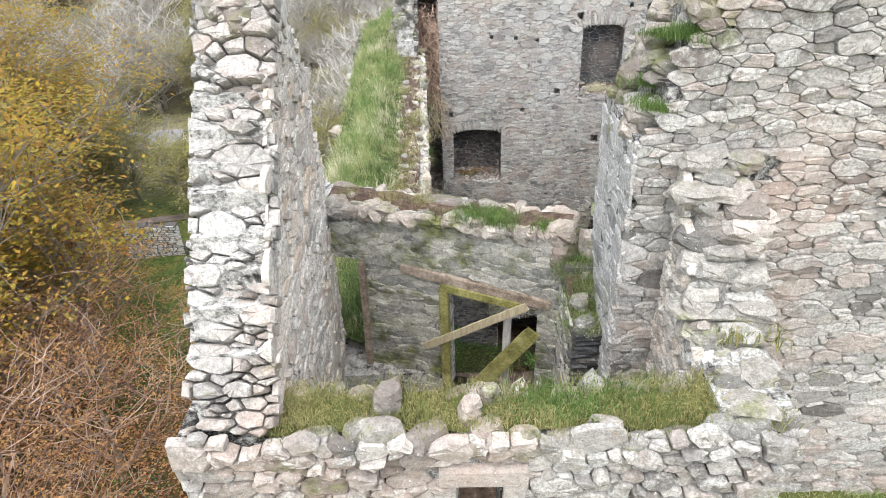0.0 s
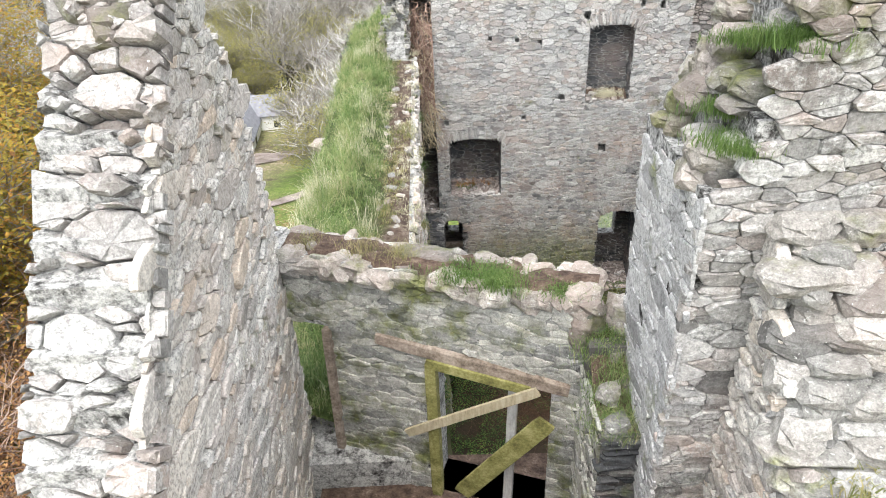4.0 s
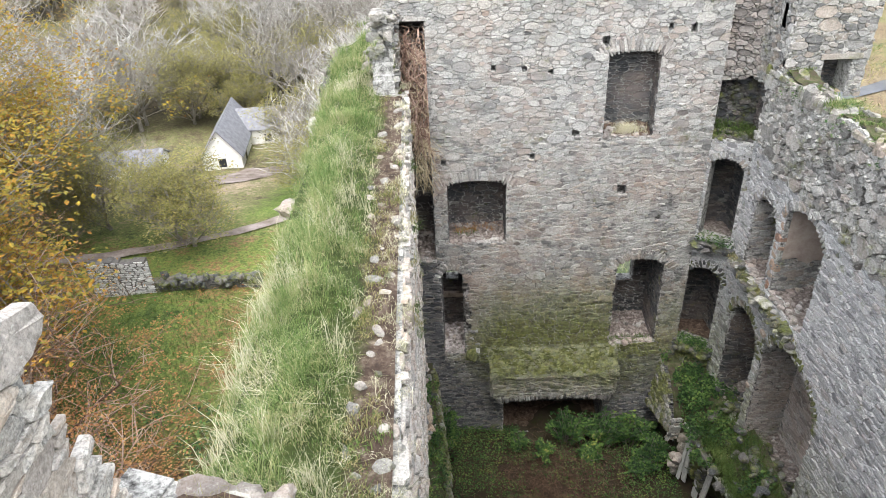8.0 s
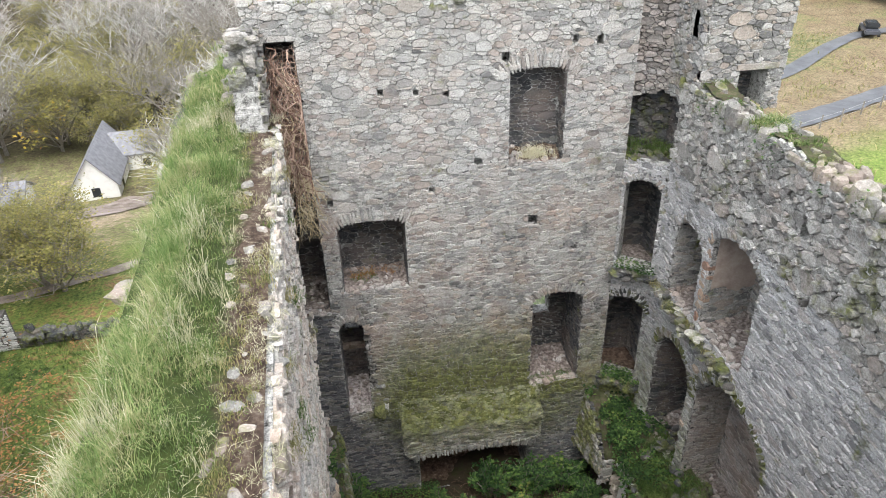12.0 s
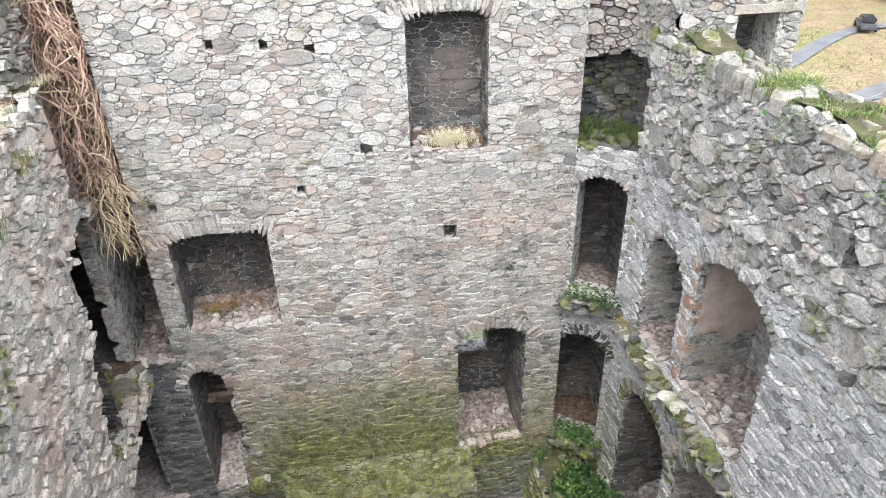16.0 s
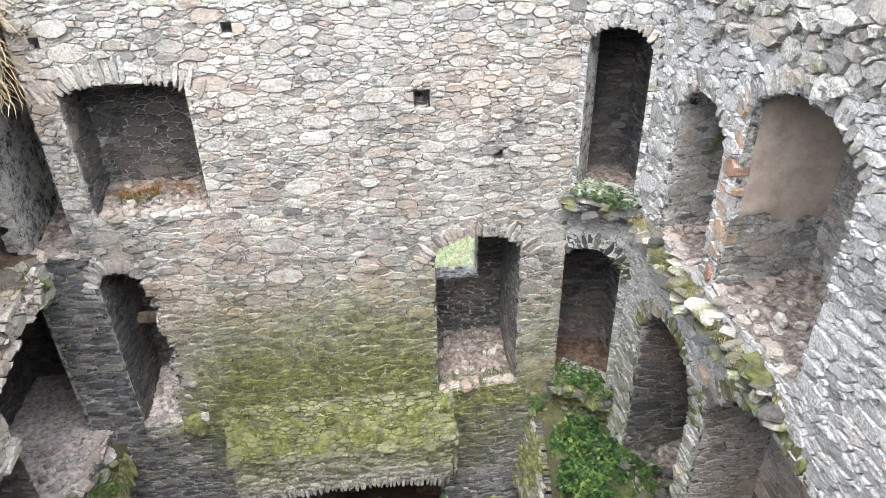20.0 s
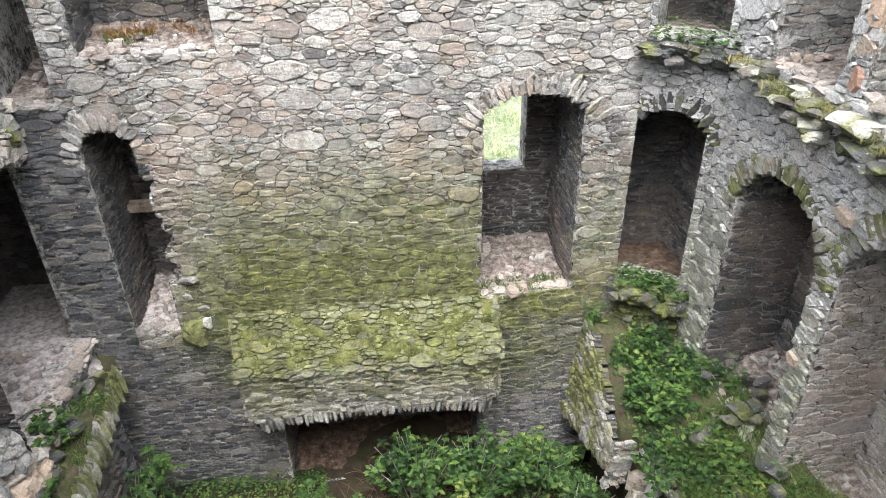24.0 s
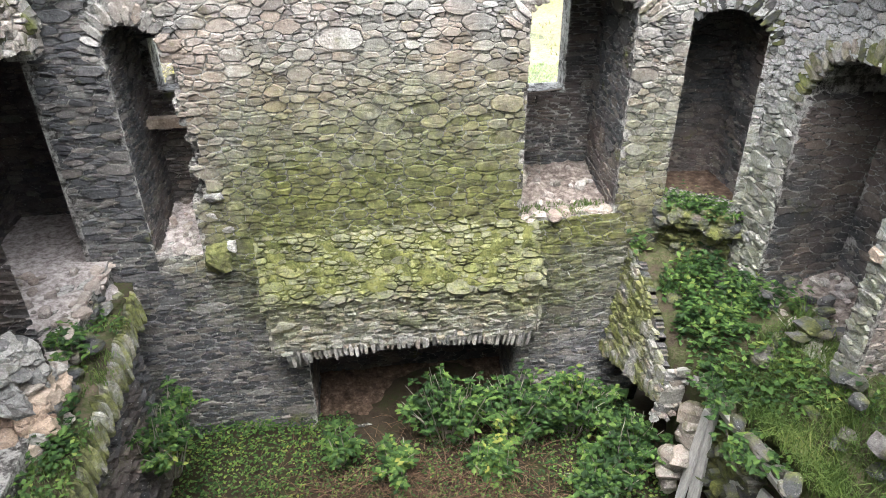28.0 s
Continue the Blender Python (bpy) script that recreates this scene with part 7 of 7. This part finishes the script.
# ---- plants in the hall ----
def shrub(x, y, z, rx, ry, h, n, seed, label, leaf_size=(0.07, 0.15)):
    r = random.Random(seed)
    t = thing("shrub", label, "shrub", (x, y, z), "shrubs in the hall")
    stems, leaves = Geo(), Geo()
    for _ in range(max(6, n // 34)):
        a, k = r.uniform(0, 2 * math.pi), r.random() ** 0.6
        tip = Vector((math.cos(a) * rx * k, math.sin(a) * ry * k, h * r.uniform(0.55, 1.0) * (1 - 0.35 * k)))
        base = Vector((tip.x * 0.3, tip.y * 0.3, -0.15))
        mid = (base + tip) / 2 + Vector((r.uniform(-0.1, 0.1), r.uniform(-0.1, 0.1), 0.12))
        stems.tube([base, mid, tip], [0.014, 0.01, 0.005], 3)
        for s in range(5):
            q = 0.3 + 0.7 * (s + r.random()) / 5
            p = base.lerp(mid, q * 2) if q < 0.5 else mid.lerp(tip, q * 2 - 1)
            p = p + Vector((r.gauss(0, 0.07), r.gauss(0, 0.07), r.gauss(0, 0.05)))
            for _ in range(6):
                leaf(leaves, r, p + Vector((r.gauss(0, 0.02), r.gauss(0, 0.02), r.gauss(0, 0.015))), r.uniform(*leaf_size), 0.45)
    part("stem", stems, M_BARK, t)
    part("leaves", leaves, M_LEAF, t, kind="stuff")
    return t


SH = [(4.5, -0.75, 0.3, 0.8, 0.6, 1.6, 1500), (5.6, -0.9, 0.3, 0.8, 0.6, 1.5, 1500), (6.5, -0.9, 0.4, 0.7, 0.6, 1.3, 1300), (5.0, -1.6, 0.2, 0.5, 0.4, 1.0, 700), (6.6, -2.0, 0.2, 0.6, 0.6, 0.9, 900),
      (2.7, -0.9, 0.2, 0.35, 0.3, 0.9, 420), (7.0, -1.9, 0.5, 0.5, 0.6, 1.2, 900), (3.7, -1.3, 0.2, 0.6, 0.5, 0.7, 500)]
for i, (x, y, z, rx, ry, h, n) in enumerate(SH):
    shrub(x, y, z, rx, ry, h, n, 900 + i, "leafy green shrub growing from the hall floor")
for i, (x, y, z, rx, ry, h, n) in enumerate([(8.0, -0.7, 2.8, 0.45, 0.4, 0.4, 420), (8.2, -1.7, 2.9, 0.5, 0.5, 0.4, 500), (7.8, -2.4, 2.4, 0.4, 0.5, 0.4, 420), (8.3, -0.3, 3.8, 0.3, 0.25, 0.4, 200), (7.7, -3.4, 2.3, 0.35, 0.5, 0.35, 340)]):
    shrub(x, y, z, rx, ry, h, n, 930 + i, "trailing green bramble on the stone bank", (0.06, 0.12))
for i, (x, y, z, rx, ry, h, n) in enumerate([(-0.2, -1.9, 3.45, 0.35, 0.35, 0.35, 500), (0.0, -3.1, 3.3, 0.3, 0.5, 0.3, 400), (0.5, -1.6, 1.2, 0.35, 0.5, 1.3, 900), (0.55, -0.9, 1.4, 0.3, 0.3, 0.8, 420), (-0.3, -4.2, 3.2, 0.4, 0.6, 0.4, 500)]):
    shrub(x, y, z, rx, ry, h, n, 950 + i, "small green plants on the mossy ledge", (0.05, 0.12))


def floor_cover():
    r, g, d = random.Random(77), Geo(), Geo()
    for _ in range(26000):
        x, y = r.uniform(0.2, 7.6), -7 * r.random() ** 1.3 + 0.1
        if wobble(x * 0.8, y * 0.8, 3) + 0.35 * wobble(x * 3, y * 3, 5) > (0.1 if 2.9 < x < 4.8 else -0.35):
            leaf(g, r, (x, y, floor_z(x, y) + r.uniform(0.02, 0.22)), r.uniform(0.035, 0.085))
    for _ in range(4200):
        x, y = r.gauss(3.9, 1.3), r.gauss(-2.3, 0.9)
        z = floor_z(x, min(y, 0)) + r.uniform(0.03, 0.3)
        a, ln = r.uniform(0, 6.28), r.uniform(0.15, 0.5)
        e = Vector((x + math.cos(a) * ln, y + math.sin(a) * ln, z + r.uniform(-0.12, 0.12)))
        d.tube([(x, y, z), tuple((Vector((x, y, z)) + e) / 2 + Vector((0, 0, 0.05))), tuple(e)], [0.005, 0.004, 0.002], 3)
    tagged(part("ground_plants", g, M_LEAF, kind="stuff"), "low green plants covering the hall floor", "plants")
    tagged(part("dead_bracken", d, M_BRACKEN, kind="stuff"), "dead brown bracken stems on the hall floor", "bracken")


floor_cover()


def vines():
    """Dead creeper: tangled stems that hang in the slot and trail out at its foot."""
    r, g, straw = random.Random(5), Geo(), Geo()
    for n in range(430):
        p = Vector((r.uniform(-0.3, 0.33), r.uniform(-0.22, 0.3), r.uniform(11.0, 13.95)))
        d = Vector((r.gauss(0, 0.5), r.gauss(-0.2, 0.3), -1)).normalized()
        pts, steps = [], r.randint(6, 15)
        for i in range(steps):
            pts.append(tuple(p))
            d = (d + Vector((r.gauss(0, 0.55), r.gauss(0, 0.4), r.gauss(-0.12, 0.35)))).normalized()
            p = p + d * r.uniform(0.09, 0.17)
            p.x = max(-0.32, min(0.36 if p.z > 10.8 else 0.6, p.x))
            p.y = max(-0.34, min(0.5, p.y))
        w = r.choice((0.005, 0.006, 0.007, 0.011))
        (g if n % 6 else straw).tube(pts, [w] * (steps - 1) + [w * 0.4], 3)
    for _ in range(150):
        p = Vector((r.uniform(-0.1, 0.4), r.uniform(-0.3, -0.1), r.uniform(9.8, 11.2)))
        pts = [tuple(p)]
        d = Vector((r.gauss(0.3, 0.5), r.gauss(-0.1, 0.2), r.gauss(-0.6, 0.4)))
        for i in range(5):
            d = (d + Vector((r.gauss(0, 0.3), r.gauss(0, 0.2), -0.2))).normalized()
            p = p + d * r.uniform(0.06, 0.13)
            pts.append(tuple(p))
        straw.tube(pts, [0.005] * 5 + [0.002], 3)
    tagged(part("dead_creeper", g, M_VINE, kind="stuff"), "dead reddish-brown creeper tangled in a wall slot", "creeper")
    tagged(part("dead_creeper", straw, M_STRAW, kind="stuff"), "straw-coloured dead creeper stems hanging from the slot", "creeper")


vines()


# ---- trees, house and far things ----
def limb(g, r, p, d, ln, rad, depth, tips, spread=0.7, droop=0.0, kids=(4, 4, 4, 3), thin=0.022):
    n = 3
    pts, radii, q, dd = [tuple(p)], [rad], Vector(p), Vector(d)
    for i in range(n):
        dd = (dd + Vector((r.gauss(0, 0.16), r.gauss(0, 0.16), r.gauss(0.03, 0.1) - droop))).normalized()
        q = q + dd * ln / n
        pts.append(tuple(q))
        radii.append(rad * (1 - 0.62 * (i + 1) / n))
    g.tube(pts, radii, 3 if depth else 6)
    if depth >= len(kids):
        tips.append(q)
        return
    for i in range(kids[depth]):
        k = r.uniform(0.35, 1.0)
        j = min(n - 1, int(k * n))
        o = Vector(pts[j]).lerp(Vector(pts[j + 1]), k * n - j)
        a = r.uniform(0, 2 * math.pi)
        side = Vector((math.cos(a), math.sin(a), r.uniform(-0.1, 0.7))).normalized()
        nd = (dd * (1 - spread * 0.6) + side * spread).normalized()
        limb(g, r, o, nd, ln * r.uniform(0.55, 0.8), max(thin, rad * 0.45), depth + 1, tips, spread, droop, kids, thin)


def tree(seed, h, leaves=0, leaf_mat=None, twig=None, label="", size=(0.2, 0.4), spread=0.75, droop=0.0, trunk=0.3, kids=(6, 5, 4, 3), thin=0.02):
    r = random.Random(seed)
    t = thing("tree", label, "tree", (0, 0, 0))
    tr, br, tips = Geo(), Geo(), []
    top = Vector((r.uniform(-0.3, 0.3), r.uniform(-0.3, 0.3), h * trunk))
    tr.tube([(0, 0, -0.8), (0.03, 0.0, h * trunk * 0.5), tuple(top), tuple(top + Vector((0, 0, h * 0.3)))], [h * 0.028, h * 0.02, h * 0.017, h * 0.008], 7)
    for i in range(kids[0]):
        a = 2 * math.pi * i / kids[0] + r.uniform(-0.4, 0.4)
        d = Vector((math.cos(a) * spread, math.sin(a) * spread, r.uniform(0.5, 1.2))).normalized()
        limb(br, r, top + Vector((0, 0, r.uniform(-0.3, 0.28) * h * 0.6)), d, h * r.uniform(0.34, 0.5), h * 0.011, 1, tips, spread, droop, kids, thin)
    part("trunk", tr, M_BARK, t, smooth=True)
    part("crown", br, twig or M_TWIG, t)
    if leaves:
        g = Geo()
        for _ in range(leaves):
            p = r.choice(tips)
            leaf(g, r, p + Vector((r.gauss(0, h * 0.035), r.gauss(0, h * 0.035), r.gauss(0, h * 0.03))), r.uniform(*size), 0.9)
        part("leaves", g, leaf_mat, t, kind="stuff")
    return t


def plant_tree(src, x, y, scale, turn):
    m = pose(x, y, land(x, y) - 0.2, 0, 0, turn)
    ob = copy_thing(src, m)
    ob.scale = (scale, scale, scale * (0.92 + 0.16 * ((x * 7.3 + y * 3.1) % 1)))
    return ob


BARE = [tree(1000 + i, 12, 0, None, (M_TWIG, M_TWIG, M_TWIG, M_BARK)[i], "bare pale-grey deciduous tree in late autumn", trunk=0.22, thin=0.042, kids=(6, 5, 4, 2)) for i in range(4)]
THINLEAF = [tree(1010 + i, 9, 8500, M_OLIVE, M_BARK, "small tree with thin yellow-green autumn leaves", (0.13, 0.26), trunk=0.12, kids=(8, 5, 4, 3)) for i in range(2)]
GOLD = [tree(1020 + i, 14, 24000, M_AUTUMN, M_BARK, "large beech with golden orange autumn leaves", (0.14, 0.28), trunk=0.18, kids=(9, 6, 5, 3)) for i in range(2)]
RUSSET = [tree(1030 + i, 11, 5000, M_RUSSET, M_TWIG_RED, "russet half-bare tree with drooping twigs", (0.07, 0.16), droop=0.05, trunk=0.18, kids=(6, 5, 4, 3)) for i in range(2)]


def conifer(seed, h):
    r = random.Random(seed)
    t = thing("conifer", "dark green conifer in the far wood", "tree")
    tr, g = Geo(), Geo()
    tr.tube([(0, 0, -1), (0, 0, h)], [0.22, 0.03], 5)
    for i in range(900):
        k = r.random() ** 0.8
        a, rad = r.uniform(0, 6.28), (1 - k) * h * 0.2 * r.uniform(0.6, 1.1) + 0.1
        leaf(g, r, (math.cos(a) * rad * 0.5, math.sin(a) * rad * 0.5, h * (0.12 + 0.86 * k)), rad * 0.8 + 0.3, 0.5)
    part("trunk", tr, M_BARK, t)
    part("needles", g, M_PINE, t, kind="stuff")
    return t


PINES = [conifer(1040 + i, 15) for i in range(2)]
for ob in BARE + THINLEAF + GOLD + RUSSET + PINES:
    ob.location = (0, 400, -200)


def woods():
    r = random.Random(8)
    # golden beeches and russet trees below the west wall
    for x, y, s, k in ((-27.5, 10, 1.4, 0), (-35, 16, 1.4, 1), (-30, 5, 1.5, 0), (-34, 25, 1.4, 1), (-40, 34, 1.5, 0), (-38, 14, 1.5, 1), (-45, 24, 1.5, 0), (-33, 21, 0.9, 0)):
        plant_tree(GOLD[k], x, y, s, r.uniform(0, 360))
    for x, y, s, k in ((-15.5, -9, 1.0, 1), (-19, -4, 1.1, 1), (-24, 1, 1.3, 0), (-14.5, -13, 1.0, 1), (-22, 6, 0.9, 0), (-23, -9, 1.3, 1), (-32, 20, 1.0, 1), (-29, 9, 1.2, 0), (-17, 2, 1.0, 0), (-20, 8, 1.1, 1), (-24, 13, 1.2, 0), (-16.5, -5, 0.9, 0), (-20, -14, 1.1, 0), (-27, 4, 1.3, 1)):
        plant_tree(RUSSET[k], x, y, s, r.uniform(0, 360))
    for x, y, s, k in ((-20.0, 30.4, 0.95, 0), (-21.6, 31.6, 0.85, 1), (-29, 35, 0.85, 1), (-26, 40, 0.7, 0), (-12, 42, 0.9, 0), (-10, 52, 0.9, 1), (-31, 33, 0.7, 0), (-36, 40, 0.8, 1)):
        plant_tree(THINLEAF[k], x, y, s, r.uniform(0, 360))
    for x, y, s, k in ((-11, 43, 0.85, 0), (-36, 46, 0.8, 1), (-38, 44, 0.85, 2), (-13, 48, 0.9, 3), (-12, 60, 0.85, 2), (-12, 56, 0.9, 1), (-44, 50, 0.9, 0), (-33, 51, 0.6, 3)):
        plant_tree(BARE[k], x, y, s, r.uniform(0, 360))
    n = 0
    while n < 330:
        a, d = radians(r.uniform(-41, 6)), 68 + 150 * r.random() ** 1.5
        x, y = 1 + d * math.sin(a), -16 + d * math.cos(a)
        if (abs((x + 28.5) + 0.36 * (y - 65)) < 10 and 40 < y < 76) or (-48 < x < -20 and 44 < y < 72):
            continue
        q = r.random()
        src = PINES[n % 2] if d > 185 and q < 0.5 else (THINLEAF[n % 2] if q > 0.66 else BARE[n % 4])
        plant_tree(src, x, y, r.uniform(0.8, 1.25), r.uniform(0, 360))
        n += 1
    for i in range(40):
        a, d = radians(r.uniform(32, 62)), r.uniform(112, 150)
        plant_tree(PINES[i % 2] if i % 3 else (GOLD[i % 2] if i % 2 else BARE[i % 4]), 1 + d * math.sin(a), -16 + d * math.cos(a), r.uniform(0.8, 1.2), r.uniform(0, 360))


woods()


def house(x, y, turn, length, width, wall, rise, label, chimney=True):
    z = land(x, y) - 0.2
    t = thing("house", label, "house", (x, y, z))
    t.matrix_world = pose(x, y, z, 0, 0, turn)
    l, w = length / 2, width / 2
    g = Geo()
    g.add([(-l, -w, 0), (l, -w, 0), (l, w, 0), (-l, w, 0), (-l, -w, wall), (l, -w, wall), (l, w, wall), (-l, w, wall), (-l, 0, wall + rise), (l, 0, wall + rise)],
          [(0, 1, 5, 4), (2, 3, 7, 6), (1, 2, 6, 9, 5), (3, 0, 4, 8, 7)])
    part("wall", g, M_WHITE, t, "white rendered wall")
    g = Geo()
    o, th = 0.3, 0.14
    k = rise / w
    for s in (-1, 1):
        pts = [(-l - o, s * (w + o), wall - o * k), (l + o, s * (w + o), wall - o * k), (l + o, 0, wall + rise), (-l - o, 0, wall + rise)]
        g.add(pts + [(px, py, pz + th) for px, py, pz in pts], [(0, 1, 2, 3), (7, 6, 5, 4), (0, 4, 5, 1), (1, 5, 6, 2), (2, 6, 7, 3), (3, 7, 4, 0)])
    roof = part("roof", g, M_SLATE_ROOF, t, "grey slate roof")
    if chimney:
        g = Geo()
        g.box((l - 0.9, -0.35, wall + rise - 0.5), (l - 0.2, 0.35, wall + rise + 0.9))
        part("chimney", g, M_WHITE, roof)
    for wx, wz, ww, wh, side in ((-l * 0.5, wall * 0.45, 0.9, 1.0, -1), (l * 0.45, wall * 0.45, 0.9, 1.0, -1)):
        g = Geo()
        g.box((wx - ww / 2, side * w - 0.04, wz - wh / 2), (wx + ww / 2, side * w + 0.04, wz + wh / 2))
        part("window", g, M_GLASS_DARK, t)
    g = Geo()
    g.box((-l - 0.05, -0.45, wall * 0.4), (-l + 0.04, 0.45, wall * 0.4 + 1.1))
    part("window", g, M_GLASS_DARK, t)
    return t


house(-28.0, 67, 96, 12.0, 4.8, 2.5, 3.2, "white cottage with a steep grey slate roof", False)
house(-25.0, 71, 5, 6.0, 4.0, 2.6, 2.0, "white lean-to wing with a grey slate roof", False)
house(-39.5, 61, 6, 9.5, 4.6, 1.6, 1.4, "low outbuilding with a grey slate roof", False)


def old_wall():
    """A piece of ruined boundary wall with pale lichen, moss-grown along its length."""
    x0, y0 = -25.2, 23.7
    f = Face((x0, y0, 0), (1, 0.04, 0))
    z0 = land(-22, 23.7) - 0.3
    w = core("ruined_wall", f, 0.0, 12.0, z0, z0 + 1.0, 0.8, (), lambda u: z0 + (3.0 if u < 4.4 else 1.1) + 0.4 * wobble(u * 0.9, 2), mat=M_MORTAR_DARK, label="ruined boundary wall, pale lichened stone and moss", category="wall", kind="thing")
    lay(cells_for(f, 0.0, 4.4, z0, z0 + 3.3, (0.2, 0.6, 0.12, 0.3), (), lambda u: z0 + 3.0 + 0.4 * wobble(u * 0.9, 2), seed=950), M_OLDWALL, w, 0, (0, 0))
    lay(cells_for(f, 4.4, 12.0, z0, z0 + 1.5, (0.2, 0.6, 0.12, 0.3), (), lambda u: z0 + 1.1 + 0.4 * wobble(u * 0.9, 2), seed=951), M_MOSSY, w, 0, (0, 0))

    r = random.Random(52)
    loose_stones([(x0 + 4.4 + 0.19 * i, y0 + 0.3 + r.uniform(-0.4, 0.4), z0 + 1.0 + r.uniform(-0.3, 0.4), r.uniform(0.3, 0.8), r.uniform(0.3, 0.7), r.uniform(0.2, 0.5), r.uniform(0, 180)) for i in range(40)], M_MOSSY, w, name="fallen_stone")


old_wall()


def undergrowth():
    """Fallen leaves, brambles and rough grass on the meadow and the slope west of the castle."""
    r, red, green, tufts = random.Random(61), Geo(), Geo(), Geo()
    for _ in range(26000):
        x, y = r.uniform(-26, -4), r.uniform(-16, 26)
        z = land(x, y)
        q = wobble(x * 0.35, y * 0.35, 7) + 0.5 * wobble(x * 1.3, y * 1.3, 2) + (0.25 if y < 8 else -0.1)
        if q > 0.1:
            leaf(red, r, (x, y, z + r.uniform(0.02, 0.25)), r.uniform(0.1, 0.24), 0.5)
        elif q < -0.12 and y < 12:
            leaf(green, r, (x, y, z + r.uniform(0.05, 0.5)), r.uniform(0.12, 0.3), 0.5)
        elif y > 4:
            for _ in range(3):
                blades(tufts, r, x + r.gauss(0, 0.15), y + r.gauss(0, 0.15), z, r.uniform(0.1, 0.35), 0.03, r.uniform(0.3, 1.2))
    tagged(part("leaf_litter", red, M_RUSSET, kind="stuff"), "russet fallen leaves and bracken on the slope", "leaf litter")
    tagged(part("bramble_patch", green, M_LEAF, kind="stuff"), "dark green brambles among russet litter", "brambles")
    tagged(part("meadow_grass", tufts, M_GRASS_BANK, kind="stuff"), "rough tufted meadow grass", "grass")


undergrowth()


def slope_grass():
    """Rough pale grass on the slope outside the hall's window."""
    r, g = random.Random(63), Geo()
    for _ in range(9000):
        x, y = r.uniform(3, 17), r.uniform(4, 34)
        if wobble(x * 0.9, y * 0.9, 6) > -0.3:
            for _ in range(2):
                blades(g, r, x + r.gauss(0, 0.1), y + r.gauss(0, 0.1), land(x, y), r.uniform(0.15, 0.45), 0.025, r.uniform(0.4, 1.3))
    far = Geo()
    for _ in range(14000):
        x, y = r.uniform(16, 75), r.uniform(4, 60)
        if min((x - a) ** 2 + (y - b) ** 2 for a, b in ROAD[::3] + LANE[::3]) > 2.6 and wobble(x * 0.22, y * 0.22, 6) + 0.5 * wobble(x * 0.8, y * 0.8, 2) > -0.05:
            blades(far, r, x, y, land(x, y), r.uniform(0.2, 0.6), 0.07, r.uniform(0.4, 1.3))
    tagged(part("pasture_grass", far, M_GRASS_DRY, kind="stuff"), "rough straw-coloured tussocks on the pasture", "grass")
    tagged(part("slope_grass", g, M_GRASS, kind="stuff"), "rough pale grass on the slope outside the window", "grass")


slope_grass()


def fence():
    """A post and wire fence along the road's verge."""
    pts = [(26 + 2.6 * i, 27.3 + 1.05 * i) for i in range(16)]
    t = thing("fence", "weathered wooden post and wire fence beside the lane", "fence")
    for x, y in pts:
        g = Geo()
        g.tube([(x, y, land(x, y) - 0.3), (x + 0.02, y, land(x, y) + 1.2)], [0.07, 0.06], 6)
        part("post", g, M_BARK, t)
    for h in (0.5, 1.0):
        g = Geo()
        g.tube([(x, y, land(x, y) + h) for x, y in pts], [0.012] * len(pts), 3)
        part("wire", g, M_WOOD_GREY, t)


fence()


def car(x, y, turn):
    z = land(x, y) + 0.14
    t = thing("car", "small dark car parked on the farm lane", "car", (x, y, z))
    t.matrix_world = pose(x, y, z, 0, 0, turn)
    for name, mat, a, b, cut in (("body", M_CAR, (-2.0, -0.82, 0.3), (2.0, 0.82, 0.85), 0.12), ("cabin", M_GLASS_DARK, (-1.3, -0.72, 0.85), (0.9, 0.72, 1.45), 0.16)):
        bm = bmesh.new()
        bmesh.ops.create_cube(bm, size=1.0)
        m = Matrix.Diagonal((b[0] - a[0], b[1] - a[1], b[2] - a[2], 1))
        m.translation = [(p + q) / 2 for p, q in zip(a, b)]
        bmesh.ops.transform(bm, matrix=m, verts=bm.verts[:])
        bmesh.ops.bevel(bm, geom=bm.edges[:], offset=cut, segments=2, affect="EDGES")
        part(name, bm, mat, t)
    for sx in (-1.25, 1.25):
        for sy in (-0.8, 0.8):
            g = Geo()
            g.tube([(sx, sy - 0.1, 0.32), (sx, sy + 0.1, 0.32)], [0.32, 0.32], 12)
            g.f.append(tuple(reversed(range(12))))
            part("wheel", g, M_RUBBER, t)


car(62.0, 57.4, 62)
